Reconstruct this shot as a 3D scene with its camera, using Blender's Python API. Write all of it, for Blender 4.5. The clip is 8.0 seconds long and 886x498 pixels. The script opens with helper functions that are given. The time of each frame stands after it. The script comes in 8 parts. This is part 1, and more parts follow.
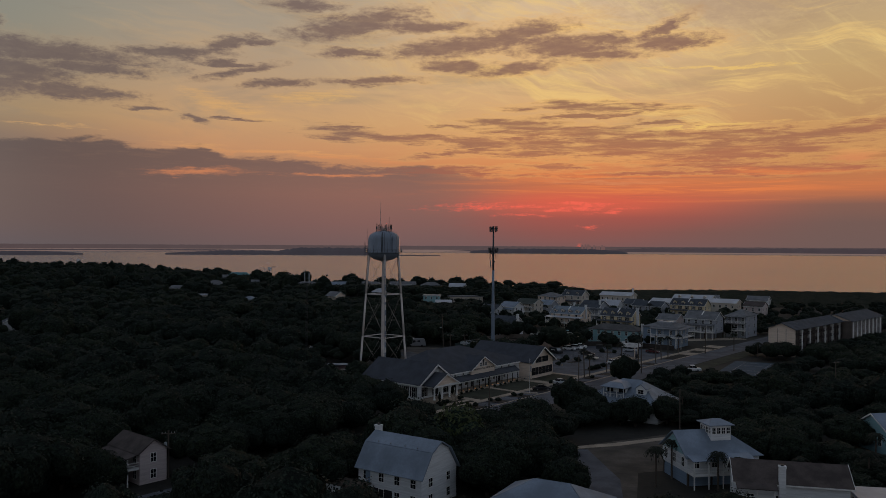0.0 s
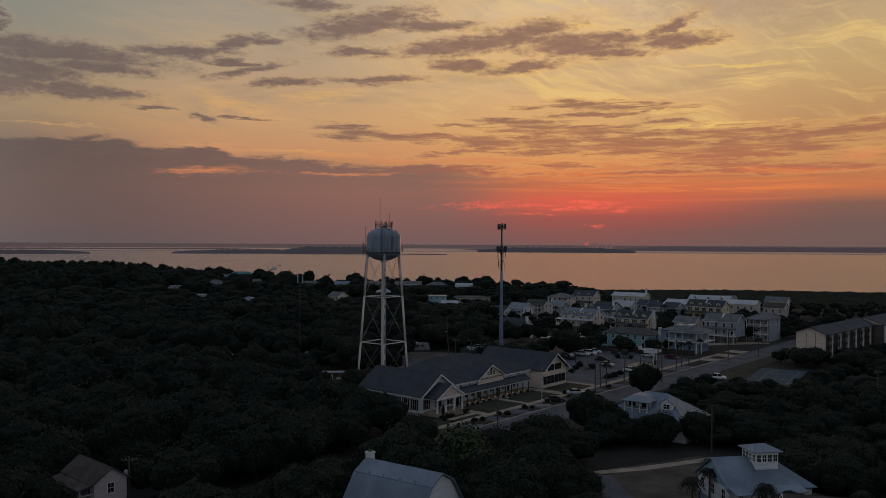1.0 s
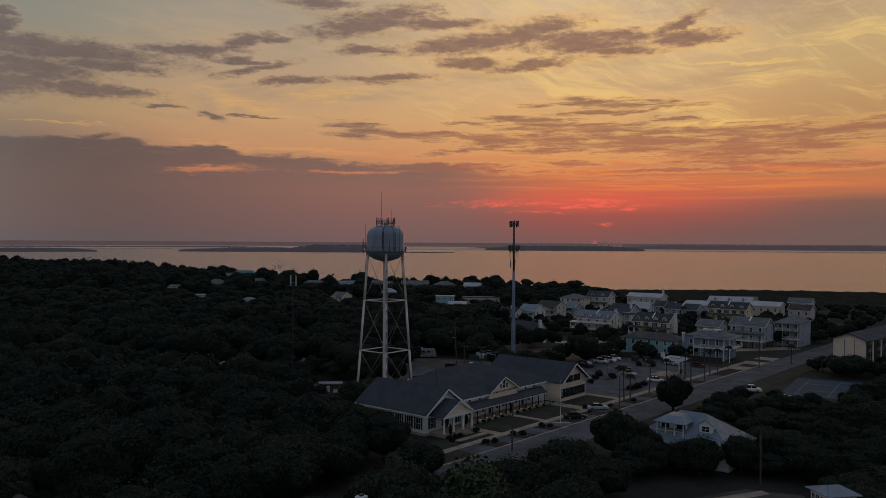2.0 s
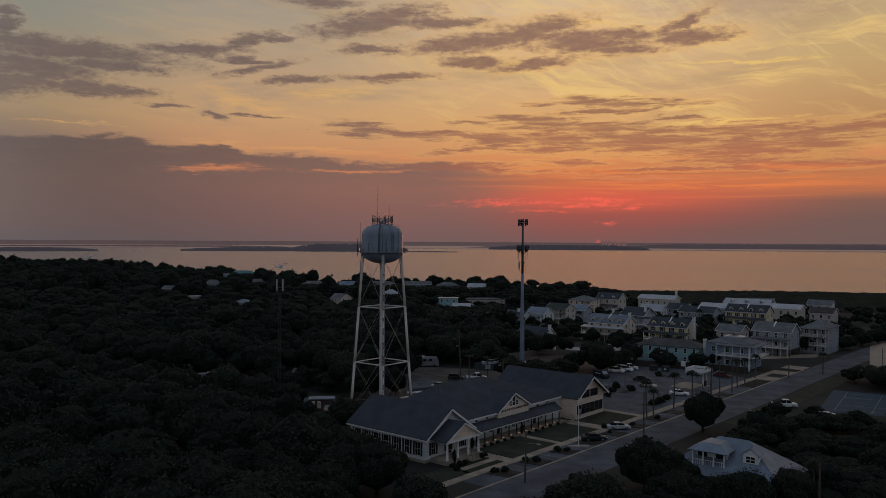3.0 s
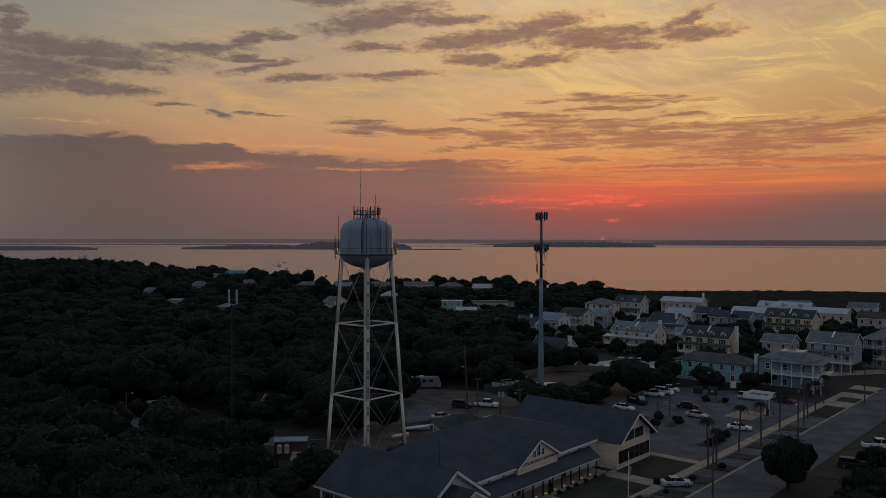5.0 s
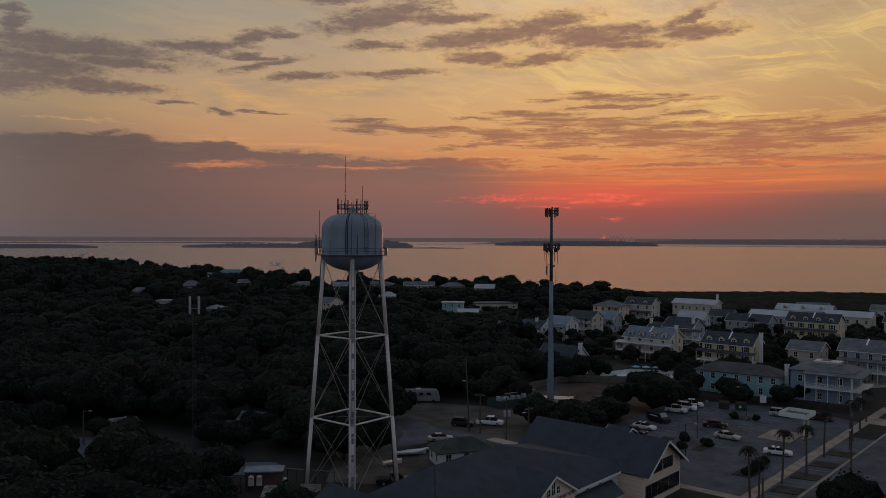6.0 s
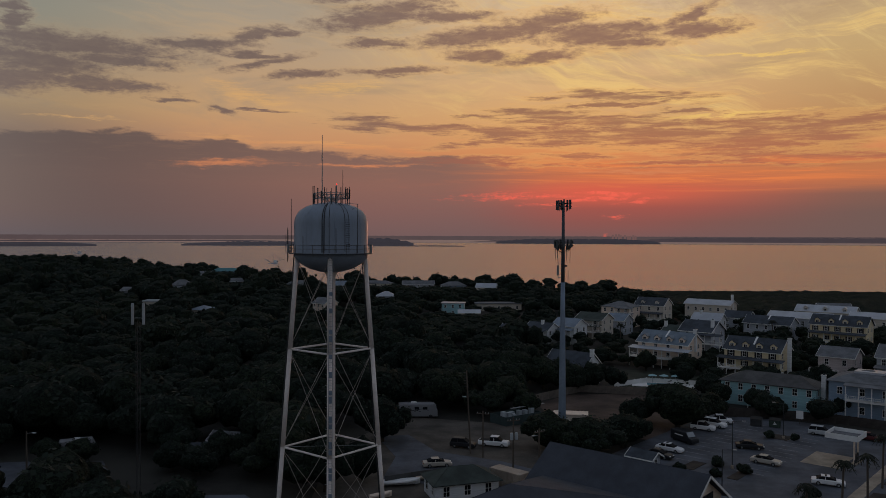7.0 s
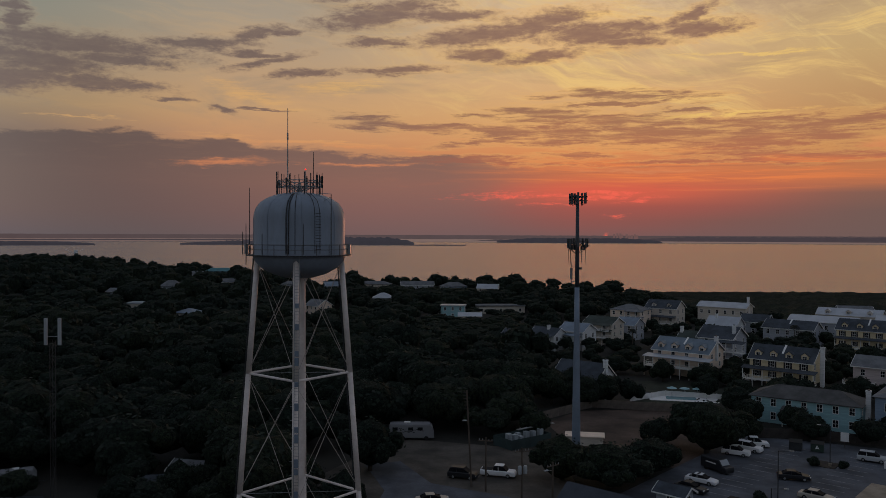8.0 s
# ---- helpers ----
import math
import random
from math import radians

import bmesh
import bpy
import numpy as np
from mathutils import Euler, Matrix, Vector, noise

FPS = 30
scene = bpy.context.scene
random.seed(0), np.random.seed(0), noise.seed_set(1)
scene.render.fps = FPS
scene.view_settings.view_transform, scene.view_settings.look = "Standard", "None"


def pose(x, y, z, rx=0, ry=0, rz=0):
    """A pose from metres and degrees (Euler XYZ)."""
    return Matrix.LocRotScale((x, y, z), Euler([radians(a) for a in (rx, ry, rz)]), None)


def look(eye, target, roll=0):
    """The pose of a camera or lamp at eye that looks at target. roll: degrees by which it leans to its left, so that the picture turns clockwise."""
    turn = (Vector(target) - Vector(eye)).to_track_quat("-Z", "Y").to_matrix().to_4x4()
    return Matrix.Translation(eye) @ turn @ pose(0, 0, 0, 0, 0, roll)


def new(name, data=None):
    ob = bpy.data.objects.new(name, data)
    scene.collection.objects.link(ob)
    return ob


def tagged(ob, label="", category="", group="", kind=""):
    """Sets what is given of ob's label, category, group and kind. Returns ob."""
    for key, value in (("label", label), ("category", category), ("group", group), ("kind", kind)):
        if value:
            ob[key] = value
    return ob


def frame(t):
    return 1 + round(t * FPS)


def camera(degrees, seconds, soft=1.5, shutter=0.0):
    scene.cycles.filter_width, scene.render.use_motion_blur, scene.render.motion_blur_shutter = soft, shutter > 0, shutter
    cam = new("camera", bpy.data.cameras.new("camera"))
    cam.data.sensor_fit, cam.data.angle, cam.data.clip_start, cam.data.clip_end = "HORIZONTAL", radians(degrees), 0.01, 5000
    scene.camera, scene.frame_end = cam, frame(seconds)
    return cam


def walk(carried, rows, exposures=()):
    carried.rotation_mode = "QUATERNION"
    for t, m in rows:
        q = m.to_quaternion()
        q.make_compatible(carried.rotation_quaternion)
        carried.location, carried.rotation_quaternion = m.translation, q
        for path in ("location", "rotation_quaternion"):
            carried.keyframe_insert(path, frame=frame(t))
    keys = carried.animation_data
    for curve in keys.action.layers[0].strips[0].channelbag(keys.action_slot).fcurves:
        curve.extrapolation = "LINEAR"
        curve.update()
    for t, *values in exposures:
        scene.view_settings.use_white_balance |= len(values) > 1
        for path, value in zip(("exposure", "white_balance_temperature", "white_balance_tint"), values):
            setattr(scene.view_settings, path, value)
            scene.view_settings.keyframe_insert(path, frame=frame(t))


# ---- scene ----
cam = camera(58.0, 8.0, soft=0.75)
PATH = [
    (0, (-0.441, -5.6, 39.549), (-0.453, -3.6, 39.541), 0.3),
    (0.5, (-0.112, 3.478, 39.5), (-0.13, 5.478, 39.491), 0.3),
    (1, (0.215, 12.565, 39.459), (0.185, 14.565, 39.448), 0.3),
    (1.5, (0.185, 22.677, 39.527), (0.143, 24.677, 39.513), 0.3),
    (3, (-0.389, 52.367, 39.935), (-0.447, 54.366, 39.917), 0.3),
    (3.5, (-0.502, 62.564, 39.962), (-0.563, 64.563, 39.942), 0.2),
    (4, (-0.886, 72.766, 39.928), (-0.949, 74.765, 39.906), 0.2),
    (4.5, (-1.076, 83.159, 40.048), (-1.142, 85.158, 40.025), 0.1),
    (6, (-1.238, 113.444, 40.076), (-1.31, 115.442, 40.048), 0.2),
    (6.5, (-1.298, 123.775, 39.845), (-1.371, 125.773, 39.815), 0.2),
    (7, (-1.308, 133.792, 39.684), (-1.383, 135.79, 39.651), 0.2),
    (7.5, (-1.197, 143.836, 39.565), (-1.272, 145.835, 39.529), 0.2),
    (8, (-1.379, 153.783, 39.515), (-1.456, 155.781, 39.48), 0.2),
]
walk(cam, [(t, look(eye, target, roll)) for t, eye, target, roll in PATH])

# ------------------------------------------------------------ shader helpers
def lin(r, g, b):
    """Linear colour from 0-255 values."""
    return tuple(((v / 255 + 0.055) / 1.055) ** 2.4 if v > 10 else v / 255 / 12.92 for v in (r, g, b)) + (1.0,)


class Net:
    """Short spellings for building node trees."""

    def __init__(self, tree):
        self.tree = tree

    def node(self, kind):
        return self.tree.nodes.new(kind)

    def link(self, a, b):
        self.tree.links.new(a, b)

    def put(self, socket, v):
        if isinstance(v, bpy.types.NodeSocket):
            self.link(v, socket)
        else:
            socket.default_value = v

    def math(self, op, a, b=None, c=None, clamp=False):
        n = self.node("ShaderNodeMath")
        n.operation, n.use_clamp = op, clamp
        for i, v in enumerate((a, b, c)):
            if v is not None:
                self.put(n.inputs[i], v)
        return n.outputs[0]

    def vmath(self, op, a, b=None):
        n = self.node("ShaderNodeVectorMath")
        n.operation = op
        self.put(n.inputs[0], a)
        if b is not None:
            self.put(n.inputs[1], b)
        return n.outputs["Value"] if op in ("LENGTH", "DOT_PRODUCT") else n.outputs[0]

    def smooth(self, v, a, b, lo=0.0, hi=1.0):
        n = self.node("ShaderNodeMapRange")
        n.interpolation_type = "SMOOTHSTEP"
        for i, x in enumerate((v, a, b, lo, hi)):
            self.put(n.inputs[i], x)
        return n.outputs[0]

    def mix(self, f, a, b, how="MIX"):
        n = self.node("ShaderNodeMix")
        n.data_type, n.blend_type = "RGBA", how
        self.put(n.inputs[0], f)
        self.put(n.inputs[6], a)
        self.put(n.inputs[7], b)
        return n.outputs[2]

    def noise(self, vec, scale=1.0, detail=4.0, rough=0.55, dist=0.0):
        n = self.node("ShaderNodeTexNoise")
        if vec is not None:
            self.link(vec, n.inputs["Vector"])
        n.inputs["Scale"].default_value, n.inputs["Detail"].default_value = scale, detail
        n.inputs["Roughness"].default_value, n.inputs["Distortion"].default_value = rough, dist
        return n.outputs["Fac"]

    def ramp(self, f, stops):
        n = self.node("ShaderNodeValToRGB")
        self.put(n.inputs[0], f)
        els = n.color_ramp.elements
        while len(els) < len(stops):
            els.new(0.5)
        for e, (p, c) in zip(els, stops):
            e.position, e.color = p, c
        return n.outputs[0]

    def xyz(self, x, y, z):
        n = self.node("ShaderNodeCombineXYZ")
        for i, v in enumerate((x, y, z)):
            self.put(n.inputs[i], v)
        return n.outputs[0]


# ------------------------------------------------------------ sky and sun
SUN_AZ = 9.7          # degrees to the right of +y
SUN_EL = 0.1

world = bpy.data.worlds.new("dusk_sky")
scene.world = world
world.use_nodes = True
world.node_tree.nodes.clear()
w = Net(world.node_tree)
way = w.node("ShaderNodeTexCoord").outputs["Generated"]
sep = w.node("ShaderNodeSeparateXYZ")
w.link(way, sep.inputs[0])
dx, dy, dz = sep.outputs
A = w.math("MULTIPLY", w.math("ARCTAN2", dx, dy), 57.2958)      # azimuth, degrees
EL = w.math("MULTIPLY", w.math("ARCSINE", dz), 57.2958)         # elevation, degrees
flat = w.xyz(A, EL, 0.0)
# clear sky low in the west, four columns of colour from south to north
e1 = w.math("DIVIDE", EL, 20.0, clamp=True)
FAR_SOUTH = [(0.0, lin(96, 86, 86)), (0.16, lin(104, 88, 83)), (0.34, lin(136, 114, 98)), (0.42, lin(160, 135, 104)),
             (0.52, lin(152, 136, 114)), (0.70, lin(140, 137, 124)), (0.86, lin(134, 136, 128)), (1.0, lin(122, 132, 132))]
SOUTH_WEST = [(0.0, lin(112, 92, 90)), (0.16, lin(126, 97, 88)), (0.34, lin(196, 144, 104)), (0.44, lin(198, 156, 113)),
              (0.58, lin(180, 152, 123)), (0.74, lin(166, 151, 132)), (0.88, lin(158, 147, 132)), (1.0, lin(144, 141, 136))]
SUN_SIDE = [(0.0, lin(120, 88, 86)), (0.05, lin(130, 86, 80)), (0.10, lin(160, 86, 76)), (0.16, lin(206, 100, 74)), (0.22, lin(204, 116, 76)),
            (0.30, lin(216, 142, 90)), (0.42, lin(214, 163, 110)), (0.60, lin(214, 176, 130)), (0.82, lin(212, 182, 146)), (1.0, lin(200, 180, 154))]
NORTH_WEST = [(0.0, lin(112, 90, 86)), (0.08, lin(116, 90, 84)), (0.14, lin(132, 94, 82)), (0.19, lin(196, 116, 76)), (0.28, lin(188, 126, 82)),
              (0.40, lin(186, 140, 96)), (0.60, lin(196, 163, 114)), (0.82, lin(190, 164, 128)), (1.0, lin(174, 158, 136))]
sky = w.mix(w.smooth(A, -31.0, -15.0), w.ramp(e1, FAR_SOUTH), w.ramp(e1, SOUTH_WEST))
side = w.smooth(A, -15.0, 6.0)
sky = w.mix(side, sky, w.ramp(e1, SUN_SIDE))
sky = w.mix(w.smooth(A, 12.0, 27.0), sky, w.ramp(e1, NORTH_WEST))
# thin high cirrus: long fibres that fan out to the north, and soft grey veils
bent = w.noise(w.xyz(w.math("MULTIPLY", A, 0.12), w.math("MULTIPLY", EL, 0.2), 5.0), 1.0, 2.0, 0.5)
swirl = w.math("MULTIPLY", w.math("SUBTRACT", bent, 0.5), 4.5)
fibre = w.noise(w.xyz(w.math("MULTIPLY", A, 0.11), w.math("ADD", w.math("MULTIPLY_ADD", A, 0.16, EL), swirl), 2.0), 0.75, 9.0, 0.70, 0.2)
comb = w.noise(w.xyz(w.math("MULTIPLY_ADD", EL, 0.62, w.math("MULTIPLY", A, 0.5)), w.math("MULTIPLY_ADD", A, -0.05, w.math("MULTIPLY", EL, 0.16)), 8.0), 0.9, 8.0, 0.72, 0.2)
veil = w.noise(w.xyz(w.math("MULTIPLY", A, 0.1), w.math("MULTIPLY", EL, 0.45), 3.0), 0.8, 6.0, 0.6, 0.8)
high = w.smooth(EL, 6.0, 9.0)
sky = w.mix(w.math("MULTIPLY", w.math("MULTIPLY", w.smooth(veil, 0.48, 0.70), high), 0.5), sky, w.mix(side, lin(138, 128, 116), lin(176, 146, 112)))
gold = w.mix(side, lin(204, 166, 118), lin(240, 200, 124))
sky = w.mix(w.math("MULTIPLY", w.math("MULTIPLY", w.smooth(fibre, 0.47, 0.70), high), w.math("MULTIPLY_ADD", side, 0.45, 0.22)), sky, gold)
sky = w.mix(w.math("MULTIPLY", w.math("MULTIPLY", w.smooth(comb, 0.50, 0.72), w.smooth(EL, 9.0, 14.0)), w.math("MULTIPLY", side, 0.5)), sky, lin(240, 210, 140))
# clouds, each an uneven patch: azimuth, elevation, half width, half height, tilt (degrees)
SOUTH = [(-27.24, 12.13, 6.93, 0.73, -1.7), (-28.86, 10.92, 4.17, 0.72, -2.9), (-24.02, 11.36, 3.12, 0.37, -2.9), (-19.0, 12.84, 3.51, 0.43, 2.9), (-15.73, 13.5, 1.91, 0.43, 16.7),
         (-13.42, 13.85, 1.01, 0.28, -0.0), (-25.9, 9.84, 4.39, 0.48, -1.7), (-31.22, 9.72, 2.61, 0.85, -2.9), (-29.82, 10.06, 2.52, 0.5, -0.0), (-30.29, 13.23, 0.69, 0.64, -0.0),
         (-30.45, 14.15, 0.69, 0.36, -0.0), (-14.58, 11.87, 2.77, 0.28, 12.4), (-15.42, 12.32, 2.1, 0.2, -0.0), (-11.93, 11.15, 2.28, 0.28, 4.6), (-21.01, 9.08, 1.37, 0.13, -0.0),
         (-17.58, 8.61, 0.9, 0.23, -16.7), (-15.04, 8.72, 1.61, 0.08, -0.0)]
MIDDLE = [(-6.56, 15.31, 4.35, 0.77, 10.8), (-2.52, 15.3, 1.94, 0.41, -0.0), (-6.96, 13.41, 2.33, 0.28, -0.0), (-5.55, 11.59, 3.15, 0.28, 3.4), (-0.29, 13.94, 3.85, 0.57, 8.5),
          (3.14, 14.36, 4.51, 0.73, 10.8), (5.42, 14.92, 2.47, 0.52, 5.7), (8.2, 13.92, 4.13, 0.8, -2.9), (11.04, 14.25, 2.12, 0.43, -5.7), (10.85, 13.21, 2.86, 0.32, -0.0),
          (15.57, 13.86, 2.66, 0.46, -0.0), (15.24, 14.8, 1.56, 0.39, 21.8), (-1.1, 15.31, 2.11, 0.36, -0.0), (0.52, 12.63, 2.51, 0.36, -0.0), (4.75, 12.43, 2.56, 0.36, 5.7),
          (-10.16, 16.46, 2.46, 0.36, -0.0)]
LOW_A = [(-7.56, 7.95, 1.84, 0.44, -5.7), (-4.34, 7.6, 3.44, 0.2, -2.9), (-1.1, 7.61, 4.66, 0.2, -0.0), (10.85, 9.68, 3.55, 0.32, -1.7), (10.46, 9.11, 3.68, 0.12, -0.0),
         (4.95, 9.59, 1.04, 0.12, -0.0), (15.46, 8.51, 2.0, 0.12, -2.9), (5.35, 8.57, 2.47, 0.36, -2.9), (10.07, 7.96, 5.43, 0.36, -1.7), (2.13, 7.49, 5.04, 0.24, -1.1),
         (0.52, 6.7, 2.51, 0.16, 5.7), (0.92, 8.45, 1.7, 0.14, -0.0), (7.33, 5.69, 1.74, 0.16, -0.0), (-0.29, 5.3, 3.85, 0.24, -0.0), (6.94, 7.08, 4.36, 0.32, -1.7)]
LOW_B = [(14.27, 7.15, 5.99, 0.43, -1.1), (11.23, 6.69, 7.31, 0.32, -0.0), (19.36, 7.48, 5.29, 0.45, -0.0), (18.65, 6.54, 6.76, 0.49, -0.0), (24.46, 7.28, 4.08, 0.4, 5.7),
         (27.32, 7.6, 2.17, 0.35, 8.5), (17.94, 5.7, 3.41, 0.27, -0.0), (22.8, 5.27, 4.19, 0.26, -0.0), (26.54, 5.22, 1.63, 0.21, -0.0), (16.49, 5.05, 9.5, 0.13, -0.0)]
EMBERS = [(4.15, 2.88, 4.01, 0.16, 1.7), (8.71, 2.66, 2.43, 0.14, 2.9), (9.88, 2.97, 2.41, 0.12, -3.4), (5.35, 2.2, 1.68, 0.12, -0.0), (9.88, 1.31, 0.62, 0.12, -0.0),
          (11.43, 2.53, 1.0, 0.1, 5.7), (9.35, 0.06, 0.22, 0.14, 0.0)]
GILT = [(-10.75, 6.35, 6.52, 0.13, -2.9), (-26.9, 7.57, 1.83, 0.07, -0.0), (-15.81, 9.65, 2.1, 0.35, -14.0), (-9.56, 10.34, 1.99, 0.36, 5.7), (18.65, 12.04, 3.74, 0.08, -2.3),
        (10.46, 4.55, 3.87, 0.12, -1.1), (16.49, 8.17, 4.02, 0.08, 1.1), (-17.32, 5.01, 2.33, 0.2, 2.3), (-7.56, 5.01, 2.81, 0.1, -0.0), (27.01, 5.94, 1.25, 0.32, -0.0)]
EDGE = [(-33.76, 6.40), (-30.76, 6.61), (-27.24, 6.72), (-23.50, 7.08), (-20.65, 6.39),
        (-17.32, 6.71), (-15.42, 6.19), (-11.54, 5.97), (-8.37, 5.55), (-5.15, 5.51),
        (-1.75, 5.77), (1.33, 5.06), (5.35, 4.64), (10.85, 4.27)]
n1 = w.noise(w.xyz(w.math("MULTIPLY", A, 0.5), w.math("MULTIPLY", EL, 1.6), 1.7), 0.9, 6.0, 0.62, 0.4)
n2 = w.noise(w.xyz(w.math("MULTIPLY", A, 0.4), w.math("MULTIPLY", EL, 1.6), 9.3), 0.9, 6.0, 0.62, 0.4)
warp_a = w.math("MULTIPLY_ADD", w.math("SUBTRACT", n1, 0.5), 3.2, A)
warp_e = w.math("MULTIPLY_ADD", w.math("SUBTRACT", n2, 0.5), 1.1, EL)


def patches(blobs, grow=1.0):
    """How far outside the nearest patch a direction lies: 0 at its middle, 1 at its rim. Each patch is weighed after the one before it."""
    got = 9.0
    for a, e, wa, we, tilt in blobs:
        m = w.node("ShaderNodeMapping")
        m.vector_type = "TEXTURE"
        w.link(w.xyz(warp_a, warp_e, got), m.inputs[0])
        m.inputs[1].default_value, m.inputs[2].default_value, m.inputs[3].default_value = (a, e, 0.0), (0.0, 0.0, radians(tilt)), (wa * grow, we * grow, 1e6)
        got = w.math("MINIMUM", got, w.vmath("LENGTH", m.outputs[0]))
    return got


up, low = patches(SOUTH + MIDDLE, 1.0), patches(LOW_A + LOW_B, 1.1)
grain = w.noise(w.xyz(w.math("MULTIPLY", A, 0.8), w.math("MULTIPLY", EL, 2.6), 4.0), 1.0, 8.0, 0.70, 0.4)
fleck = w.noise(w.xyz(w.math("MULTIPLY", A, 1.6), w.math("MULTIPLY", EL, 2.6), 14.0), 1.6, 5.0, 0.6, 0.3)
wisp = w.noise(w.xyz(w.math("MULTIPLY", A, 0.28), w.math("MULTIPLY", EL, 2.9), 21.0), 1.0, 9.0, 0.72, 0.3)
ragged = w.math("MULTIPLY_ADD", w.math("SUBTRACT", fleck, 0.5), 0.8, w.math("MULTIPLY", w.math("SUBTRACT", grain, 0.5), 1.7))
streaky = w.math("MULTIPLY_ADD", w.math("SUBTRACT", grain, 0.5), 1.2, w.math("MULTIPLY", w.math("SUBTRACT", wisp, 0.5), 4.2))
up_r, low_r = w.math("ADD", up, ragged), w.math("ADD", low, streaky)
body_up = w.math("MULTIPLY", w.smooth(up_r, 1.5, 0.45), w.smooth(w.math("ADD", grain, w.math("MULTIPLY", wisp, 0.5)), 1.05, 0.6, 0.80, 1.0))
body_low = w.math("MULTIPLY", w.smooth(low_r, 1.6, 0.4), w.smooth(wisp, 0.66, 0.42, 0.6, 1.0))
rim = w.math("MULTIPLY", w.smooth(w.math("MINIMUM", up_r, low_r), 2.1, 1.2), w.math("MULTIPLY_ADD", side, 0.26, 0.12))
tone = w.math("MULTIPLY_ADD", w.math("SUBTRACT", veil, 0.5), 0.25, e1)
cloud = w.mix(w.smooth(A, -22.0, 10.0), w.ramp(tone, [(0.0, lin(108, 90, 88)), (0.35, lin(112, 93, 89)), (0.55, lin(102, 88, 86)), (1.0, lin(112, 100, 97))]),
              w.ramp(tone, [(0.0, lin(150, 86, 78)), (0.22, lin(176, 102, 78)), (0.36, lin(160, 106, 82)), (0.46, lin(146, 104, 84)), (0.66, lin(132, 98, 88)), (1.0, lin(126, 101, 94))]))
sky = w.mix(w.math("MULTIPLY", rim, w.smooth(EL, 3.0, 6.0)), sky, w.mix(side, lin(190, 152, 110), lin(232, 178, 106)))
haze_patch = w.vmath("LENGTH", w.vmath("MULTIPLY", w.vmath("SUBTRACT", flat, (20.0, 16.2, 0.0)), (1 / 9.0, 1 / 1.8, 0.0)))
sky = w.mix(w.math("MULTIPLY", w.smooth(w.math("ADD", haze_patch, ragged), 1.4, 0.0), 0.5), sky, lin(160, 132, 112))
# gilded streaks on thin cloud
streak = w.smooth(w.math("ADD", patches(GILT, 1.1), w.math("MULTIPLY", streaky, 1.1)), 1.7, 0.0)
# the broad mauve bank that fills the south-west below its long sloping edge
edge_ramp = w.ramp(w.math("DIVIDE", w.math("ADD", A, 34.0), 46.0, clamp=True), [((a + 34.0) / 46.0, (e / 10.0,) * 3 + (1.0,)) for a, e in EDGE])
brink = w.math("MULTIPLY_ADD", w.math("SUBTRACT", grain, 0.5), 0.55, w.math("MULTIPLY_ADD", w.math("SUBTRACT", n2, 0.5), 1.3, EL))
edge = w.math("SUBTRACT", brink, w.math("MULTIPLY", edge_ramp, 10.0))
bank = w.math("MULTIPLY", w.smooth(edge, 0.16, -0.2), w.smooth(A, 9.0, -3.0))
BANK = [(0.0, lin(94, 84, 85)), (0.08, lin(100, 84, 82)), (0.2, lin(104, 86, 82)), (0.29, lin(100, 84, 80)), (0.4, lin(98, 86, 82))]
BANKW = [(0.0, lin(116, 91, 90)), (0.08, lin(129, 94, 89)), (0.18, lin(140, 100, 89)), (0.27, lin(130, 99, 89)), (0.4, lin(120, 95, 87))]
thin = w.smooth(wisp, 0.50, 0.72, 0.97, 0.80)
sky = w.mix(w.math("MULTIPLY", bank, thin), sky, w.mix(w.smooth(A, -30.0, -4.0), w.ramp(e1, BANK), w.ramp(e1, BANKW)))
sky = w.mix(w.math("MULTIPLY", body_low, 0.88), sky, cloud)
sky = w.mix(w.math("MULTIPLY", body_up, 0.88), sky, cloud)
sky = w.mix(w.math("MULTIPLY", streak, 0.72), sky, w.mix(w.smooth(EL, 5.6, 7.4), lin(214, 134, 90), w.mix(side, lin(214, 166, 108), lin(238, 196, 112))))
# fine bands of lit cloud close to the setting sun
band = w.noise(w.xyz(w.math("MULTIPLY", A, 0.10), w.math("MULTIPLY_ADD", A, 0.02, w.math("MULTIPLY", EL, 2.6)), 6.0), 1.0, 8.0, 0.66, 0.7)
near = w.vmath("LENGTH", w.vmath("MULTIPLY", w.vmath("SUBTRACT", flat, (SUN_AZ + 5.0, 4.4, 0.0)), (1 / 19.0, 1 / 1.9, 0.0)))
sky = w.mix(w.math("MULTIPLY", w.math("MULTIPLY", w.smooth(near, 1.0, 0.2), w.smooth(band, 0.47, 0.66)), 0.85), sky, lin(232, 130, 74))
sky = w.mix(w.math("MULTIPLY", w.math("MULTIPLY", w.smooth(near, 1.0, 0.2), w.smooth(band, 0.47, 0.30)), 0.55), sky, lin(160, 96, 78))
core = w.vmath("LENGTH", w.vmath("MULTIPLY", w.vmath("SUBTRACT", flat, (SUN_AZ - 1.0, 3.05, 0.0)), (1 / 8.5, 1 / 1.15, 0.0)))
sky = w.mix(w.math("MULTIPLY", w.smooth(core, 1.1, 0.0), 0.46), sky, lin(222, 92, 76))
blush = w.vmath("LENGTH", w.vmath("MULTIPLY", w.vmath("SUBTRACT", flat, (SUN_AZ - 1.0, 1.2, 0.0)), (1 / 10.0, 1 / 1.6, 0.0)))
sky = w.mix(w.math("MULTIPLY", w.smooth(blush, 1.0, 0.0), 0.24), sky, lin(170, 84, 78))
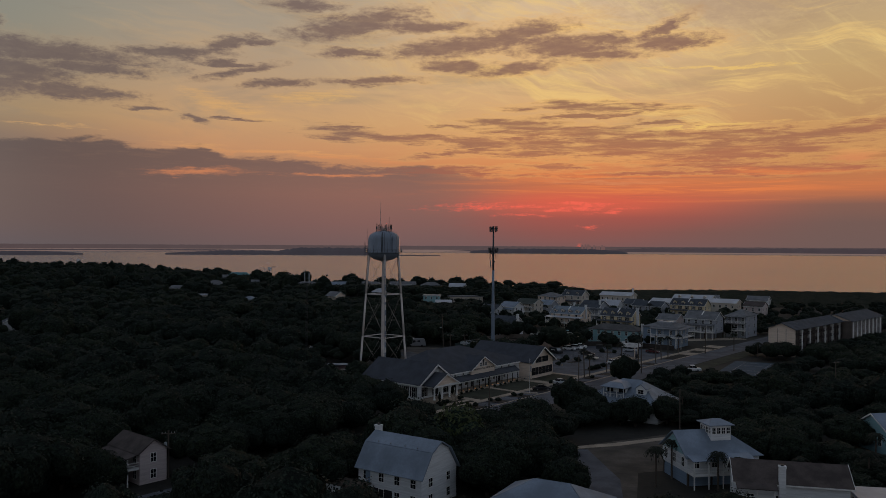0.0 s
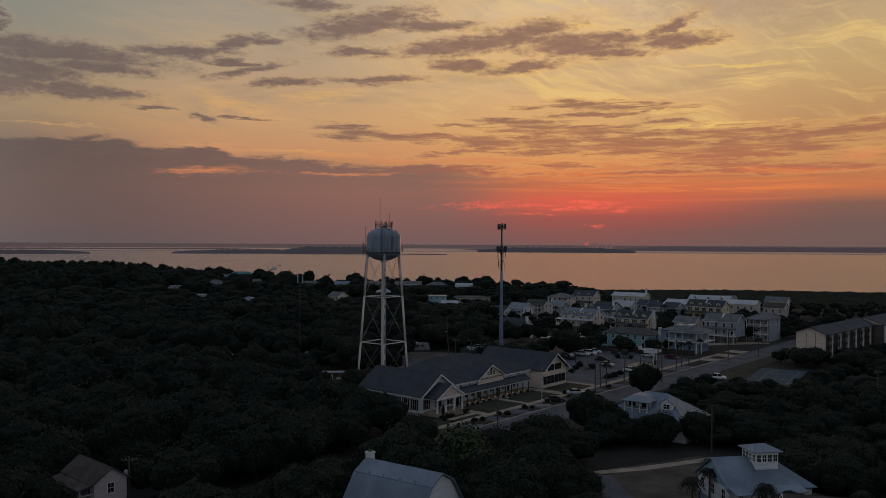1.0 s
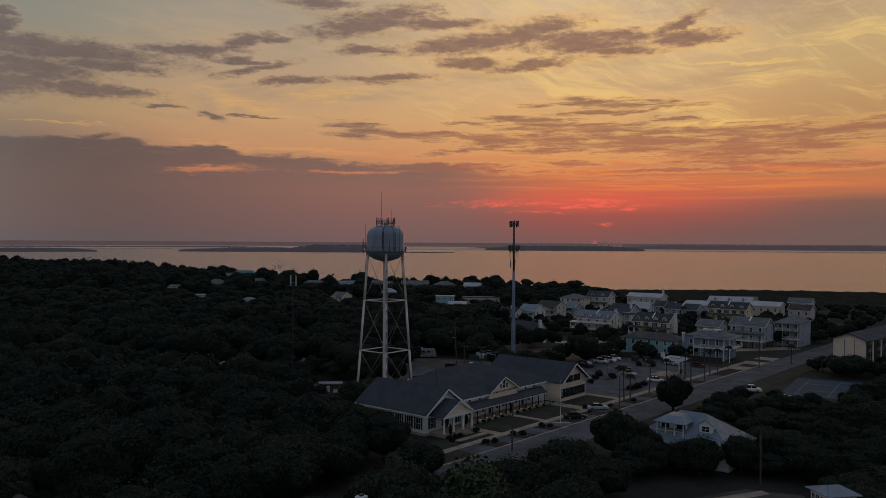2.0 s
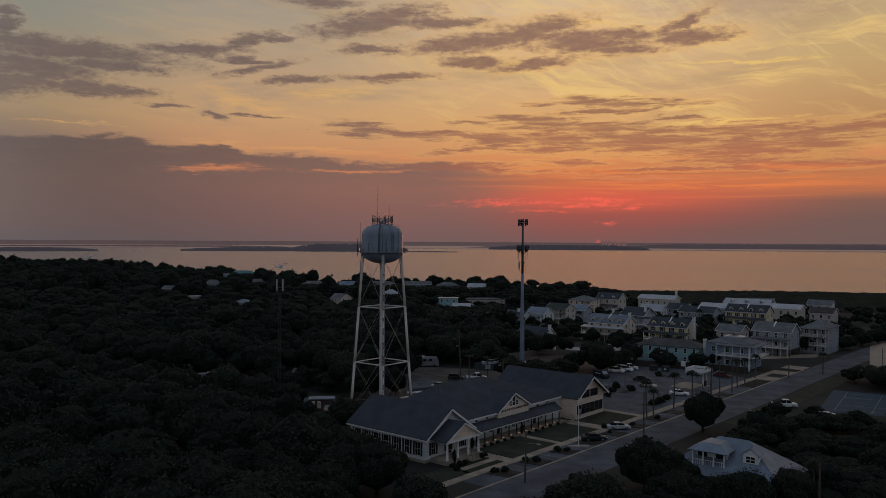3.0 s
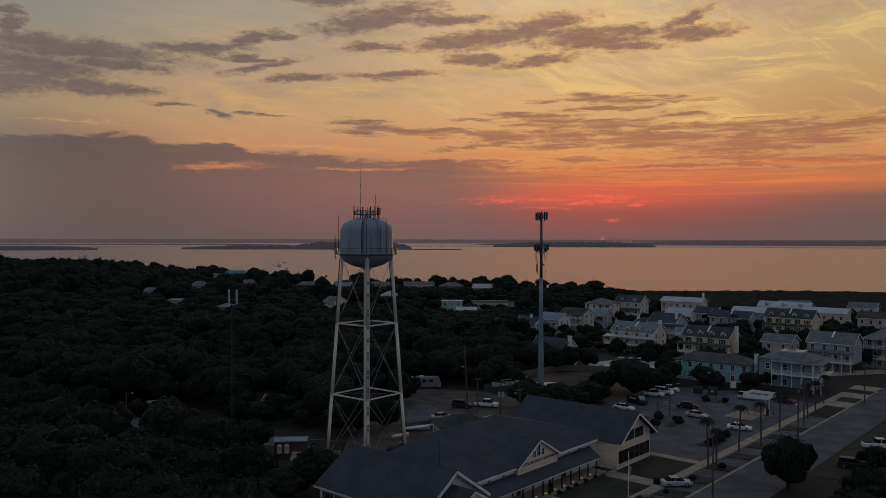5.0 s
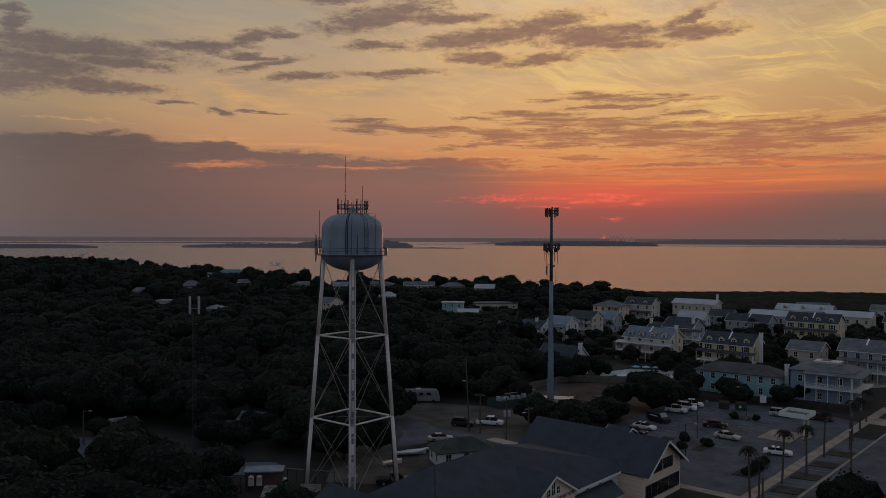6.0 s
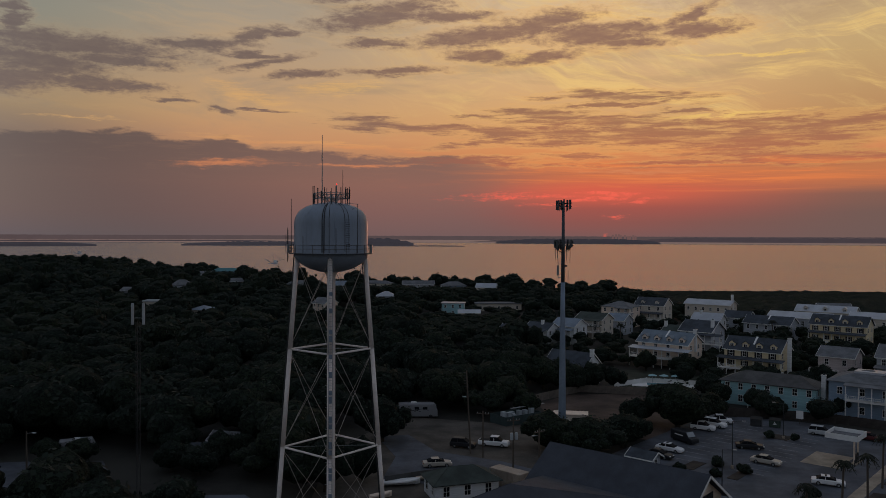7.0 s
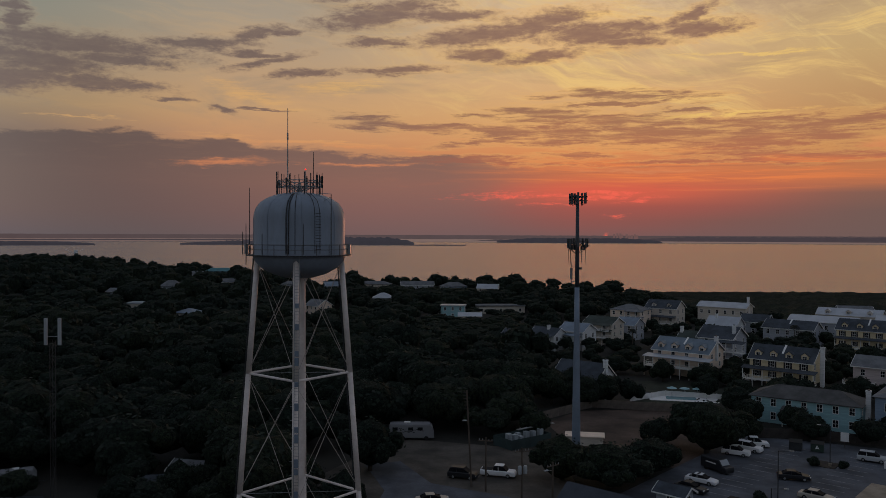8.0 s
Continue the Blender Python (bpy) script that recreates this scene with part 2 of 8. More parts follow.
ember = w.math("MULTIPLY", w.smooth(w.math("ADD", patches(EMBERS, 0.95), w.math("MULTIPLY", streaky, 1.5)), 1.7, 0.1), w.smooth(fleck, 0.62, 0.4, 0.35, 1.0))
sky = w.mix(w.math("MULTIPLY", ember, 0.75), sky, lin(248, 104, 84))
# the rest of the dome: clear blue-grey dusk from the physical sky, dimmer than the west
phys = w.node("ShaderNodeTexSky")
phys.sky_type, phys.sun_disc, phys.sun_elevation, phys.sun_rotation = "NISHITA", False, radians(max(SUN_EL, 0.5)), radians(SUN_AZ)
dome = w.mix(1.0, w.mix(1.0, phys.outputs[0], (0.10, 0.10, 0.10, 1), "MULTIPLY"), (0.156, 0.178, 0.228, 1), "ADD")
west = w.vmath("DOT_PRODUCT", way, (0.10, 0.955, 0.28))
sky = w.mix(w.math("MULTIPLY", w.smooth(west, 0.52, 0.86), w.smooth(EL, 34.0, 19.0)), dome, sky)
back = w.node("ShaderNodeBackground")
w.link(sky, back.inputs[0])
back.inputs[1].default_value = 1.0
w.link(back.outputs[0], w.node("ShaderNodeOutputWorld").inputs[0])

sun = new("sun", bpy.data.lights.new("sun", "SUN"))
sun.data.energy, sun.data.angle, sun.data.color = 0.3, radians(0.5), (1.0, 0.42, 0.25)
sun.matrix_world = look((math.sin(radians(SUN_AZ)) * 100, math.cos(radians(SUN_AZ)) * 100, 100 * math.tan(radians(SUN_EL))), (0, 0, 0))

# ------------------------------------------------------------ materials
MATS = {}


def material(name, base, rough=0.8, metal=0.0, spread=0.12, scale=1.0, bump=0.15, fine=18.0, second=None, per_object=0.0, stretch=None, spec=0.3):
    """A surface whose colour varies at two scales, with fine relief; per_object shifts it from piece to piece."""
    if name in MATS:
        return MATS[name]
    m = bpy.data.materials.new(name)
    m.use_nodes = True
    n = Net(m.node_tree)
    bsdf = m.node_tree.nodes["Principled BSDF"]
    vec = n.node("ShaderNodeTexCoord").outputs["Object"]
    if stretch:
        vec = n.vmath("MULTIPLY", vec, stretch)
    big, small = n.noise(vec, 0.35 * scale, 5.0, 0.6), n.noise(vec, fine * scale * 0.3, 4.0, 0.6)
    dark = tuple(c * (1 - 2.2 * spread) for c in base[:3]) + (1,)
    light = tuple(min(0.9, c * (1 + 1.5 * spread)) for c in base[:3]) + (1,)
    col = n.mix(n.smooth(big, 0.3, 0.7), dark, light)
    col = n.mix(n.math("MULTIPLY", n.smooth(small, 0.35, 0.75), 0.45), col, second or dark)
    if per_object:
        rnd = n.node("ShaderNodeObjectInfo").outputs["Random"]
        col = n.mix(n.math("MULTIPLY", rnd, per_object), col, tuple(c * 0.35 for c in base[:3]) + (1,))
    n.link(col, bsdf.inputs["Base Color"])
    bsdf.inputs["Roughness"].default_value, bsdf.inputs["Metallic"].default_value = rough, metal
    bsdf.inputs["Specular IOR Level"].default_value = spec
    if bump:
        b = n.node("ShaderNodeBump")
        b.inputs["Strength"].default_value, b.inputs["Distance"].default_value = bump, 0.05
        n.link(small, b.inputs["Height"])
        n.link(b.outputs[0], bsdf.inputs["Normal"])
    MATS[name] = m
    return m


def glow(name, color, strength):
    m = bpy.data.materials.new(name)
    m.use_nodes = True
    b = m.node_tree.nodes["Principled BSDF"]
    b.inputs["Base Color"].default_value = color
    b.inputs["Emission Color"].default_value, b.inputs["Emission Strength"].default_value = color, strength
    return m


def leaf_material(name, a, b_):
    m = bpy.data.materials.new(name)
    m.use_nodes = True
    n = Net(m.node_tree)
    bsdf = m.node_tree.nodes["Principled BSDF"]
    isl = n.node("ShaderNodeNewGeometry").outputs["Random Per Island"]
    rnd = n.node("ShaderNodeObjectInfo").outputs["Random"]
    col = n.mix(isl, a, b_)
    col = n.mix(n.math("MULTIPLY", rnd, 0.55), col, tuple(0.45 * c for c in a[:3]) + (1,))
    n.link(col, bsdf.inputs["Base Color"])
    bsdf.inputs["Roughness"].default_value = 0.7
    bsdf.inputs["Specular IOR Level"].default_value = 0.15
    return m


def water_material():
    m = bpy.data.materials.new("bay_water")
    m.use_nodes = True
    n = Net(m.node_tree)
    bsdf = m.node_tree.nodes["Principled BSDF"]
    vec = n.node("ShaderNodeTexCoord").outputs["Object"]
    bsdf.inputs["Base Color"].default_value = (0.12, 0.11, 0.16, 1)
    bsdf.inputs["IOR"].default_value = 3.6
    bsdf.inputs["Specular Tint"].default_value = (1.0, 0.95, 0.92, 1)
    slick = n.noise(n.vmath("MULTIPLY", vec, (0.0012, 0.011, 0.0)), 1.0, 5.0, 0.6, 0.5)
    drift = n.noise(n.vmath("MULTIPLY", vec, (0.0005, 0.03, 0.0)), 1.0, 6.0, 0.65, 0.3)
    n.link(n.smooth(n.math("ADD", slick, n.math("MULTIPLY", drift, 0.7)), 0.62, 1.06, 0.20, 0.265), bsdf.inputs["Roughness"])
    chop = n.noise(n.vmath("MULTIPLY", vec, (0.16, 0.30, 0.0)), 1.0, 5.0, 0.65)
    swell = n.noise(n.vmath("MULTIPLY", vec, (0.012, 0.05, 0.0)), 1.0, 4.0, 0.6)
    b = n.node("ShaderNodeBump")
    b.inputs["Strength"].default_value, b.inputs["Distance"].default_value = 1.0, 1.0
    n.link(n.math("ADD", n.math("MULTIPLY", chop, 0.45), n.math("MULTIPLY", swell, 0.55)), b.inputs["Height"])
    n.link(b.outputs[0], bsdf.inputs["Normal"])
    return m


def glass_material(name, tint, rough=0.14):
    m = bpy.data.materials.new(name)
    m.use_nodes = True
    b = m.node_tree.nodes["Principled BSDF"]
    b.inputs["Base Color"].default_value = tint
    b.inputs["Roughness"].default_value = rough
    b.inputs["Specular IOR Level"].default_value = 0.4
    return m


WHITE = material("white_paint", (0.72, 0.72, 0.72, 1), 0.55, spread=0.06, scale=0.6, second=(0.58, 0.58, 0.57, 1))
SIDING = material("white_siding", (0.66, 0.67, 0.68, 1), 0.6, spread=0.07, stretch=(1, 1, 14), second=(0.52, 0.53, 0.54, 1))
CREAM = material("cream_siding", (0.74, 0.60, 0.49, 1), 0.6, spread=0.07, stretch=(1, 1, 14))
DULLCREAM = material("dull_cream_steel", (0.34, 0.29, 0.24, 1), 0.6, spread=0.12, second=(0.22, 0.17, 0.13, 1))
YELLOW = material("yellow_siding", (0.66, 0.55, 0.36, 1), 0.6, spread=0.07, stretch=(1, 1, 14))
BLUE = material("blue_siding", (0.20, 0.27, 0.36, 1), 0.6, spread=0.07, stretch=(1, 1, 14))
TEAL = material("teal_siding", (0.26, 0.44, 0.48, 1), 0.6, spread=0.07, stretch=(1, 1, 14))
PINK = material("pinkish_siding", (0.52, 0.44, 0.43, 1), 0.6, spread=0.07, stretch=(1, 1, 14))
BEIGE = material("beige_siding", (0.56, 0.50, 0.43, 1), 0.6, spread=0.07, stretch=(1, 1, 14))
GREYS = material("grey_siding", (0.34, 0.36, 0.40, 1), 0.6, spread=0.07, stretch=(1, 1, 14))
DARKSHINGLE = material("dark_shingles", (0.055, 0.065, 0.080, 1), 0.9, spread=0.16, scale=1.2, second=(0.035, 0.041, 0.05, 1), bump=0.4)
GREYSHINGLE = material("grey_shingles", (0.15, 0.155, 0.165, 1), 0.9, spread=0.15, scale=1.2, bump=0.4)
CHARCOAL = material("charcoal_shingles", (0.085, 0.083, 0.082, 1), 0.9, spread=0.16, scale=1.2, bump=0.4)
BROWNSHINGLE = material("brown_shingles", (0.075, 0.06, 0.055, 1), 0.9, spread=0.18, scale=1.2, bump=0.4)
GREENSHINGLE = material("dark_green_shingles", (0.05, 0.062, 0.055, 1), 0.9, spread=0.15, bump=0.4)
METALROOF = material("pale_metal_roof", (0.19, 0.235, 0.295, 1), 0.5, 0.1, spread=0.14, scale=0.6, second=(0.135, 0.17, 0.215, 1))
WHITEROOF = material("white_metal_roof", (0.40, 0.42, 0.46, 1), 0.45, 0.1, spread=0.08, scale=0.6)
TEALROOF = material("teal_metal_roof", (0.07, 0.20, 0.22, 1), 0.5, 0.1, spread=0.12)
BLUEROOF = material("blue_metal_roof", (0.14, 0.18, 0.22, 1), 0.45, 0.2, spread=0.10)
CARGLASS = glass_material("car_glass", (0.012, 0.013, 0.016, 1), 0.6)
CARGLASS.node_tree.nodes["Principled BSDF"].inputs["Specular IOR Level"].default_value = 0.05
GLASS = glass_material("window_glass", (0.012, 0.014, 0.017, 1))
SHUTTER = material("black_shutter", (0.018, 0.018, 0.02, 1), 0.6, spread=0.1)
TRIM = material("white_trim", (0.74, 0.73, 0.71, 1), 0.5, spread=0.05)
CONCRETE = material("concrete", (0.34, 0.28, 0.215, 1), 0.9, spread=0.14, second=(0.24, 0.20, 0.16, 1))
ASPHALT = material("asphalt", (0.084, 0.091, 0.108, 1), 0.9, spread=0.2, scale=0.5, second=(0.058, 0.063, 0.074, 1))
SAND = material("sandy_dirt", (0.085, 0.072, 0.06, 1), 0.95, spread=0.25, scale=0.4, second=(0.045, 0.042, 0.036, 1))
GRASS = material("lawn_grass", (0.030, 0.034, 0.022, 1), 0.95, spread=0.22, scale=0.7, second=(0.02, 0.023, 0.015, 1))
MULCH = material("mulch", (0.045, 0.035, 0.028, 1), 0.95, spread=0.25)
LINE = material("road_paint", (0.24, 0.24, 0.25, 1), 0.8, spread=0.2)
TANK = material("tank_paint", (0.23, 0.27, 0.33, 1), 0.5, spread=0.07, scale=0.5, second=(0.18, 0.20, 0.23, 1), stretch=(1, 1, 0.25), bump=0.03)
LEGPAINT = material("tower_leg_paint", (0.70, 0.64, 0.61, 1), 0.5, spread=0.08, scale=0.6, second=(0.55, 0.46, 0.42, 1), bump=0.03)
TIEPAINT = material("weathered_rod_paint", (0.42, 0.37, 0.34, 1), 0.6, spread=0.15, scale=0.6, bump=0.03)
STEEL = material("galvanised_steel", (0.30, 0.31, 0.32, 1), 0.5, 0.6, spread=0.12)
MASTPAINT = material("mast_paint", (0.20, 0.25, 0.32, 1), 0.5, 0.3, spread=0.08, scale=0.5, bump=0.03)
DARKMAST = material("weathered_mast", (0.07, 0.08, 0.095, 1), 0.6, 0.2, spread=0.12, scale=0.5)
DARKPANEL = material("weathered_antenna_panel", (0.085, 0.088, 0.092, 1), 0.6, spread=0.1)
RUSTED = material("rust_streaked_steel", (0.13, 0.12, 0.115, 1), 0.7, 0.3, spread=0.2)
DARKSTEEL = material("dark_steel", (0.05, 0.052, 0.056, 1), 0.55, 0.5, spread=0.15)
PANEL = material("antenna_panel", (0.20, 0.205, 0.21, 1), 0.5, spread=0.08)
PALEPANEL = material("pale_antenna_panel", (0.32, 0.35, 0.37, 1), 0.5, spread=0.06)
POLE = material("weathered_pole", (0.10, 0.08, 0.065, 1), 0.9, spread=0.18, stretch=(4, 4, 0.4))
WOODFENCE = material("weathered_fence", (0.17, 0.14, 0.12, 1), 0.9, spread=0.18, per_object=0.3)
DARKFENCE = material("dark_fence", (0.065, 0.055, 0.05, 1), 0.9, spread=0.2, per_object=0.3)
BARK = material("bark", (0.09, 0.07, 0.055, 1), 0.95, spread=0.25, stretch=(3, 3, 0.6))
LEAF = leaf_material("oak_leaves", (0.014, 0.023, 0.017, 1), (0.028, 0.041, 0.026, 1))
LEAFPALE = leaf_material("pale_leaves", (0.046, 0.062, 0.026, 1), (0.075, 0.09, 0.038, 1))


def foliage_mass(name, k=1.0):
    """Foliage seen as a mass: gap shade and lit sprays painted in at two scales, with strong relief."""
    m = bpy.data.materials.new(name)
    m.use_nodes = True
    n = Net(m.node_tree)
    bsdf = m.node_tree.nodes["Principled BSDF"]
    at = n.node("ShaderNodeNewGeometry").outputs["Position"]
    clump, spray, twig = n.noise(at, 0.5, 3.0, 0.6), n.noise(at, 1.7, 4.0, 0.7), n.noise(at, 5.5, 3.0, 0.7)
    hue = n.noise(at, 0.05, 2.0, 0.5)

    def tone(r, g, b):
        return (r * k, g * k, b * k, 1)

    # lit sprays and the shade between them are mixed into the base colour
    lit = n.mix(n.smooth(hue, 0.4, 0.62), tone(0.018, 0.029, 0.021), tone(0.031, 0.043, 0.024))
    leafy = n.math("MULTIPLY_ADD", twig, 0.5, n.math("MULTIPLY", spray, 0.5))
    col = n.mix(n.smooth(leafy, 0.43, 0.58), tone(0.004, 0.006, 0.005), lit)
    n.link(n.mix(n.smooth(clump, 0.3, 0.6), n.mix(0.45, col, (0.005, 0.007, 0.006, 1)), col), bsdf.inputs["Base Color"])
    bsdf.inputs["Roughness"].default_value, bsdf.inputs["Specular IOR Level"].default_value = 0.9, 0.1
    b = n.node("ShaderNodeBump")
    b.inputs["Strength"].default_value, b.inputs["Distance"].default_value = 0.9, 0.7
    n.link(n.math("ADD", n.math("MULTIPLY", twig, 0.35), n.math("MULTIPLY_ADD", spray, 0.8, clump)), b.inputs["Height"])
    n.link(b.outputs[0], bsdf.inputs["Normal"])
    return m


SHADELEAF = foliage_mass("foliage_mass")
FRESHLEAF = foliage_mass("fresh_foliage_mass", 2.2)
PALMLEAF = leaf_material("palm_fronds", (0.014, 0.019, 0.014, 1), (0.028, 0.033, 0.021, 1))
RUBBER = material("tyre_rubber", (0.02, 0.02, 0.02, 1), 0.9, spread=0.1)
WATER = water_material()
REDLIGHT = glow("red_beacon", (1.0, 0.03, 0.02, 1), 1.6)
WARMLIGHT = glow("warm_lamp", (1.0, 0.5, 0.18, 1), 0.22)


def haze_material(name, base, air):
    """Land so far off that an emitted haze colour gives most of its light."""
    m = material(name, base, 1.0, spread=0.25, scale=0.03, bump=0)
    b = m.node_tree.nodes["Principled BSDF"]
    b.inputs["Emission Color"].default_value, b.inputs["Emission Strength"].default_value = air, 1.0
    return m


# the haze of distance is put in as the second, glowing colour
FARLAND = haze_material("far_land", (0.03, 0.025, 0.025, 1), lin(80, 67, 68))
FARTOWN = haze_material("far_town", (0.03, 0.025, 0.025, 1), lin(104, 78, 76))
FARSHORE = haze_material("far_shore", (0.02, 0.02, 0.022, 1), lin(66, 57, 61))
FARWATER = haze_material("far_water_haze", (0.03, 0.03, 0.03, 1), lin(118, 98, 92))
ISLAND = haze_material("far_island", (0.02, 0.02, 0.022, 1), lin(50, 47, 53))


# ------------------------------------------------------------ mesh helpers
def finish(name, bm, mat, smooth=False):
    me = bpy.data.meshes.new(name)
    bm.normal_update()
    bm.to_mesh(me)
    bm.free()
    for m in (mat if isinstance(mat, (list, tuple)) else [mat]):
        me.materials.append(m)
    if smooth:
        me.polygons.foreach_set("use_smooth", [True] * len(me.polygons))
    return me


def part(name, bm, mat, parent=None, label="", smooth=False):
    """Links a bmesh as one mesh object under a thing or under a part."""
    ob = new(name, finish(name, bm, mat, smooth))
    if parent is not None:
        ob.parent = parent
    if label:
        tagged(ob, label)
    return ob


def thing(name, m, label, category, group="", kind=""):
    ob = new(name)
    ob.matrix_basis = m
    ob.empty_display_size = 0.2
    return tagged(ob, label, category, group, kind)


def add_box(bm, x0, x1, y0, y1, z0, z1):
    v = [bm.verts.new(p) for p in ((x0, y0, z0), (x1, y0, z0), (x1, y1, z0), (x0, y1, z0), (x0, y0, z1), (x1, y0, z1), (x1, y1, z1), (x0, y1, z1))]
    for f in ((3, 2, 1, 0), (4, 5, 6, 7), (0, 1, 5, 4), (1, 2, 6, 5), (2, 3, 7, 6), (3, 0, 4, 7)):
        bm.faces.new([v[i] for i in f])
    return v


def box(x0, x1, y0, y1, z0, z1, bevel=0.0):
    bm = bmesh.new()
    add_box(bm, x0, x1, y0, y1, z0, z1)
    if bevel:
        bmesh.ops.bevel(bm, geom=bm.edges[:], offset=bevel, segments=1, affect="EDGES")
    return bm


def add_rod(bm, a, b, r0, r1=None, seg=8):
    """A tapered round bar from a to b."""
    a, b = Vector(a), Vector(b)
    r1 = r0 if r1 is None else r1
    q = (b - a).to_track_quat("Z", "Y")
    rings = []
    for p, r in ((a, r0), (b, r1)):
        rings.append([bm.verts.new(p + q @ Vector((r * math.cos(2 * math.pi * i / seg), r * math.sin(2 * math.pi * i / seg), 0))) for i in range(seg)])
    for i in range(seg):
        j = (i + 1) % seg
        bm.faces.new((rings[0][i], rings[0][j], rings[1][j], rings[1][i]))
    bm.faces.new(rings[0][::-1])
    bm.faces.new(rings[1])


def rod(a, b, r0, r1=None, seg=8):
    bm = bmesh.new()
    add_rod(bm, a, b, r0, r1, seg)
    return bm


def lathe(profile, seg=48):
    """A body of revolution round z from (radius, height) pairs."""
    bm = bmesh.new()
    rings = []
    for r, z in profile:
        if r < 1e-4:
            rings.append([bm.verts.new((0, 0, z))])
        else:
            rings.append([bm.verts.new((r * math.cos(2 * math.pi * i / seg), r * math.sin(2 * math.pi * i / seg), z)) for i in range(seg)])
    for a, b in zip(rings, rings[1:]):
        for i in range(seg):
            j = (i + 1) % seg
            f = [a[i % len(a)], a[j % len(a)], b[j % len(b)], b[i % len(b)]]
            f = [v for k, v in enumerate(f) if v not in f[:k]]
            if len(f) > 2:
                bm.faces.new(f)
    return bm


def add_poly(bm, pts, thick):
    """A flat plate through pts, thickened downwards along its normal."""
    pts = [Vector(p) for p in pts]
    nrm = (pts[1] - pts[0]).cross(pts[2] - pts[0]).normalized() * thick
    top, bot = [bm.verts.new(p) for p in pts], [bm.verts.new(p - nrm) for p in pts]
    bm.faces.new(top)
    bm.faces.new(bot[::-1])
    for i in range(len(pts)):
        j = (i + 1) % len(pts)
        bm.faces.new((top[j], top[i], bot[i], bot[j]))


def plate(pts, thick=0.15):
    bm = bmesh.new()
    add_poly(bm, pts, thick)
    return bm


def prism(outline, z0, z1):
    """An upright body over a ground outline."""
    bm = bmesh.new()
    lo, hi = [bm.verts.new((x, y, z0)) for x, y in outline], [bm.verts.new((x, y, z1)) for x, y in outline]
    bm.faces.new(hi)
    bm.faces.new(lo[::-1])
    for i in range(len(lo)):
        j = (i + 1) % len(lo)
        bm.faces.new((lo[i], lo[j], hi[j], hi[i]))
    bmesh.ops.recalc_face_normals(bm, faces=bm.faces[:])
    return bm

# ------------------------------------------------------------ plan: u along the street, v across it towards the street
ORIGIN = Vector((-7.2, 193.2, 0.0))
AZ = 50.5
CU, SU = math.cos(radians(AZ)), math.sin(radians(AZ))


def uv(u, v, z=0.0):
    return Vector((ORIGIN.x + u * CU + v * SU, ORIGIN.y + u * SU - v * CU, z))


def uv_pose(u, v, z=0.0, turn=0.0):
    """Local x along u, local y against v."""
    p = uv(u, v, z)
    return pose(p.x, p.y, p.z, 0, 0, AZ + turn)


# ------------------------------------------------------------ ground, bay and far shore
def shore_y(x):
    return 752 - 22 * min(1.0, max(0.0, (x - 40) / 60)) + 10 * math.sin(x / 90) + 6 * math.sin(x / 37 + 1) + 0.95 * max(0.0, -x - 110)


bm = bmesh.new()
xs = [-5200, -2600, -1200] + list(range(-700, 701, 50)) + [1200, 2600, 5200]
rows = []
for x in xs:
    s = shore_y(max(-700, min(700, x)))
    rows.append([bm.verts.new((x, y, z)) for y, z in ((-5200, 0), (-800, 0), (-100, 0), (60, 0), (300, 0), (500, 0), (s - 45, 0.3), (s - 18, 0.0), (s + 4, -2.2), (s + 60, -5.0))])
for a, b in zip(rows, rows[1:]):
    for i in range(len(a) - 1):
        bm.faces.new((a[i], b[i], b[i + 1], a[i + 1]))
GROUNDMAT = material("ground_cover", (0.022, 0.021, 0.017, 1), 0.95, spread=0.3, scale=0.12, second=(0.036, 0.031, 0.025, 1))
tagged(part("ground", bm, GROUNDMAT), "flat dark island ground with leaf litter and sand", "ground", kind="structure")

bm = bmesh.new()
v = [bm.verts.new(p) for p in ((-9000, 600, -1.6), (9000, 600, -1.6), (9000, 9000, -1.6), (-9000, 9000, -1.6))]
bm.faces.new(v)
tagged(part("water", bm, WATER), "calm bay water reflecting the amber dusk sky", "water", kind="structure")


def land_strip(name, label, az0, az1, dist, depth, height, mat, seed, taper=0.0, rough=1.0, base=-2.5):
    """Low wooded land seen across the bay, with an uneven treeline."""
    rng = random.Random(seed)
    n = max(12, int(abs(az1 - az0) * 9))
    bm = bmesh.new()
    prev = None
    for i in range(n + 1):
        f = i / n
        a = radians(az0 + (az1 - az0) * f)
        k = min(1.0, min(f, 1 - f) / taper) if taper else 1.0
        h = height * (0.25 + 0.75 * k ** 0.6) * (0.9 + rough * (0.14 * noise.noise((i * 0.35, seed, 0)) + 0.12 * (rng.random() - 0.3)))
        pts = []
        for dd, z in ((0.0, base), (0.02 * depth, base + 0.55 * (h - base)), (0.2 * depth, h), (0.8 * depth, 0.9 * h), (depth, base)):
            d = dist + dd
            pts.append(bm.verts.new((math.sin(a) * d, 80 + math.cos(a) * d, z)))
        if prev:
            for j in range(4):
                bm.faces.new((prev[j], pts[j], pts[j + 1], prev[j + 1]))
        prev = pts
    return tagged(part(name, bm, mat), label, "far shore", kind="structure")


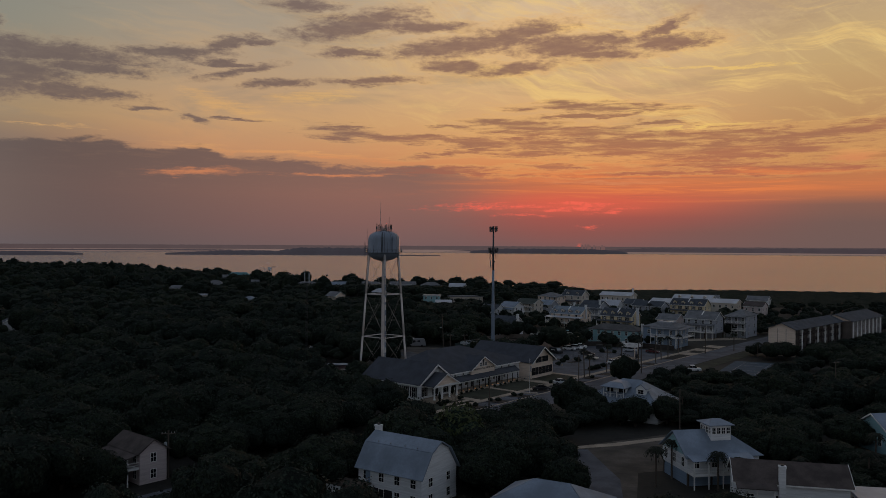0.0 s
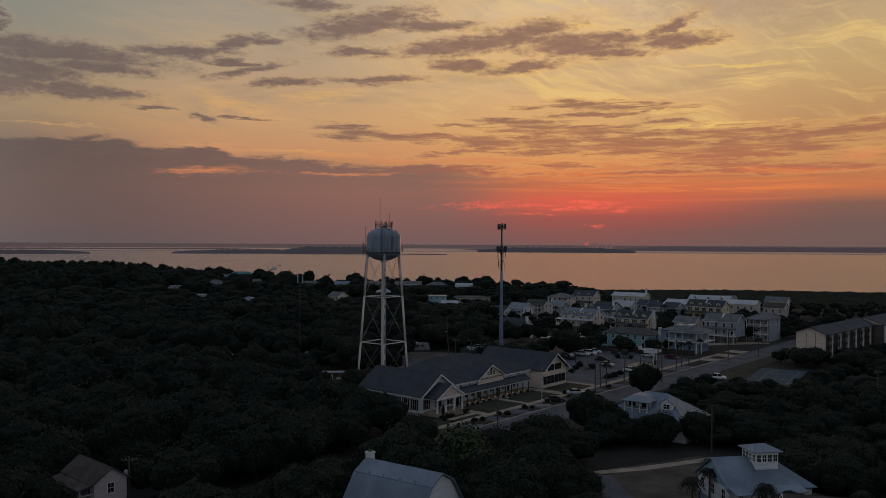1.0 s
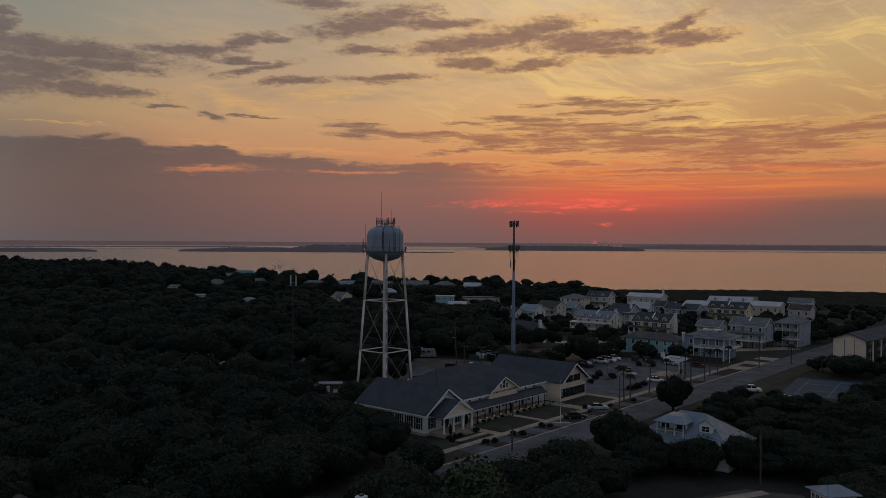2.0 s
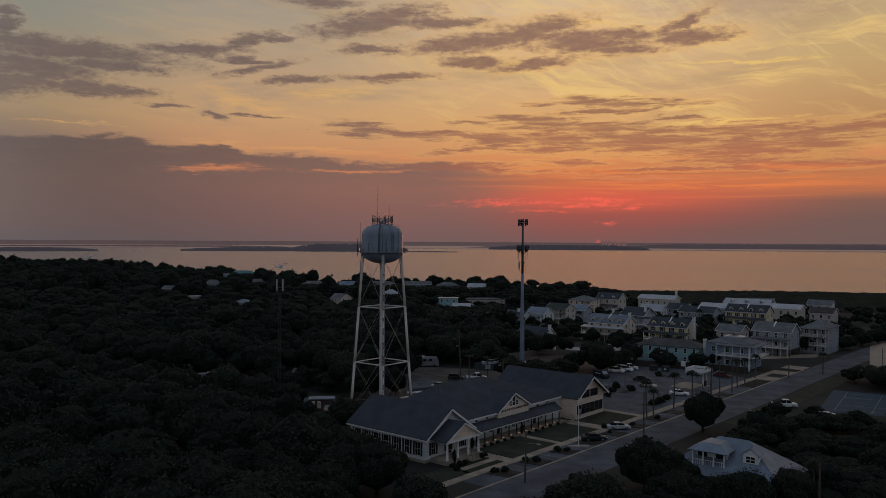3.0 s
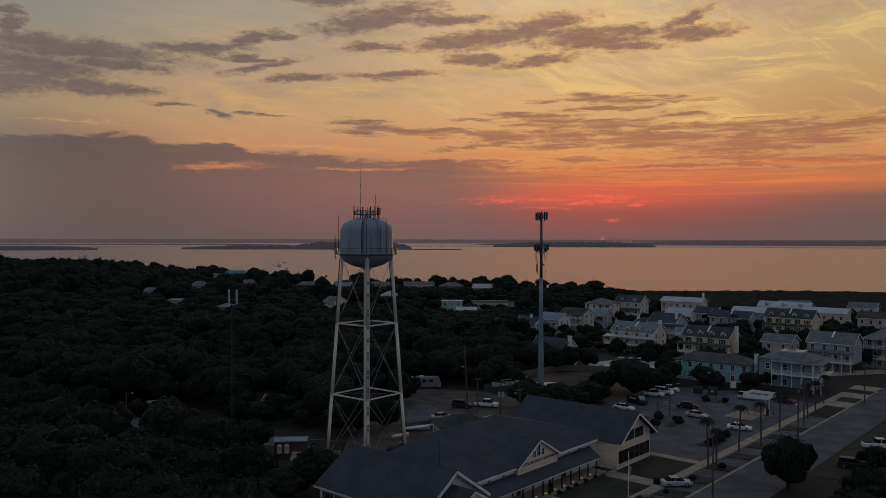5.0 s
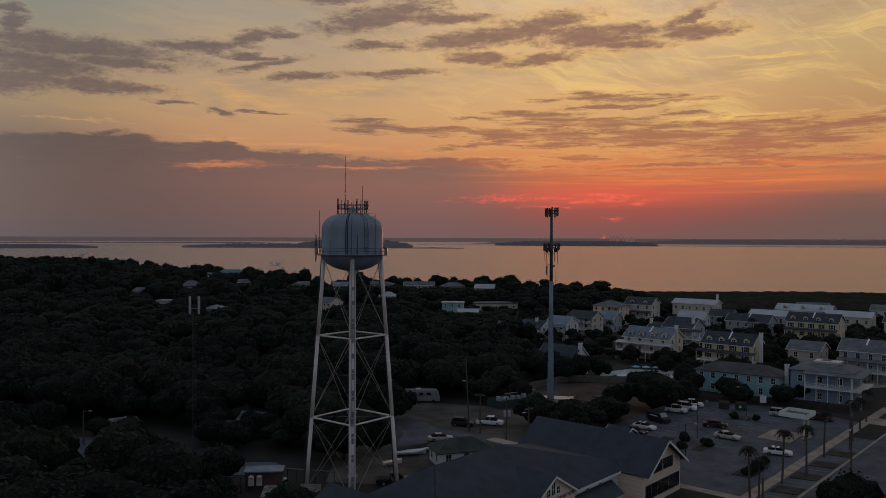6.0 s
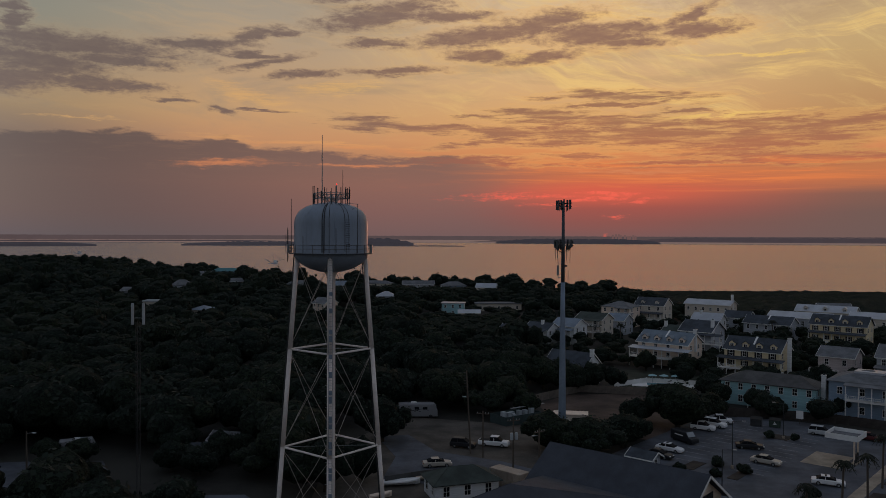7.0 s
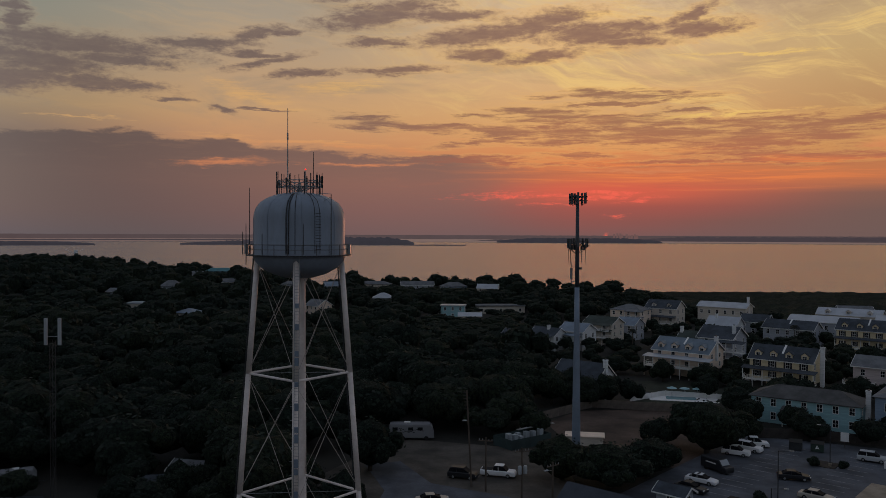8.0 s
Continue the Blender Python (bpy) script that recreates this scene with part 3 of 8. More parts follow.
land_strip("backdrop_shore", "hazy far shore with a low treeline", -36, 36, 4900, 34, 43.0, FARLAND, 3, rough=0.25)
# upright glowing strip, added to stand in for distant hazy water
land_strip("backdrop_water", "pale glowing strip standing in for the far bay", -36, 36, 4880, 8, 16.5, FARWATER, 2, rough=0.0)
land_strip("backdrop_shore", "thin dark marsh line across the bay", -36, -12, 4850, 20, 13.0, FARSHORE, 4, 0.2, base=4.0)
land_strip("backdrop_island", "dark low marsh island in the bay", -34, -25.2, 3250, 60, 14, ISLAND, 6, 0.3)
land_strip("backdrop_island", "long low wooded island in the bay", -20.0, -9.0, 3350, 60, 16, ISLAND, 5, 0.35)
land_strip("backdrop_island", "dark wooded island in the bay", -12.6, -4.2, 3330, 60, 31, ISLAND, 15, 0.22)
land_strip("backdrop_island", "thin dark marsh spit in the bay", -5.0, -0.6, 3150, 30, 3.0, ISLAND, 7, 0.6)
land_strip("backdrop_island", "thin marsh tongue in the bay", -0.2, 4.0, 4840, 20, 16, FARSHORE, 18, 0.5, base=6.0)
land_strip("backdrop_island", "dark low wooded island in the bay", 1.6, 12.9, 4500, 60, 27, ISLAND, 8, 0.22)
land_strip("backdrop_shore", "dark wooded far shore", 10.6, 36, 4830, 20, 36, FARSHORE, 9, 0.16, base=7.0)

# ------------------------------------------------------------ water tower
TOWER = (-19.98, 238.5)
TURN = 8.0
LEG_R = ((0.0, 7.2), (11.85, 6.3), (24.73, 5.36), (37.2, 4.4))


def leg_at(k, z):
    for (z0, r0), (z1, r1) in zip(LEG_R, LEG_R[1:]):
        if z <= z1:
            break
    r = r0 + (r1 - r0) * (z - z0) / (z1 - z0)
    a = radians(TURN + 90 * k)
    return Vector((r * math.cos(a), r * math.sin(a), z))


def water_tower():
    t = thing("water_tower", pose(*TOWER, 0), "pale grey steel water tower with four legs, balcony and rooftop antennas", "water tower")
    prof = [(0, 34.8), (1.5, 34.93), (2.9, 35.35), (4.05, 36.0), (4.7, 36.75), (4.9, 37.3), (4.78, 37.5), (4.78, 41.2), (4.72, 41.7), (4.52, 42.3),
            (4.1, 42.9), (3.2, 43.45), (2.2, 43.8), (1.0, 43.98), (0, 44.02)]
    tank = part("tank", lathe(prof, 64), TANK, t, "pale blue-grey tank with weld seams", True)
    for i in range(8):      # weld seams and painted-over conduits down the shell
        a = radians(15 + 45 * i)
        bm = bmesh.new()
        ps = [Vector((r * 1.004 * math.cos(a), r * 1.004 * math.sin(a), z)) for r, z in prof[5:13]]
        for p, q in zip(ps, ps[1:]):
            add_rod(bm, p, q, 0.022, seg=5)
        part("seam", bm, TANK, tank)
    for a, r in ((-93.6, 0.06), (-90.6, 0.06), (-83, 0.035)):
        bm = bmesh.new()
        a = radians(a)
        ps = [Vector((rr * 1.02 * math.cos(a), rr * 1.02 * math.sin(a), z)) for rr, z in prof[6:13]]
        for p, q in zip(ps, ps[1:]):
            add_rod(bm, p, q, r, seg=6)
        part("conduit", bm, DARKSTEEL, tank)
    # ladder over the shoulder
    bm = bmesh.new()
    for da in (-3.2, 3.2):
        a = radians(-56.5 + da)
        ps = [Vector((rr * 1.04 * math.cos(a), rr * 1.04 * math.sin(a), z + 0.1)) for rr, z in prof[6:13]]
        for p, q in zip(ps, ps[1:]):
            add_rod(bm, p, q, 0.035, seg=5)
    for i in range(14):
        z = 38 + i * 0.28
        a0, a1 = radians(-59.7), radians(-53.3)
        add_rod(bm, (5.2 * math.cos(a0), 5.2 * math.sin(a0), z), (5.2 * math.cos(a1), 5.2 * math.sin(a1), z), 0.025, seg=5)
    part("roof_ladder", bm, DARKSTEEL, tank)
    # balcony
    bal = part("balcony", lathe([(4.9, 37.28), (5.5, 37.28), (5.5, 37.37), (4.9, 37.37)], 48), DARKSTEEL, t, "dark weathered steel balcony ring")
    for z, r in ((38.45, 0.04), (37.95, 0.03)):
        bm = bmesh.new()
        for i in range(48):
            a, b = 2 * math.pi * i / 48, 2 * math.pi * (i + 1) / 48
            add_rod(bm, (5.5 * math.cos(a), 5.5 * math.sin(a), z), (5.5 * math.cos(b), 5.5 * math.sin(b), z), r, seg=5)
        part("handrail", bm, RUSTED, bal)
    for i in range(24):
        a = 2 * math.pi * i / 24
        part("baluster", rod((5.5 * math.cos(a), 5.5 * math.sin(a), 37.35), (5.5 * math.cos(a), 5.5 * math.sin(a), 38.5), 0.035, seg=5), RUSTED, bal)
    # legs, riser, footings
    for k in range(4):
        bm = bmesh.new()
        zs = [0.15, 11.85, 24.73, 37.5]
        for z0, z1 in zip(zs, zs[1:]):
            add_rod(bm, leg_at(k, z0), leg_at(k, z1), 0.31, 0.29, 14)
        leg = part("leg", bm, LEGPAINT, t, "white-painted tubular steel leg", True)
        b = leg_at(k, 0)
        part("footing", lathe([(0, 0.5), (0.8, 0.5), (0.9, 0.4), (0.9, -0.1)], 16), CONCRETE, leg).location = (b.x, b.y, 0)
        for i in range(26):       # step bolts and cable clamps
            p = leg_at(k, 2 + i * 1.35)
            out = p.normalized() * 0.48
            bm = bmesh.new()
            side = Vector((-p.y, p.x, 0)).normalized() * (0.36 if k in (0, 1) else -0.36)
            add_rod(bm, p + side * 0.8, p + side * 1.45, 0.035, seg=5)
            part("step_bolt", bm, STEEL, leg)
    part("riser", lathe([(0.62, 0), (0.55, 1.5), (0.55, 34.2), (0.8, 34.7), (1.0, 35.0)], 24), LEGPAINT, t, "white-painted central riser pipe", True)
    # ladder with cage and cable tray on the leg that faces the town hall side
    k = 3
    bm = bmesh.new()
    for off in (-0.05, 0.42):
        a, b = leg_at(k, 2.0), leg_at(k, 37.2)
        o = Vector((off + 0.02, -0.42, 0))
        add_rod(bm, a + o, b + o, 0.035, seg=5)
    for i in range(110):
        p = leg_at(k, 2.2 + i * 0.318)
        add_rod(bm, p + Vector((-0.03, -0.42, 0)), p + Vector((0.44, -0.42, 0)), 0.018, seg=4)
    part("ladder", bm, STEEL, t, "galvanised ladder running up the leg")
    rng = random.Random(4)
    z = 3.0
    while z < 33:
        p = leg_at(k, z)
        h = rng.uniform(0.45, 0.95)
        part("cable_cover", box(p.x + 0.03, p.x + 0.40, p.y - 0.52, p.y - 0.36, z, z + h, 0.02), MASTPAINT, t, "blue-grey sheet cover over cables")
        z += h + rng.choice((0.12, 0.15, 1.6, 2.1))
    for k, sgn in ((2, -1), (0, -1)):        # cable runs beside the outer legs
        bm = bmesh.new()
        for off in (0.36, 0.44):
            o = Vector((sgn * off, -0.15, 0)) * 1.0
            add_rod(bm, leg_at(k, 1.0) + o, leg_at(k, 37.3) + o, 0.04, seg=5)
        part("cable_run", bm, DARKSTEEL, t)
    # struts and tie rods
    for z in (11.85, 24.73):
        for k in range(4):
            part("strut", rod(leg_at(k, z), leg_at((k + 1) % 4, z), 0.13, seg=10), LEGPAINT, t, "white-painted horizontal strut")
        part("cross_rod", rod(leg_at(0, z), leg_at(2, z), 0.025, seg=5), STEEL, t)
        part("cross_rod", rod(leg_at(1, z), leg_at(3, z), 0.025, seg=5), STEEL, t)
    for z0, z1 in ((0.6, 11.5), (12.2, 24.4), (25.0, 36.6)):
        for k in range(4):
            for a, b in ((k, (k + 1) % 4), ((k + 1) % 4, k)):
                part("tie_rod", rod(leg_at(a, z0), leg_at(b, z1), 0.027, seg=6), TIEPAINT, t)
    # antenna crown
    crown = part("antenna_frame", bmesh.new(), STEEL, t, "ring of galvanised antenna supports on the tank roof")
    bm = bmesh.new()
    R = 2.3
    for z in (44.55, 45.2):
        for i in range(12):
            a, b = radians(30 * i), radians(30 * (i + 1))
            add_rod(bm, (R * math.cos(a), R * math.sin(a), z), (R * math.cos(b), R * math.sin(b), z), 0.05, seg=6)
    for i in range(6):
        a = radians(60 * i + 10)
        add_rod(bm, (0.3 * math.cos(a), 0.3 * math.sin(a), 43.95), (R * math.cos(a), R * math.sin(a), 45.2), 0.05, seg=6)
        add_rod(bm, (0, 0, 44.6), (R * math.cos(a), R * math.sin(a), 44.55), 0.04, seg=6)
    for i in range(12):
        a, b = radians(30 * i), radians(30 * (i + 1))
        add_rod(bm, (R * math.cos(a), R * math.sin(a), 44.55), (R * math.cos(b), R * math.sin(b), 45.2), 0.03, seg=5)
        add_rod(bm, (0.8 * math.cos(a), 0.8 * math.sin(a), 43.95), (0.8 * math.cos(a), 0.8 * math.sin(a), 44.5 + 0.3 * (i % 3)), 0.04, seg=5)
    add_rod(bm, (0, 0, 43.9), (0, 0, 45.0), 0.22, 0.16, 10)
    bm.to_mesh(crown.data)
    bm.free()
    rng = random.Random(2)
    for i in range(22):
        a = radians(360 / 22 * i + rng.uniform(-5, 5))
        h = rng.uniform(1.3, 2.4)
        p = Vector((R * 1.04 * math.cos(a), R * 1.04 * math.sin(a), 43.75))
        bm = rod(p, p + Vector((0, 0, h)), rng.choice((0.035, 0.045, 0.06)), seg=6)
        if i % 5 == 0:
            add_box(bm, p.x - 0.1, p.x + 0.1, p.y - 0.07, p.y + 0.07, 44.5, 44.5 + h * 0.55)
        part("antenna", bm, DARKSTEEL, crown)
    bm = rod((-0.9, -1.6, 43.6), (-0.9, -1.6, 48.4), 0.075, 0.06, 6)
    add_rod(bm, (-0.9, -1.6, 48.4), (-0.9, -1.6, 52.7), 0.05, 0.035, 6)
    for z in (46.6, 49.4):
        add_box(bm, -0.97, -0.83, -1.7, -1.5, z, z + 0.7)
    part("whip_antenna", bm, STEEL, crown, "tall thin whip antenna")
    part("whip_antenna", rod((1.65, -0.8, 43.6), (1.65, -0.8, 48.2), 0.05, 0.03, 6), DARKSTEEL, crown)
    part("beacon_pole", rod((1.0, -1.7, 44.0), (1.0, -1.7, 46.2), 0.04, seg=6), STEEL, crown)
    bm = bmesh.new()
    bmesh.ops.create_icosphere(bm, subdivisions=2, radius=0.08, matrix=Matrix.Translation((1.0, -1.7, 46.32)))
    part("beacon", bm, REDLIGHT, crown, "lit red aircraft beacon", True)
    for x, y, z0, z1 in ((-4.95, -1.6, 37.4, 44.4), (-5.6, -0.6, 36.6, 40.4), (-5.9, 0.4, 36.2, 40.7), (-5.5, -2.2, 37.4, 39.8), (3.95, -3.1, 37.4, 43.7), (1.6, -5.6, 37.5, 40.6), (-2.6, -5.4, 37.5, 39.6)):
        part("whip_antenna", rod((x, y, z0), (x, y, z1), 0.05, 0.035, 6), DARKSTEEL, t)
    bm = rod((3.95, -3.1, 43.68), (2.0, -1.2, 43.9), 0.03, seg=5)
    add_rod(bm, (3.95, -3.1, 43.4), (2.9, -2.3, 42.9), 0.03, seg=5)
    part("antenna_bracket", bm, STEEL, t)
    for x, y in ((-5.4, -1.0), (-5.45, -0.2), (5.4, -0.9)):
        part("balcony_cabinet", box(x - 0.2, x + 0.2, y - 0.25, y + 0.25, 37.43, 38.5, 0.03), STEEL, t)
    return t


water_tower()


# ------------------------------------------------------------ monopole with antenna arrays
def monopole():
    t = thing("cell_mast", pose(16.6, 293.5, 0), "blue-grey steel monopole with three tiers of antenna panels", "antenna mast")
    part("pole", lathe([(0.0, 0), (0.78, 0), (0.76, 4), (0.48, 24), (0.42, 30.5), (0.0, 30.5)], 14), MASTPAINT, t, "tapered blue-grey pole", True)
    part("upper_pole", lathe([(0.0, 30.5), (0.38, 30.5), (0.34, 37), (0.27, 46.6), (0, 46.6)], 14), DARKMAST, t, "dark weathered upper pole section", True)
    for z, R, n, h, w_ in ((45.9, 1.8, 9, 2.2, 0.32), (38.2, 2.2, 9, 1.7, 0.42)):
        fr = part("antenna_ring", bmesh.new(), DARKSTEEL, t, "dark steel antenna platform")
        bm = bmesh.new()
        cs = [Vector((R * math.cos(radians(90 + 120 * i)), R * math.sin(radians(90 + 120 * i)), 0)) for i in range(3)]
        for i in range(3):
            a, b = cs[i], cs[(i + 1) % 3]
            for dz in (-0.35, 0.35):
                add_rod(bm, a + Vector((0, 0, z + dz)), b + Vector((0, 0, z + dz)), 0.06, seg=6)
            add_rod(bm, (0, 0, z - 0.6), (a + b) / 2 + Vector((0, 0, z)), 0.08, seg=6)
            add_rod(bm, (0, 0, z + 0.2), a + Vector((0, 0, z + 0.2)), 0.06, seg=6)
        bm.to_mesh(fr.data)
        bm.free()
        rng = random.Random(int(z))
        for i in range(n):
            f = (i + 0.5) / n * 3
            s = int(f)
            p = cs[s].lerp(cs[(s + 1) % 3], f - s) * 1.08
            a = math.atan2(p.y, p.x)
            hh = h * rng.uniform(0.85, 1.05)
            bm = box(-0.09, 0.09, -w_ / 2, w_ / 2, -hh / 2, hh / 2, 0.03)
            add_rod(bm, (-0.2, 0, -hh / 2 - 0.2), (-0.2, 0, hh / 2), 0.04, seg=5)
            ob = part("antenna_panel", bm, DARKPANEL, fr)
            ob.matrix_basis = pose(p.x, p.y, z + rng.uniform(-0.1, 0.15), 0, 0, math.degrees(a))
            if z < 40:
                ob = part("radio_unit", box(-0.15, 0.15, -0.2, 0.2, -0.4, 0.4, 0.03), DARKSTEEL, fr)
                q = p * 0.8
                ob.matrix_basis = pose(q.x, q.y, z - rng.uniform(0.5, 1.0), 0, 0, math.degrees(a))
    for i in range(9):
        a = radians(40 * i + 12)
        q = Vector((1.5 * math.cos(a), 1.5 * math.sin(a), 37.6))
        part("cable_loop", rod(q, q * 0.97 - Vector((0, 0, 1.1 + 0.5 * (i % 3))), 0.04, seg=5), DARKSTEEL, t)
        part("cable_loop", rod((0.3 * math.cos(a), 0.3 * math.sin(a), 36.4), q - Vector((0, 0, 0.5)), 0.035, seg=5), DARKSTEEL, t)
    bm = bmesh.new()
    for z in (31.5, 34.2):
        add_rod(bm, (0, 0, z), (-1.0, -0.3, z), 0.05, seg=6)
    add_rod(bm, (-1.0, -0.3, 31.3), (-1.0, -0.3, 34.9), 0.05, seg=6)
    add_box(bm, -1.25, -0.85, -0.45, -0.15, 31.9, 33.9)
    part("side_antenna", bm, PANEL, t, "grey side-mounted antenna in a bracket")
    part("side_antenna", rod((1.0, -0.2, 30.0), (1.0, -0.2, 33.0), 0.04, seg=6), DARKSTEEL, t)
    part("cable_clamp", box(0.3, 0.75, -0.4, 0.1, 33.6, 34.0, 0.03), DARKSTEEL, t)
    return t


monopole()


# ------------------------------------------------------------ guyed lattice mast
def lattice_mast():
    t = thing("lattice_mast", pose(-41.9, 229.1, 0), "thin dark lattice mast with two pale antenna panels", "antenna mast")
    bm = bmesh.new()
    c = [Vector((0.28 * math.cos(radians(120 * i)), 0.28 * math.sin(radians(120 * i)), 0)) for i in range(3)]
    for i in range(3):
        add_rod(bm, c[i], c[i] + Vector((0, 0, 29.2)), 0.03, seg=5)
    for j in range(42):
        z = j * 0.69
        for i in range(3):
            add_rod(bm, c[i] + Vector((0, 0, z)), c[(i + 1) % 3] + Vector((0, 0, z + 0.69)), 0.014, seg=4)
    part("lattice", bm, DARKSTEEL, t)
    for x, y in ((-0.55, -0.2), (0.75, -0.1)):
        p = part("antenna_panel", box(x - 0.16, x + 0.16, y - 0.1, y + 0.1, 28.8, 31.4, 0.04), PALEPANEL, t, "pale grey antenna panel")
        part("bracket", rod((x, y, 29.6), (0, 0, 29.6), 0.035, seg=5), STEEL, p)
    for z in (12.0, 16.0, 20.5):
        part("side_antenna", rod((0.3, -0.3, z), (0.3, -0.3, z + 1.0), 0.04, seg=5), DARKSTEEL, t)
    return t


lattice_mast()

# ------------------------------------------------------------ windows, shared by all buildings
WIN_MESH = {}


def window(parent, m, w_, h, shutters=False, panes=2, frame_mat=None, lit=None):
    """A framed sash window on a wall; local x along the wall, -y outwards."""
    key = (round(w_, 2), round(h, 2), panes, (frame_mat or TRIM).name)
    if key not in WIN_MESH:
        fr = bmesh.new()
        t = 0.09
        add_box(fr, -w_ / 2 - t, -w_ / 2, -0.06, 0.05, -t, h + t)
        add_box(fr, w_ / 2, w_ / 2 + t, -0.06, 0.05, -t, h + t)
        add_box(fr, -w_ / 2, w_ / 2, -0.06, 0.05, h, h + t)
        add_box(fr, -w_ / 2, w_ / 2, -0.10, 0.05, -t, 0)
        add_box(fr, -w_ / 2, w_ / 2, -0.045, 0.05, h / 2 - 0.03, h / 2 + 0.03)
        for i in range(1, panes):
            x = -w_ / 2 + w_ * i / panes
            add_box(fr, x - 0.02, x + 0.02, -0.04, 0.05, 0, h / 2 - 0.03)
            add_box(fr, x - 0.02, x + 0.02, -0.04, 0.05, h / 2 + 0.03, h)
        pn = bmesh.new()
        add_box(pn, -w_ / 2, w_ / 2, -0.02, 0.04, 0, h)
        sh = []
        for s in (-1, 1):
            b = bmesh.new()
            x = s * (w_ / 2 + t + 0.24)
            add_box(b, x - 0.22, x + 0.22, -0.07, -0.004, -0.05, h + 0.05)
            sh.append(finish("shutter", b, SHUTTER))
        WIN_MESH[key] = (finish("window", fr, frame_mat or TRIM), finish("pane", pn, GLASS), sh)
    fr, pn, sh = WIN_MESH[key]
    ob = new("window", fr)
    ob.parent, ob.matrix_basis = parent, m
    p = new("pane", pn)
    p.parent = ob
    if shutters:
        for s in sh:
            o = new("shutter", s)
            o.parent = ob
    return ob


def gable_wall(bm, x0, x1, y, z0, ze, zr, t=0.25, peak=None):
    """An upright pentagon wall across y, from x0 to x1, t thick behind y."""
    xm = (x0 + x1) / 2 if peak is None else peak
    pts = [(x0, z0), (x1, z0), (x1, ze), (xm, zr), (x0, ze)]
    a, b = [bm.verts.new((x, y, z)) for x, z in pts], [bm.verts.new((x, y + t, z)) for x, z in pts]
    bm.faces.new(a)
    bm.faces.new(b[::-1])
    for i in range(5):
        j = (i + 1) % 5
        bm.faces.new((a[j], a[i], b[i], b[j]))


def facing(x, y, z, turn=0):
    return pose(x, y, z, 0, 0, turn)


# ------------------------------------------------------------ police building; local x = u, local y = -v
def police_building():
    t = thing("police_building", uv_pose(0, 0), "white public building with dark shingle roofs, columned portico and porch", "building")
    NAVY = material("navy_shingles", (0.050, 0.056, 0.070, 1), 0.88, spread=0.10, scale=1.0, second=(0.038, 0.042, 0.052, 1), bump=0.35)
    # end wing: u 1..15, gable towards the street
    x0, x1, ye, yb = 1.6, 14.6, 1.9, 21.6
    ez, rz = 4.7, 9.0
    xm = (x0 + x1) / 2
    bm = box(x0, x0 + 0.3, ye + 0.3, yb - 0.3, -0.1, ez)
    add_box(bm, x1 - 0.3, x1, ye + 0.3, yb - 0.3, -0.1, ez)
    gable_wall(bm, x0, x1, ye, -0.1, ez, rz - 0.25, 0.3)
    gable_wall(bm, x0, x1, yb - 0.3, -0.1, ez, rz - 0.25, 0.3)
    wing_a = part("end_wing_wall", bm, SIDING, t, "white lap-siding walls")
    part("skirt", box(x0 - 0.05, x1 + 0.05, ye - 0.06, yb + 0.05, -0.1, 0.55), CONCRETE, wing_a)
    k = (rz - ez) / (xm - x0)
    o = 0.55
    bm = plate([(x0 - o, ye - 0.9, ez - k * o), (xm, ye - 0.9, rz), (xm, yb + 0.6, rz), (x0 - o, yb + 0.6, ez - k * o)], -0.18)
    add_poly(bm, [(xm, ye - 0.9, rz), (x1 + o, ye - 0.9, ez - k * o), (x1 + o, yb + 0.6, ez - k * o), (xm, yb + 0.6, rz)], -0.18)
    roof = part("end_wing_roof", bm, NAVY, t, "dark blue-grey shingle roof")
    bm = bmesh.new()
    for s, xa in ((1, x0 - o), (-1, x1 + o)):
        add_poly(bm, [(xa, ye - 0.95, ez - k * o - 0.42), (xm, ye - 0.95, rz - 0.42), (xm, ye - 0.95, rz + 0.03), (xa, ye - 0.95, ez - k * o + 0.03)], 0.12)
    part("rake_board", bm, TRIM, roof)
    part("fascia", box(x0 - o - 0.14, x0 - o - 0.01, ye - 0.9, yb + 0.6, ez - k * o - 0.22, ez - k * o + 0.02), TRIM, roof)
    for i in range(7):
        y = ye + 1.7 + i * 2.7
        window(wing_a, facing(x0 - 0.004, y, 1.25, -90), 1.2, 2.4, True)
    for x in (3.9, 8.1, 12.1):
        window(wing_a, facing(x, ye - 0.004, 1.25), 1.1, 2.2, True)
    # portico
    px0, px1, py, pz, pr = 3.3, 12.9, -1.7, 4.25, 6.9
    pm = (px0 + px1) / 2
    part("portico_floor", box(px0 - 0.3, px1 + 0.3, py - 0.5, ye - 0.06, -0.05, 0.75), CONCRETE, t)
    kk = (pr - pz) / (pm - px0)
    bm = plate([(px0 - 0.4, py - 0.45, pz - 0.4 * kk), (pm, py - 0.45, pr), (pm, ye - 0.01, pr), (px0 - 0.4, ye - 0.01, pz - 0.4 * kk)], -0.15)
    add_poly(bm, [(pm, py - 0.45, pr), (px1 + 0.4, py - 0.45, pz - 0.4 * kk), (px1 + 0.4, ye - 0.01, pz - 0.4 * kk), (pm, ye - 0.01, pr)], -0.15)
    proof = part("portico_roof", bm, NAVY, t)
    bm = bmesh.new()
    gable_wall(bm, px0, px1, py - 0.1, pz - 0.35, pz, pr - 0.15, 0.2)
    ped = part("pediment", bm, CREAM, t, "pinkish cream vertical-board pediment")
    for i in range(30):
        x = px0 + 0.3 + i * 0.31
        top = pz + (pr - pz) * (1 - abs(x - pm) / (pm - px0)) - 0.25
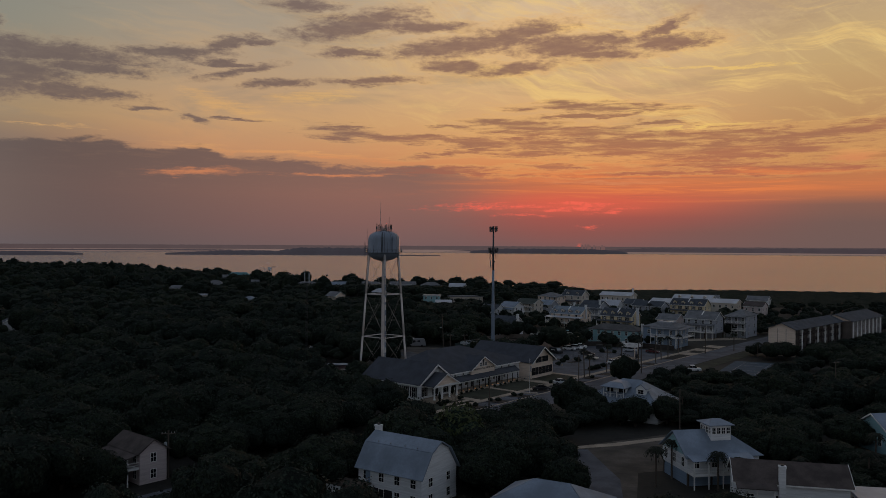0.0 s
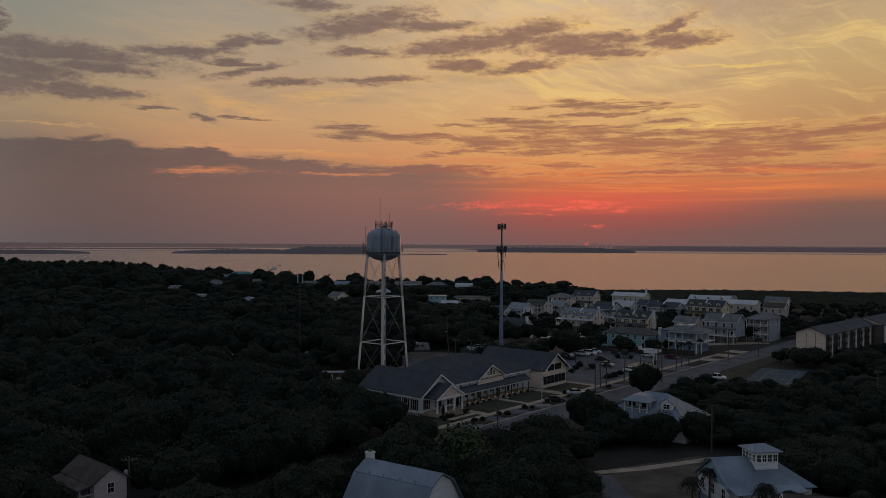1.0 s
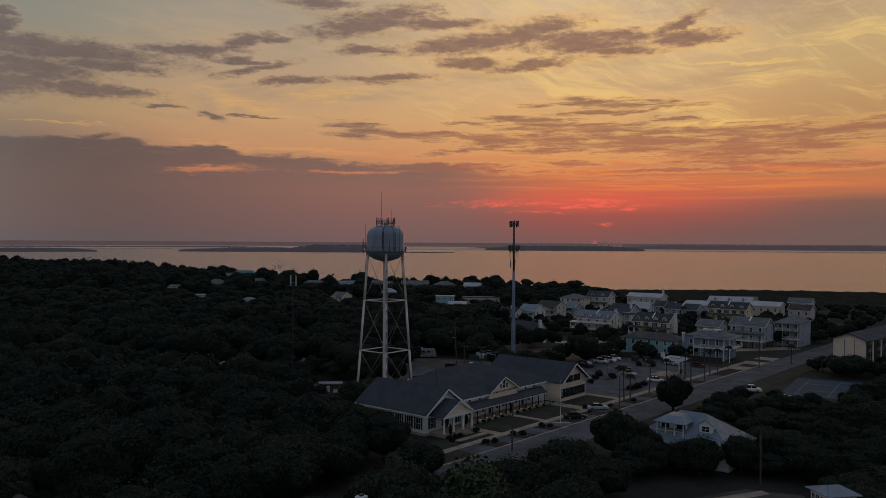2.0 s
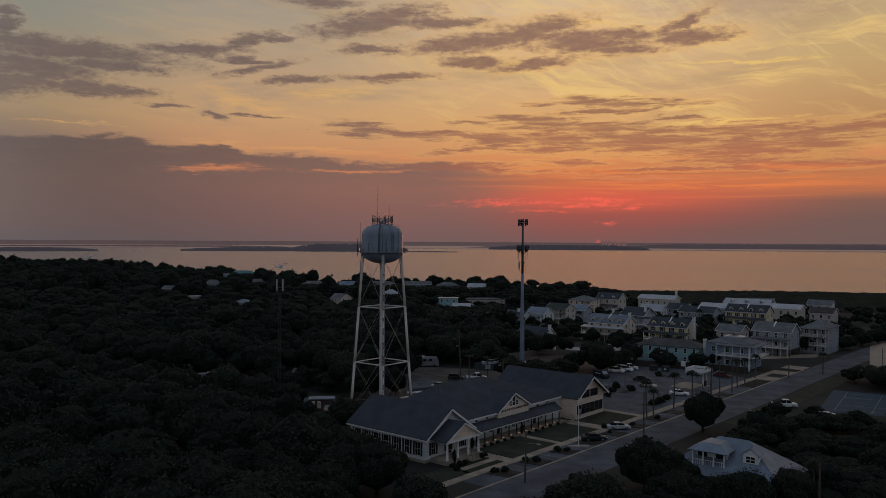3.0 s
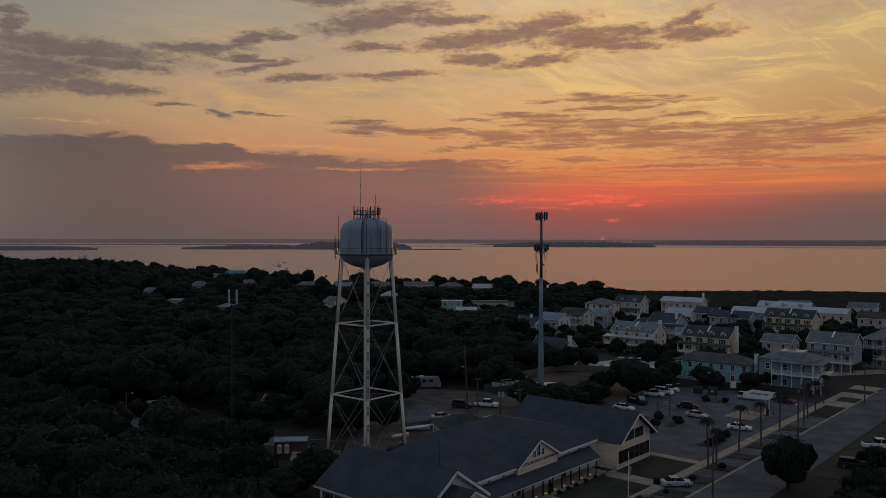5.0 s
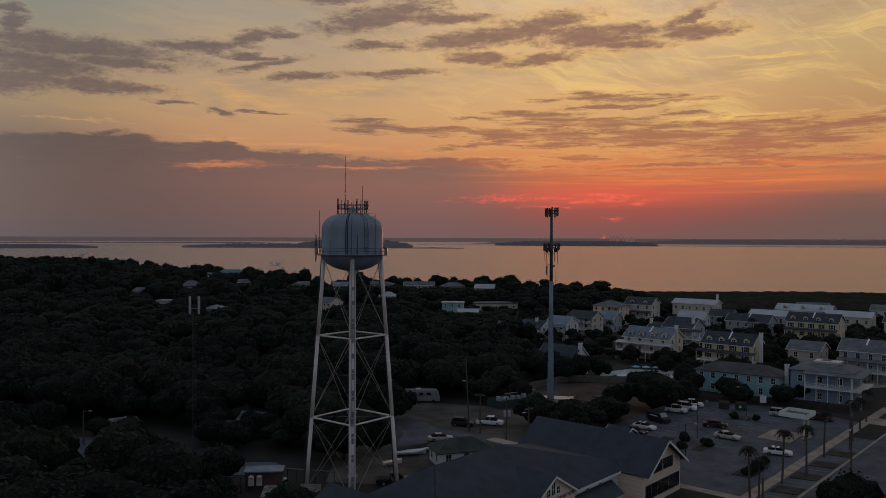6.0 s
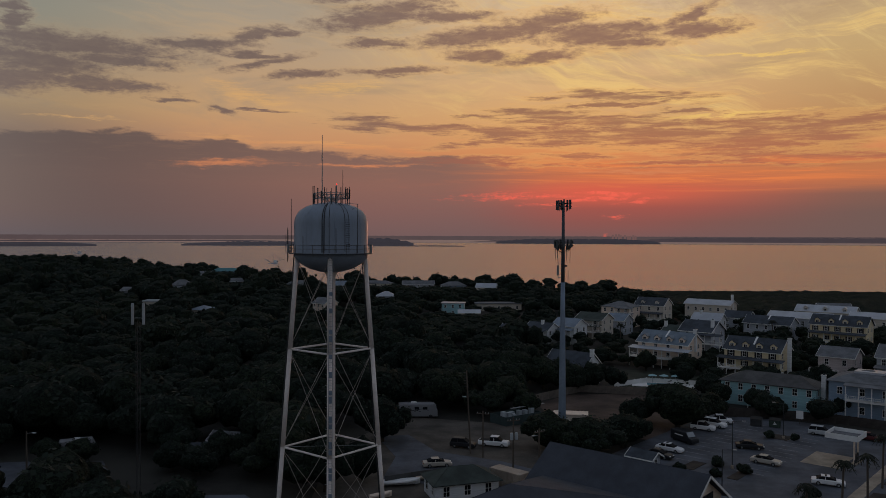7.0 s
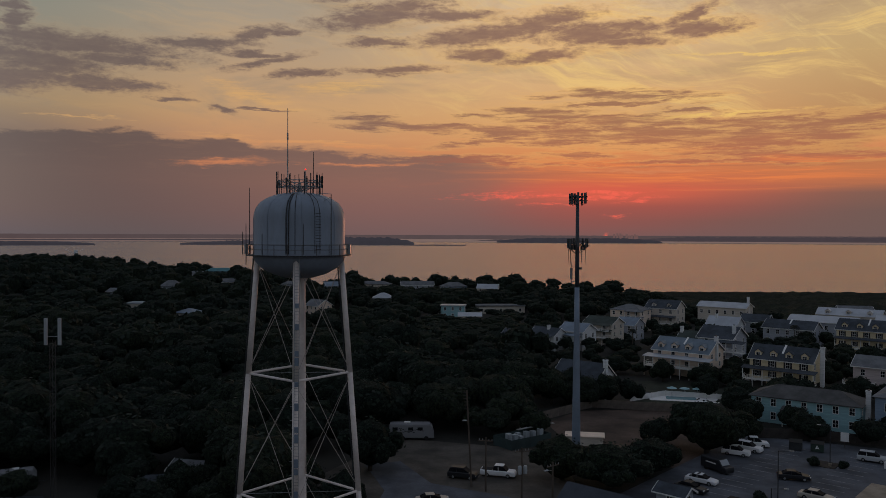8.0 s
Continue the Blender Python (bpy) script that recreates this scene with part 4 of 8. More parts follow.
        if top > pz + 0.1:
            part("batten", box(x - 0.03, x + 0.03, py - 0.13, py - 0.1, pz, top), CREAM, ped)
    bm = box(px0 - 0.1, px1 + 0.1, py - 0.2, py + 0.15, pz - 0.5, pz - 0.02)
    add_box(bm, px0 - 0.1, px0 + 0.25, py + 0.15, ye, pz - 0.5, pz - 0.02)
    add_box(bm, px1 - 0.25, px1 + 0.1, py + 0.15, ye, pz - 0.5, pz - 0.02)
    part("entablature", bm, TRIM, t)
    bm = bmesh.new()
    for xa in (px0 - 0.42, px1 + 0.42):
        add_poly(bm, [(xa, py - 0.5, pz - 0.4 * kk - 0.3), (pm, py - 0.5, pr - 0.3), (pm, py - 0.5, pr + 0.03), (xa, py - 0.5, pz - 0.4 * kk + 0.03)], 0.1)
    part("rake_board", bm, TRIM, proof)
    for i in range(4):
        x = px0 + 0.35 + i * (px1 - px0 - 0.7) / 3
        c = part("column", lathe([(0, 0.75), (0.32, 0.75), (0.32, 0.95), (0.25, 1.05), (0.21, pz - 0.75), (0.3, pz - 0.62), (0.3, pz - 0.5), (0, pz - 0.5)], 14), TRIM, t, "white round portico column", True)
        c.location = (x, py + 0.05, 0)
    bm = bmesh.new()
    for i in range(4):
        add_box(bm, 8.4, 11.0, py - 0.5 - 0.35 * (i + 1), py - 0.5 - 0.35 * i, -0.05, 0.6 - 0.15 * i)
    part("steps", bm, CONCRETE, t)
    bm = bmesh.new()
    for x in (8.4, 9.7, 11.0):
        add_rod(bm, (x, py - 0.6, 1.65), (x, py - 1.9, 1.0), 0.025, seg=5)
        add_rod(bm, (x, py - 0.6, 0.7), (x, py - 0.6, 1.65), 0.025, seg=5)
        add_rod(bm, (x, py - 1.9, 0.1), (x, py - 1.9, 1.0), 0.025, seg=5)
    for xa, xb in ((3.7, 6.4), (6.8, 8.2)):
        for z in (1.2, 1.65):
            add_rod(bm, (xa, py + 0.1, z), (xb, py + 0.1, z), 0.025, seg=5)
    part("hand_rail", bm, DARKSTEEL, t)
    part("door", box(7.4, 8.9, ye - 0.08, ye - 0.004, 0.75, 3.1, 0.02), GLASS, wing_a, "dark glazed entrance door")
    # long middle block with porch
    bx0, bx1, by, bb = 14.2, 50.6, 4.9, 22.5
    bez, brz = 5.0, 10.4
    bm = box(bx0, bx1, by, bb, -0.1, bez)
    mid = part("middle_wall", bm, SIDING, t, "white lap-siding walls")
    hx0, hx1, hy = 19.0, 33.0, 14.0
    a, b, c, d = (bx0 - 6, by - 0.7, bez - 0.1), (bx1 + 4, by - 0.7, bez - 0.1), (bx1 + 4, bb + 0.6, bez - 0.1), (bx0 - 6, bb + 0.6, bez - 0.1)
    r0, r1 = (hx0, hy, brz), (hx1, hy, brz)
    bm = plate([a, b, r1, r0], -0.15)
    add_poly(bm, [c, d, r0, r1], -0.15)
    add_poly(bm, [d, a, r0], -0.15)
    add_poly(bm, [b, c, r1], -0.15)
    mroof = part("middle_roof", bm, NAVY, t, "dark blue-grey hipped shingle roof")
    part("eave_band", box(bx0 + 0.3, bx1 - 0.2, by - 0.78, by - 0.62, bez - 0.35, bez + 0.0), TRIM, mroof)
    for i in range(9):
        x = 16.4 + i * 3.6
        if 25.5 < x < 37.8:
            continue
        window(mid, facing(x, by - 0.004, 3.95), 0.75, 0.5, panes=1)
    # porch: roof, posts, floor, windows behind
    pe, pt, pf = 1.7, 3.8, 3.05
    part("porch_roof", plate([(15.0, pe - 0.3, pf), (46.0, pe - 0.3, pf), (48.4, by, pt), (15.0, by, pt)], -0.14), NAVY, t, "dark shingle porch roof")
    part("porch_beam", box(15.0, 46.0, pe - 0.1, pe + 0.12, pf - 0.35, pf - 0.06), TRIM, t)
    part("porch_floor", box(14.7, 48.0, pe - 0.5, by, -0.05, 0.32), CONCRETE, t)
    for i in range(12):
        x = 16.2 + i * 2.65
        p = part("porch_post", box(x - 0.09, x + 0.09, pe - 0.08, pe + 0.10, 0.32, pf - 0.3, 0.02), SHUTTER, t, "dark square porch post")
        if i < 11:
            part("porch_lamp", box(x + 1.15, x + 1.5, pe + 0.3, pe + 0.55, 0.34, 0.46, 0.01), WARMLIGHT, p, "small warm porch floor lamp")
    for i in range(11):
        x = 17.0 + i * 2.6
        if i in (4, 9):
            part("door", box(x - 0.5, x + 0.5, by - 0.07, by - 0.004, 0.32, 2.4, 0.02), SHUTTER, mid, "dark entrance door")
        else:
            window(mid, facing(x, by - 0.004, 1.1), 0.9, 1.5)
    # cross gable with the sign
    gx0, gx1, gy, gz, gr = 25.7, 37.6, 4.1, 5.0, 8.35
    gm = (gx0 + gx1) / 2
    bm = bmesh.new()
    gable_wall(bm, gx0 + 0.5, gx1 - 0.5, gy, 3.7, gz + 0.2, gr - 0.2, 1.6)
    gab = part("cross_gable", bm, CREAM, t, "cream gable above the porch")
    bm = plate([(gx0, gy - 0.5, gz), (gm, gy - 0.5, gr), (gm, hy - 1.5, gr), (gx0, hy - 6.5, gz)], -0.13)
    add_poly(bm, [(gm, gy - 0.5, gr), (gx1, gy - 0.5, gz), (gx1, hy - 6.5, gz), (gm, hy - 1.5, gr)], -0.13)
    groof = part("cross_gable_roof", bm, NAVY, t)
    bm = bmesh.new()
    for xa in (gx0, gx1):
        add_poly(bm, [(xa, gy - 0.55, gz - 0.28), (gm, gy - 0.55, gr - 0.28), (gm, gy - 0.55, gr + 0.03), (xa, gy - 0.55, gz + 0.03)], 0.1)
    part("rake_board", bm, TRIM, groof)
    for x, w_, h in ((gm - 1.15, 0.75, 0.95), (gm + 1.15, 0.75, 0.95), (gm, 0.8, 1.5)):
        window(gab, facing(x, gy - 0.004, 5.75), w_, h, panes=2)
    bm = bmesh.new()
    ps = [(gm + 0.4 * math.cos(radians(a)), gy - 0.06, 7.25 + 0.4 * math.sin(radians(a))) for a in range(0, 181, 20)]
    add_poly(bm, ps, -0.05)
    part("arched_pane", bm, GLASS, gab)
    cu = bpy.data.curves.new("sign_text", "FONT")
    cu.body, cu.size, cu.align_x, cu.extrude = "TYBEE ISLAND POLICE DEPARTMENT", 0.62, "CENTER", 0.02
    dep = bpy.data.objects.new("tmp", cu)
    scene.collection.objects.link(dep)
    bpy.context.view_layer.update()
    me = bpy.data.meshes.new_from_object(dep.evaluated_get(bpy.context.evaluated_depsgraph_get()))
    bpy.data.objects.remove(dep)
    me.materials.clear()
    me.materials.append(SHUTTER)
    sg = new("sign_lettering", me)
    sg.parent = gab
    sg.matrix_basis = pose(gm, gy - 0.03, 4.85, 90, 0, 0)
    # two-storey wing
    cx0, cx1, cy, cb, cez, crz = 50.6, 62.8, 0.7, 23.5, 5.1, 9.1
    cm = (cx0 + cx1) / 2
    bm = box(cx0, cx0 + 0.3, cy + 0.3, cb - 0.3, -0.1, cez)
    add_box(bm, cx1 - 0.3, cx1, cy + 0.3, cb - 0.3, -0.1, cez)
    gable_wall(bm, cx0, cx1, cy, -0.1, cez, crz - 0.25, 0.3)
    gable_wall(bm, cx0, cx1, cb - 0.3, -0.1, cez, crz - 0.25, 0.3)
    cw = part("tall_wing_wall", bm, CREAM, t, "cream lap-siding walls")
    kc = (crz - cez) / (cm - cx0)
    bm = plate([(cx0 - 0.6, cy - 1.1, cez - 0.6 * kc), (cm, cy - 1.1, crz), (cm, cb + 0.6, crz), (cx0 - 0.6, cb + 0.6, cez - 0.6 * kc)], -0.18)
    add_poly(bm, [(cm, cy - 1.1, crz), (cx1 + 0.6, cy - 1.1, cez - 0.6 * kc), (cx1 + 0.6, cb + 0.6, cez - 0.6 * kc), (cm, cb + 0.6, crz)], -0.18)
    cr = part("tall_wing_roof", bm, NAVY, t, "dark blue-grey shingle roof")
    bm = bmesh.new()
    for xa in (cx0 - 0.6, cx1 + 0.6):
        add_poly(bm, [(xa, cy - 1.15, cez - 0.6 * kc - 0.35), (cm, cy - 1.15, crz - 0.35), (cm, cy - 1.15, crz + 0.03), (xa, cy - 1.15, cez - 0.6 * kc + 0.03)], 0.12)
    part("rake_board", bm, TRIM, cr)
    for x in (cm - 2.6, cm - 0.95, cm + 0.95, cm + 2.6):
        window(cw, facing(x, cy - 0.004, 4.55), 1.35, 1.5, frame_mat=SHUTTER)
    for i in range(6):
        window(cw, facing(cx0 + 1.4 + i * 1.9, cy - 0.004, 1.0), 1.55, 2.0, frame_mat=SHUTTER)
    # access ramp with rails beside the tall wing
    part("ramp", plate([(46.5, pe - 1.2, 0.32), (50.3, pe - 1.2, 0.3), (50.3, 0.8, 0.3), (46.5, 0.8, 0.32)], 0.3), CONCRETE, t)
    bm = bmesh.new()
    for y in (-0.6, 1.0):
        for z in (0.7, 1.25):
            add_rod(bm, (45.8, y, z), (50.4, y, z), 0.025, seg=5)
        for i in range(5):
            add_rod(bm, (45.8 + i * 1.15, y, 0.0), (45.8 + i * 1.15, y, 1.25), 0.025, seg=5)
    part("ramp_rail", bm, STEEL, t)
    return t


police_building()


# ------------------------------------------------------------ houses
FOOT = []      # (x, y, radius) kept clear of trees
FRONT = []     # (x, y, half width, height): only low trees grow on the town side of these houses


def roof_plates(bm, kind, L, D, z, h, o=0.5, t=0.16):
    hx, hy = L / 2 + o, D / 2 + o
    ze = z - h * o / (D / 2)
    if kind == "gable":
        add_poly(bm, [(-hx, -hy, ze), (hx, -hy, ze), (hx, 0, z + h), (-hx, 0, z + h)], -t)
        add_poly(bm, [(-hx, 0, z + h), (hx, 0, z + h), (hx, hy, ze), (-hx, hy, ze)], -t)
    elif kind == "hip":
        rx = max(0.3, hx - hy)
        add_poly(bm, [(-hx, -hy, ze), (hx, -hy, ze), (rx, 0, z + h), (-rx, 0, z + h)], -t)
        add_poly(bm, [(hx, hy, ze), (-hx, hy, ze), (-rx, 0, z + h), (rx, 0, z + h)], -t)
        add_poly(bm, [(-hx, hy, ze), (-hx, -hy, ze), (-rx, 0, z + h)], -t)
        add_poly(bm, [(hx, -hy, ze), (hx, hy, ze), (rx, 0, z + h)], -t)
    elif kind == "halfhip":          # gable on the left, hip on the right
        rx = max(0.3, hx - hy)
        add_poly(bm, [(-hx, -hy, ze), (hx, -hy, ze), (rx, 0, z + h), (-hx, 0, z + h)], -t)
        add_poly(bm, [(hx, hy, ze), (-hx, hy, ze), (-hx, 0, z + h), (rx, 0, z + h)], -t)
        add_poly(bm, [(hx, -hy, ze), (hx, hy, ze), (rx, 0, z + h)], -t)
    elif kind == "gambrel":
        y1, z1 = D * 0.26, z + h * 0.72
        add_poly(bm, [(-hx, -D / 2 - 0.35, z - 0.3), (hx, -D / 2 - 0.35, z - 0.3), (hx, -y1, z1), (-hx, -y1, z1)], -t)
        add_poly(bm, [(-hx, -y1, z1), (hx, -y1, z1), (hx, 0, z + h), (-hx, 0, z + h)], -t)
        add_poly(bm, [(-hx, 0, z + h), (hx, 0, z + h), (hx, y1, z1), (-hx, y1, z1)], -t)
        add_poly(bm, [(-hx, y1, z1), (hx, y1, z1), (hx, D / 2 + 0.35, z - 0.3), (-hx, D / 2 + 0.35, z - 0.3)], -t)
    else:
        add_box(bm, -hx, hx, -hy, hy, z, z + h)


def end_fill(bm, kind, L, D, z, h):
    """The wall above the eaves at both ends."""
    for s in ((-1,) if kind == "halfhip" else (-1, 1)):
        x0, x1 = sorted((s * L / 2, s * (L / 2 - 0.25)))
        if kind == "gambrel":
            out = [(-D / 2, z), (D / 2, z), (D * 0.26, z + h * 0.70), (0, z + h - 0.1), (-D * 0.26, z + h * 0.70)]
        else:
            out = [(-D / 2, z), (D / 2, z), (0, z + h - 0.08)]
        a, b = [bm.verts.new((x0, y, zz)) for y, zz in out], [bm.verts.new((x1, y, zz)) for y, zz in out]
        bm.faces.new(a[::-1])
        bm.faces.new(b)
        for i in range(len(out)):
            j = (i + 1) % len(out)
            bm.faces.new((a[i], a[j], b[j], b[i]))


def deck(parent, x0, x1, y0, y1, z, roof_z=None, roof_mat=None, under=True, slope=0.5, outer=-1, paint=None):
    """A raised porch with posts, railing and, where roof_z is given, a sloping roof. outer: the side that is open in y."""
    paint = paint or TRIM
    d = part("porch_floor", box(x0, x1, y0, y1, z - 0.22, z), paint, parent, "painted timber porch")
    yo = y0 if outer < 0 else y1
    n = max(2, round((x1 - x0) / 2.6) + 1)
    for i in range(n):
        x = x0 + 0.12 + (x1 - x0 - 0.24) * i / (n - 1)
        part("post", box(x - 0.08, x + 0.08, yo - 0.08 * outer - 0.08, yo - 0.08 * outer + 0.08, 0.0 if under else z, (roof_z if roof_z else z + 1.0)), paint, d)
    bm = bmesh.new()
    for zz in (z + 0.15, z + 0.55, z + 0.98):
        add_box(bm, x0, x1, yo - 0.05 * outer - 0.03, yo - 0.05 * outer + 0.03, zz - 0.035, zz + 0.035)
        for x in (x0, x1):
            add_box(bm, x - 0.03, x + 0.03, min(y0, y1), max(y0, y1), zz - 0.035, zz + 0.035)
    m = max(3, round((x1 - x0) / 0.35))
    for i in range(m + 1):
        x = x0 + (x1 - x0) * i / m
        add_box(bm, x - 0.02, x + 0.02, yo - 0.05 * outer - 0.02, yo - 0.05 * outer + 0.02, z, z + 0.98)
    part("railing", bm, paint, d)
    if roof_z:
        if outer < 0:
            pts = [(x0 - 0.3, y0 - 0.35, roof_z), (x1 + 0.3, y0 - 0.35, roof_z), (x1 + 0.3, y1, roof_z + slope), (x0 - 0.3, y1, roof_z + slope)]
        else:
            pts = [(x0 - 0.3, y0, roof_z + slope), (x1 + 0.3, y0, roof_z + slope), (x1 + 0.3, y1 + 0.35, roof_z), (x0 - 0.3, y1 + 0.35, roof_z)]
        part("porch_roof", plate(pts, -0.12), roof_mat or GREYSHINGLE, d)
    return d


def dormer(parent, x, y, z, w_, h, depth, wall, roof, kind="gable"):
    bm = bmesh.new()
    add_box(bm, x - w_ / 2, x + w_ / 2, y, y + depth, z, z + h)
    d = part("dormer", bm, wall, parent)
    bm = bmesh.new()
    r = w_ * 0.42
    add_poly(bm, [(x - w_ / 2 - 0.2, y - 0.25, z + h - 0.08), (x, y - 0.25, z + h + r), (x, y + depth + 0.8, z + h + r), (x - w_ / 2 - 0.2, y + depth, z + h - 0.08)], -0.1)
    add_poly(bm, [(x, y - 0.25, z + h + r), (x + w_ / 2 + 0.2, y - 0.25, z + h - 0.08), (x + w_ / 2 + 0.2, y + depth, z + h - 0.08), (x, y + depth + 0.8, z + h + r)], -0.1)
    part("dormer_roof", bm, roof, d)
    bm = bmesh.new()
    add_poly(bm, [(x - w_ / 2, y - 0.01, z + h), (x + w_ / 2, y - 0.01, z + h), (x, y - 0.01, z + h + r - 0.05)], -0.06)
    part("dormer_gable", bm, wall, d)
    window(d, facing(x, y - 0.004, z + h * 0.2), w_ * 0.55, h * 0.65)
    return d


def chimney(parent, x, y, z0, z1, w_=0.9, d_=0.9, mat=None):
    bm = box(x - w_ / 2, x + w_ / 2, y - d_ / 2, y + d_ / 2, z0, z1)
    add_box(bm, x - w_ / 2 - 0.08, x + w_ / 2 + 0.08, y - d_ / 2 - 0.08, y + d_ / 2 + 0.08, z1 - 0.25, z1 + 0.02)
    c = part("chimney", bm, mat or SIDING, parent)
    part("flue", box(x - w_ / 4, x + w_ / 4, y - d_ / 4, y + d_ / 4, z1 + 0.02, z1 + 0.25), DARKSTEEL, c)


def house(x, y, turn, L, D, wall_h, roof_h, wall, roof, label, kind="gable", stilts=0.0, win=3, storeys=2, ends=2, shutters=False,
          chim=None, porch=None, dorm=0, ridge_trim=True, category="house", divide=False, name="house", clear=0.0):
    t = thing(name, pose(x, y, 0, 0, 0, turn), label, category)
    FOOT.append((x, y, max(L, D) * 0.5 + 1.0))
    if clear:
        FOOT.append((x * (1 - clear / y), y - clear, max(L, D) * 0.45 + 1.0))
    bm = box(-L / 2, L / 2, -D / 2, D / 2, stilts if stilts else -0.1, wall_h)
    if kind in ("gable", "gambrel", "halfhip"):
        end_fill(bm, kind, L, D, wall_h, roof_h)
    wl = part("wall", bm, wall, t)
    bm = bmesh.new()
    roof_plates(bm, kind, L, D, wall_h, roof_h)
    rf = part("roof", bm, roof, t)
    if kind == "gable" and ridge_trim:
        o = 0.5
        ze = wall_h - roof_h * o / (D / 2)
        bm = bmesh.new()
        for s in (-1, 1):
            xx = s * (L / 2 + 0.52)
            for q in (-1, 1):
                pts = [(xx, q * (D / 2 + o), ze - 0.1), (xx, 0, wall_h + roof_h - 0.1), (xx, 0, wall_h + roof_h + 0.2), (xx, q * (D / 2 + o), ze + 0.2)]
                add_poly(bm, pts, 0.06 * s * q)
        add_box(bm, -L / 2 - o, L / 2 + o, -D / 2 - o - 0.08, -D / 2 - o, ze - 0.05, ze + 0.15)
        part("rake_board", bm, TRIM, rf)
    if stilts:
        for i in range(max(2, int(L / 3.5) + 1)):
            for yy in (-D / 2 + 0.2, D / 2 - 0.2):
                xx = -L / 2 + 0.2 + i * (L - 0.4) / max(1, int(L / 3.5))
                part("piling", box(xx - 0.15, xx + 0.15, yy - 0.15, yy + 0.15, -0.1, stilts), POLE, t)
        part("ground_room", box(-L * 0.28, L * 0.3, -D * 0.25, D / 2 - 0.5, -0.1, stilts), wall, t)
    sh = (wall_h - stilts) / storeys
    hw = min(1.5, sh * 0.52)
    for s in range(storeys):
        z = stilts + s * sh + sh * 0.3
        for i in range(win):
            xx = -L / 2 + L * (i + 0.5) / win
            window(wl, facing(xx, -D / 2 - 0.004, z), 0.95, hw, shutters)
            if s == storeys - 1:
                window(wl, facing(xx, D / 2 + 0.004, z, 180), 0.95, hw)
        for i in range(ends):
            yy = -D / 2 + D * (i + 0.5) / ends
            window(wl, facing(L / 2 + 0.004, yy, z, 90), 0.9, hw)
            window(wl, facing(-L / 2 - 0.004, yy, z, -90), 0.9, hw)
    if dorm:
        k = roof_h / (D / 2)
        for i in range(dorm):
            xx = -L / 2 + L * (i + 0.5) / dorm
            dormer(rf, xx, -D / 2 + 0.7, wall_h + 0.7 * k - 0.3, 1.7, 1.35, 2.2, wall, roof)
    if divide:
        k = roof_h / (D / 2)
        bm = bmesh.new()
        add_poly(bm, [(-0.25, -D / 2 - 0.6, wall_h - 0.35), (0.25, -D / 2 - 0.6, wall_h - 0.35), (0.25, 0, wall_h + roof_h + 0.35), (-0.25, 0, wall_h + roof_h + 0.35)], 0.3)
        part("party_wall", bm, TRIM, rf, "white stepped party wall between the units")
    for c in chim or ():
        chimney(t, c[0], c[1], c[2] if len(c) > 3 else wall_h * 0.5, c[3] if len(c) > 3 else c[2])
    for p in porch or ():
        deck(t, *p[:5], roof_z=p[5] if len(p) > 5 else None, roof_mat=p[6] if len(p) > 6 else roof)
    return t


def roof_porch(parent, x, y, z, w_, h, depth, roof):
    """A porch set into a roof slope: recess with painted-in shade, white posts and rail, broad hipped cover."""
    d = part("roof_porch", box(x - w_ / 2, x + w_ / 2, y, y + depth, z - 0.4, z), TRIM, parent, "white porch set into the roof")
    part("recess", box(x - w_ / 2 + 0.1, x + w_ / 2 - 0.1, y + 1.6, y + depth, z, z + h - 0.05), SIDING, d)
    # dark panels put in for the shade inside the porch opening
    for q in (-0.28, 0.28):
        part("opening", box(x + q * w_ - 0.75, x + q * w_ + 0.75, y + 1.54, y + 1.6, z + 0.05, z + h - 0.35), GLASS, d, "dark panel standing for the shaded porch opening")
    for q in (-0.48, -0.16, 0.16, 0.48):
        part("post", box(x + q * w_ - 0.08, x + q * w_ + 0.08, y + 0.05, y + 0.21, z, z + h), TRIM, d)
    bm = bmesh.new()
    add_box(bm, x - w_ / 2, x + w_ / 2, y + 0.08, y + 0.16, z + 0.82, z + 0.9)
    for i in range(15):
        q = x - w_ / 2 + 0.15 + i * (w_ - 0.3) / 14
        add_box(bm, q - 0.02, q + 0.02, y + 0.1, y + 0.14, z, z + 0.82)
    part("railing", bm, TRIM, d)
    x0, x1, y0, y1, zt = x - w_ / 2 - 0.5, x + w_ / 2 + 0.5, y - 0.5, y + depth + 1.0, z + h
    bm = bmesh.new()
    add_poly(bm, [(x0, y0, zt), (x1, y0, zt), (x1 - 1.7, y0 + 2.0, zt + 0.95), (x0 + 1.7, y0 + 2.0, zt + 0.95)], -0.12)
    add_poly(bm, [(x1, y0, zt), (x1, y1, zt), (x1 - 1.7, y1, zt + 0.95), (x1 - 1.7, y0 + 2.0, zt + 0.95)], -0.12)
    add_poly(bm, [(x0, y1, zt), (x0, y0, zt), (x0 + 1.7, y0 + 2.0, zt + 0.95), (x0 + 1.7, y1, zt + 0.95)], -0.12)
    add_poly(bm, [(x0 + 1.7, y0 + 2.0, zt + 0.95), (x1 - 1.7, y0 + 2.0, zt + 0.95), (x1 - 1.7, y1, zt + 0.95), (x0 + 1.7, y1, zt + 0.95)], -0.12)
    part("cover", bm, roof, d)


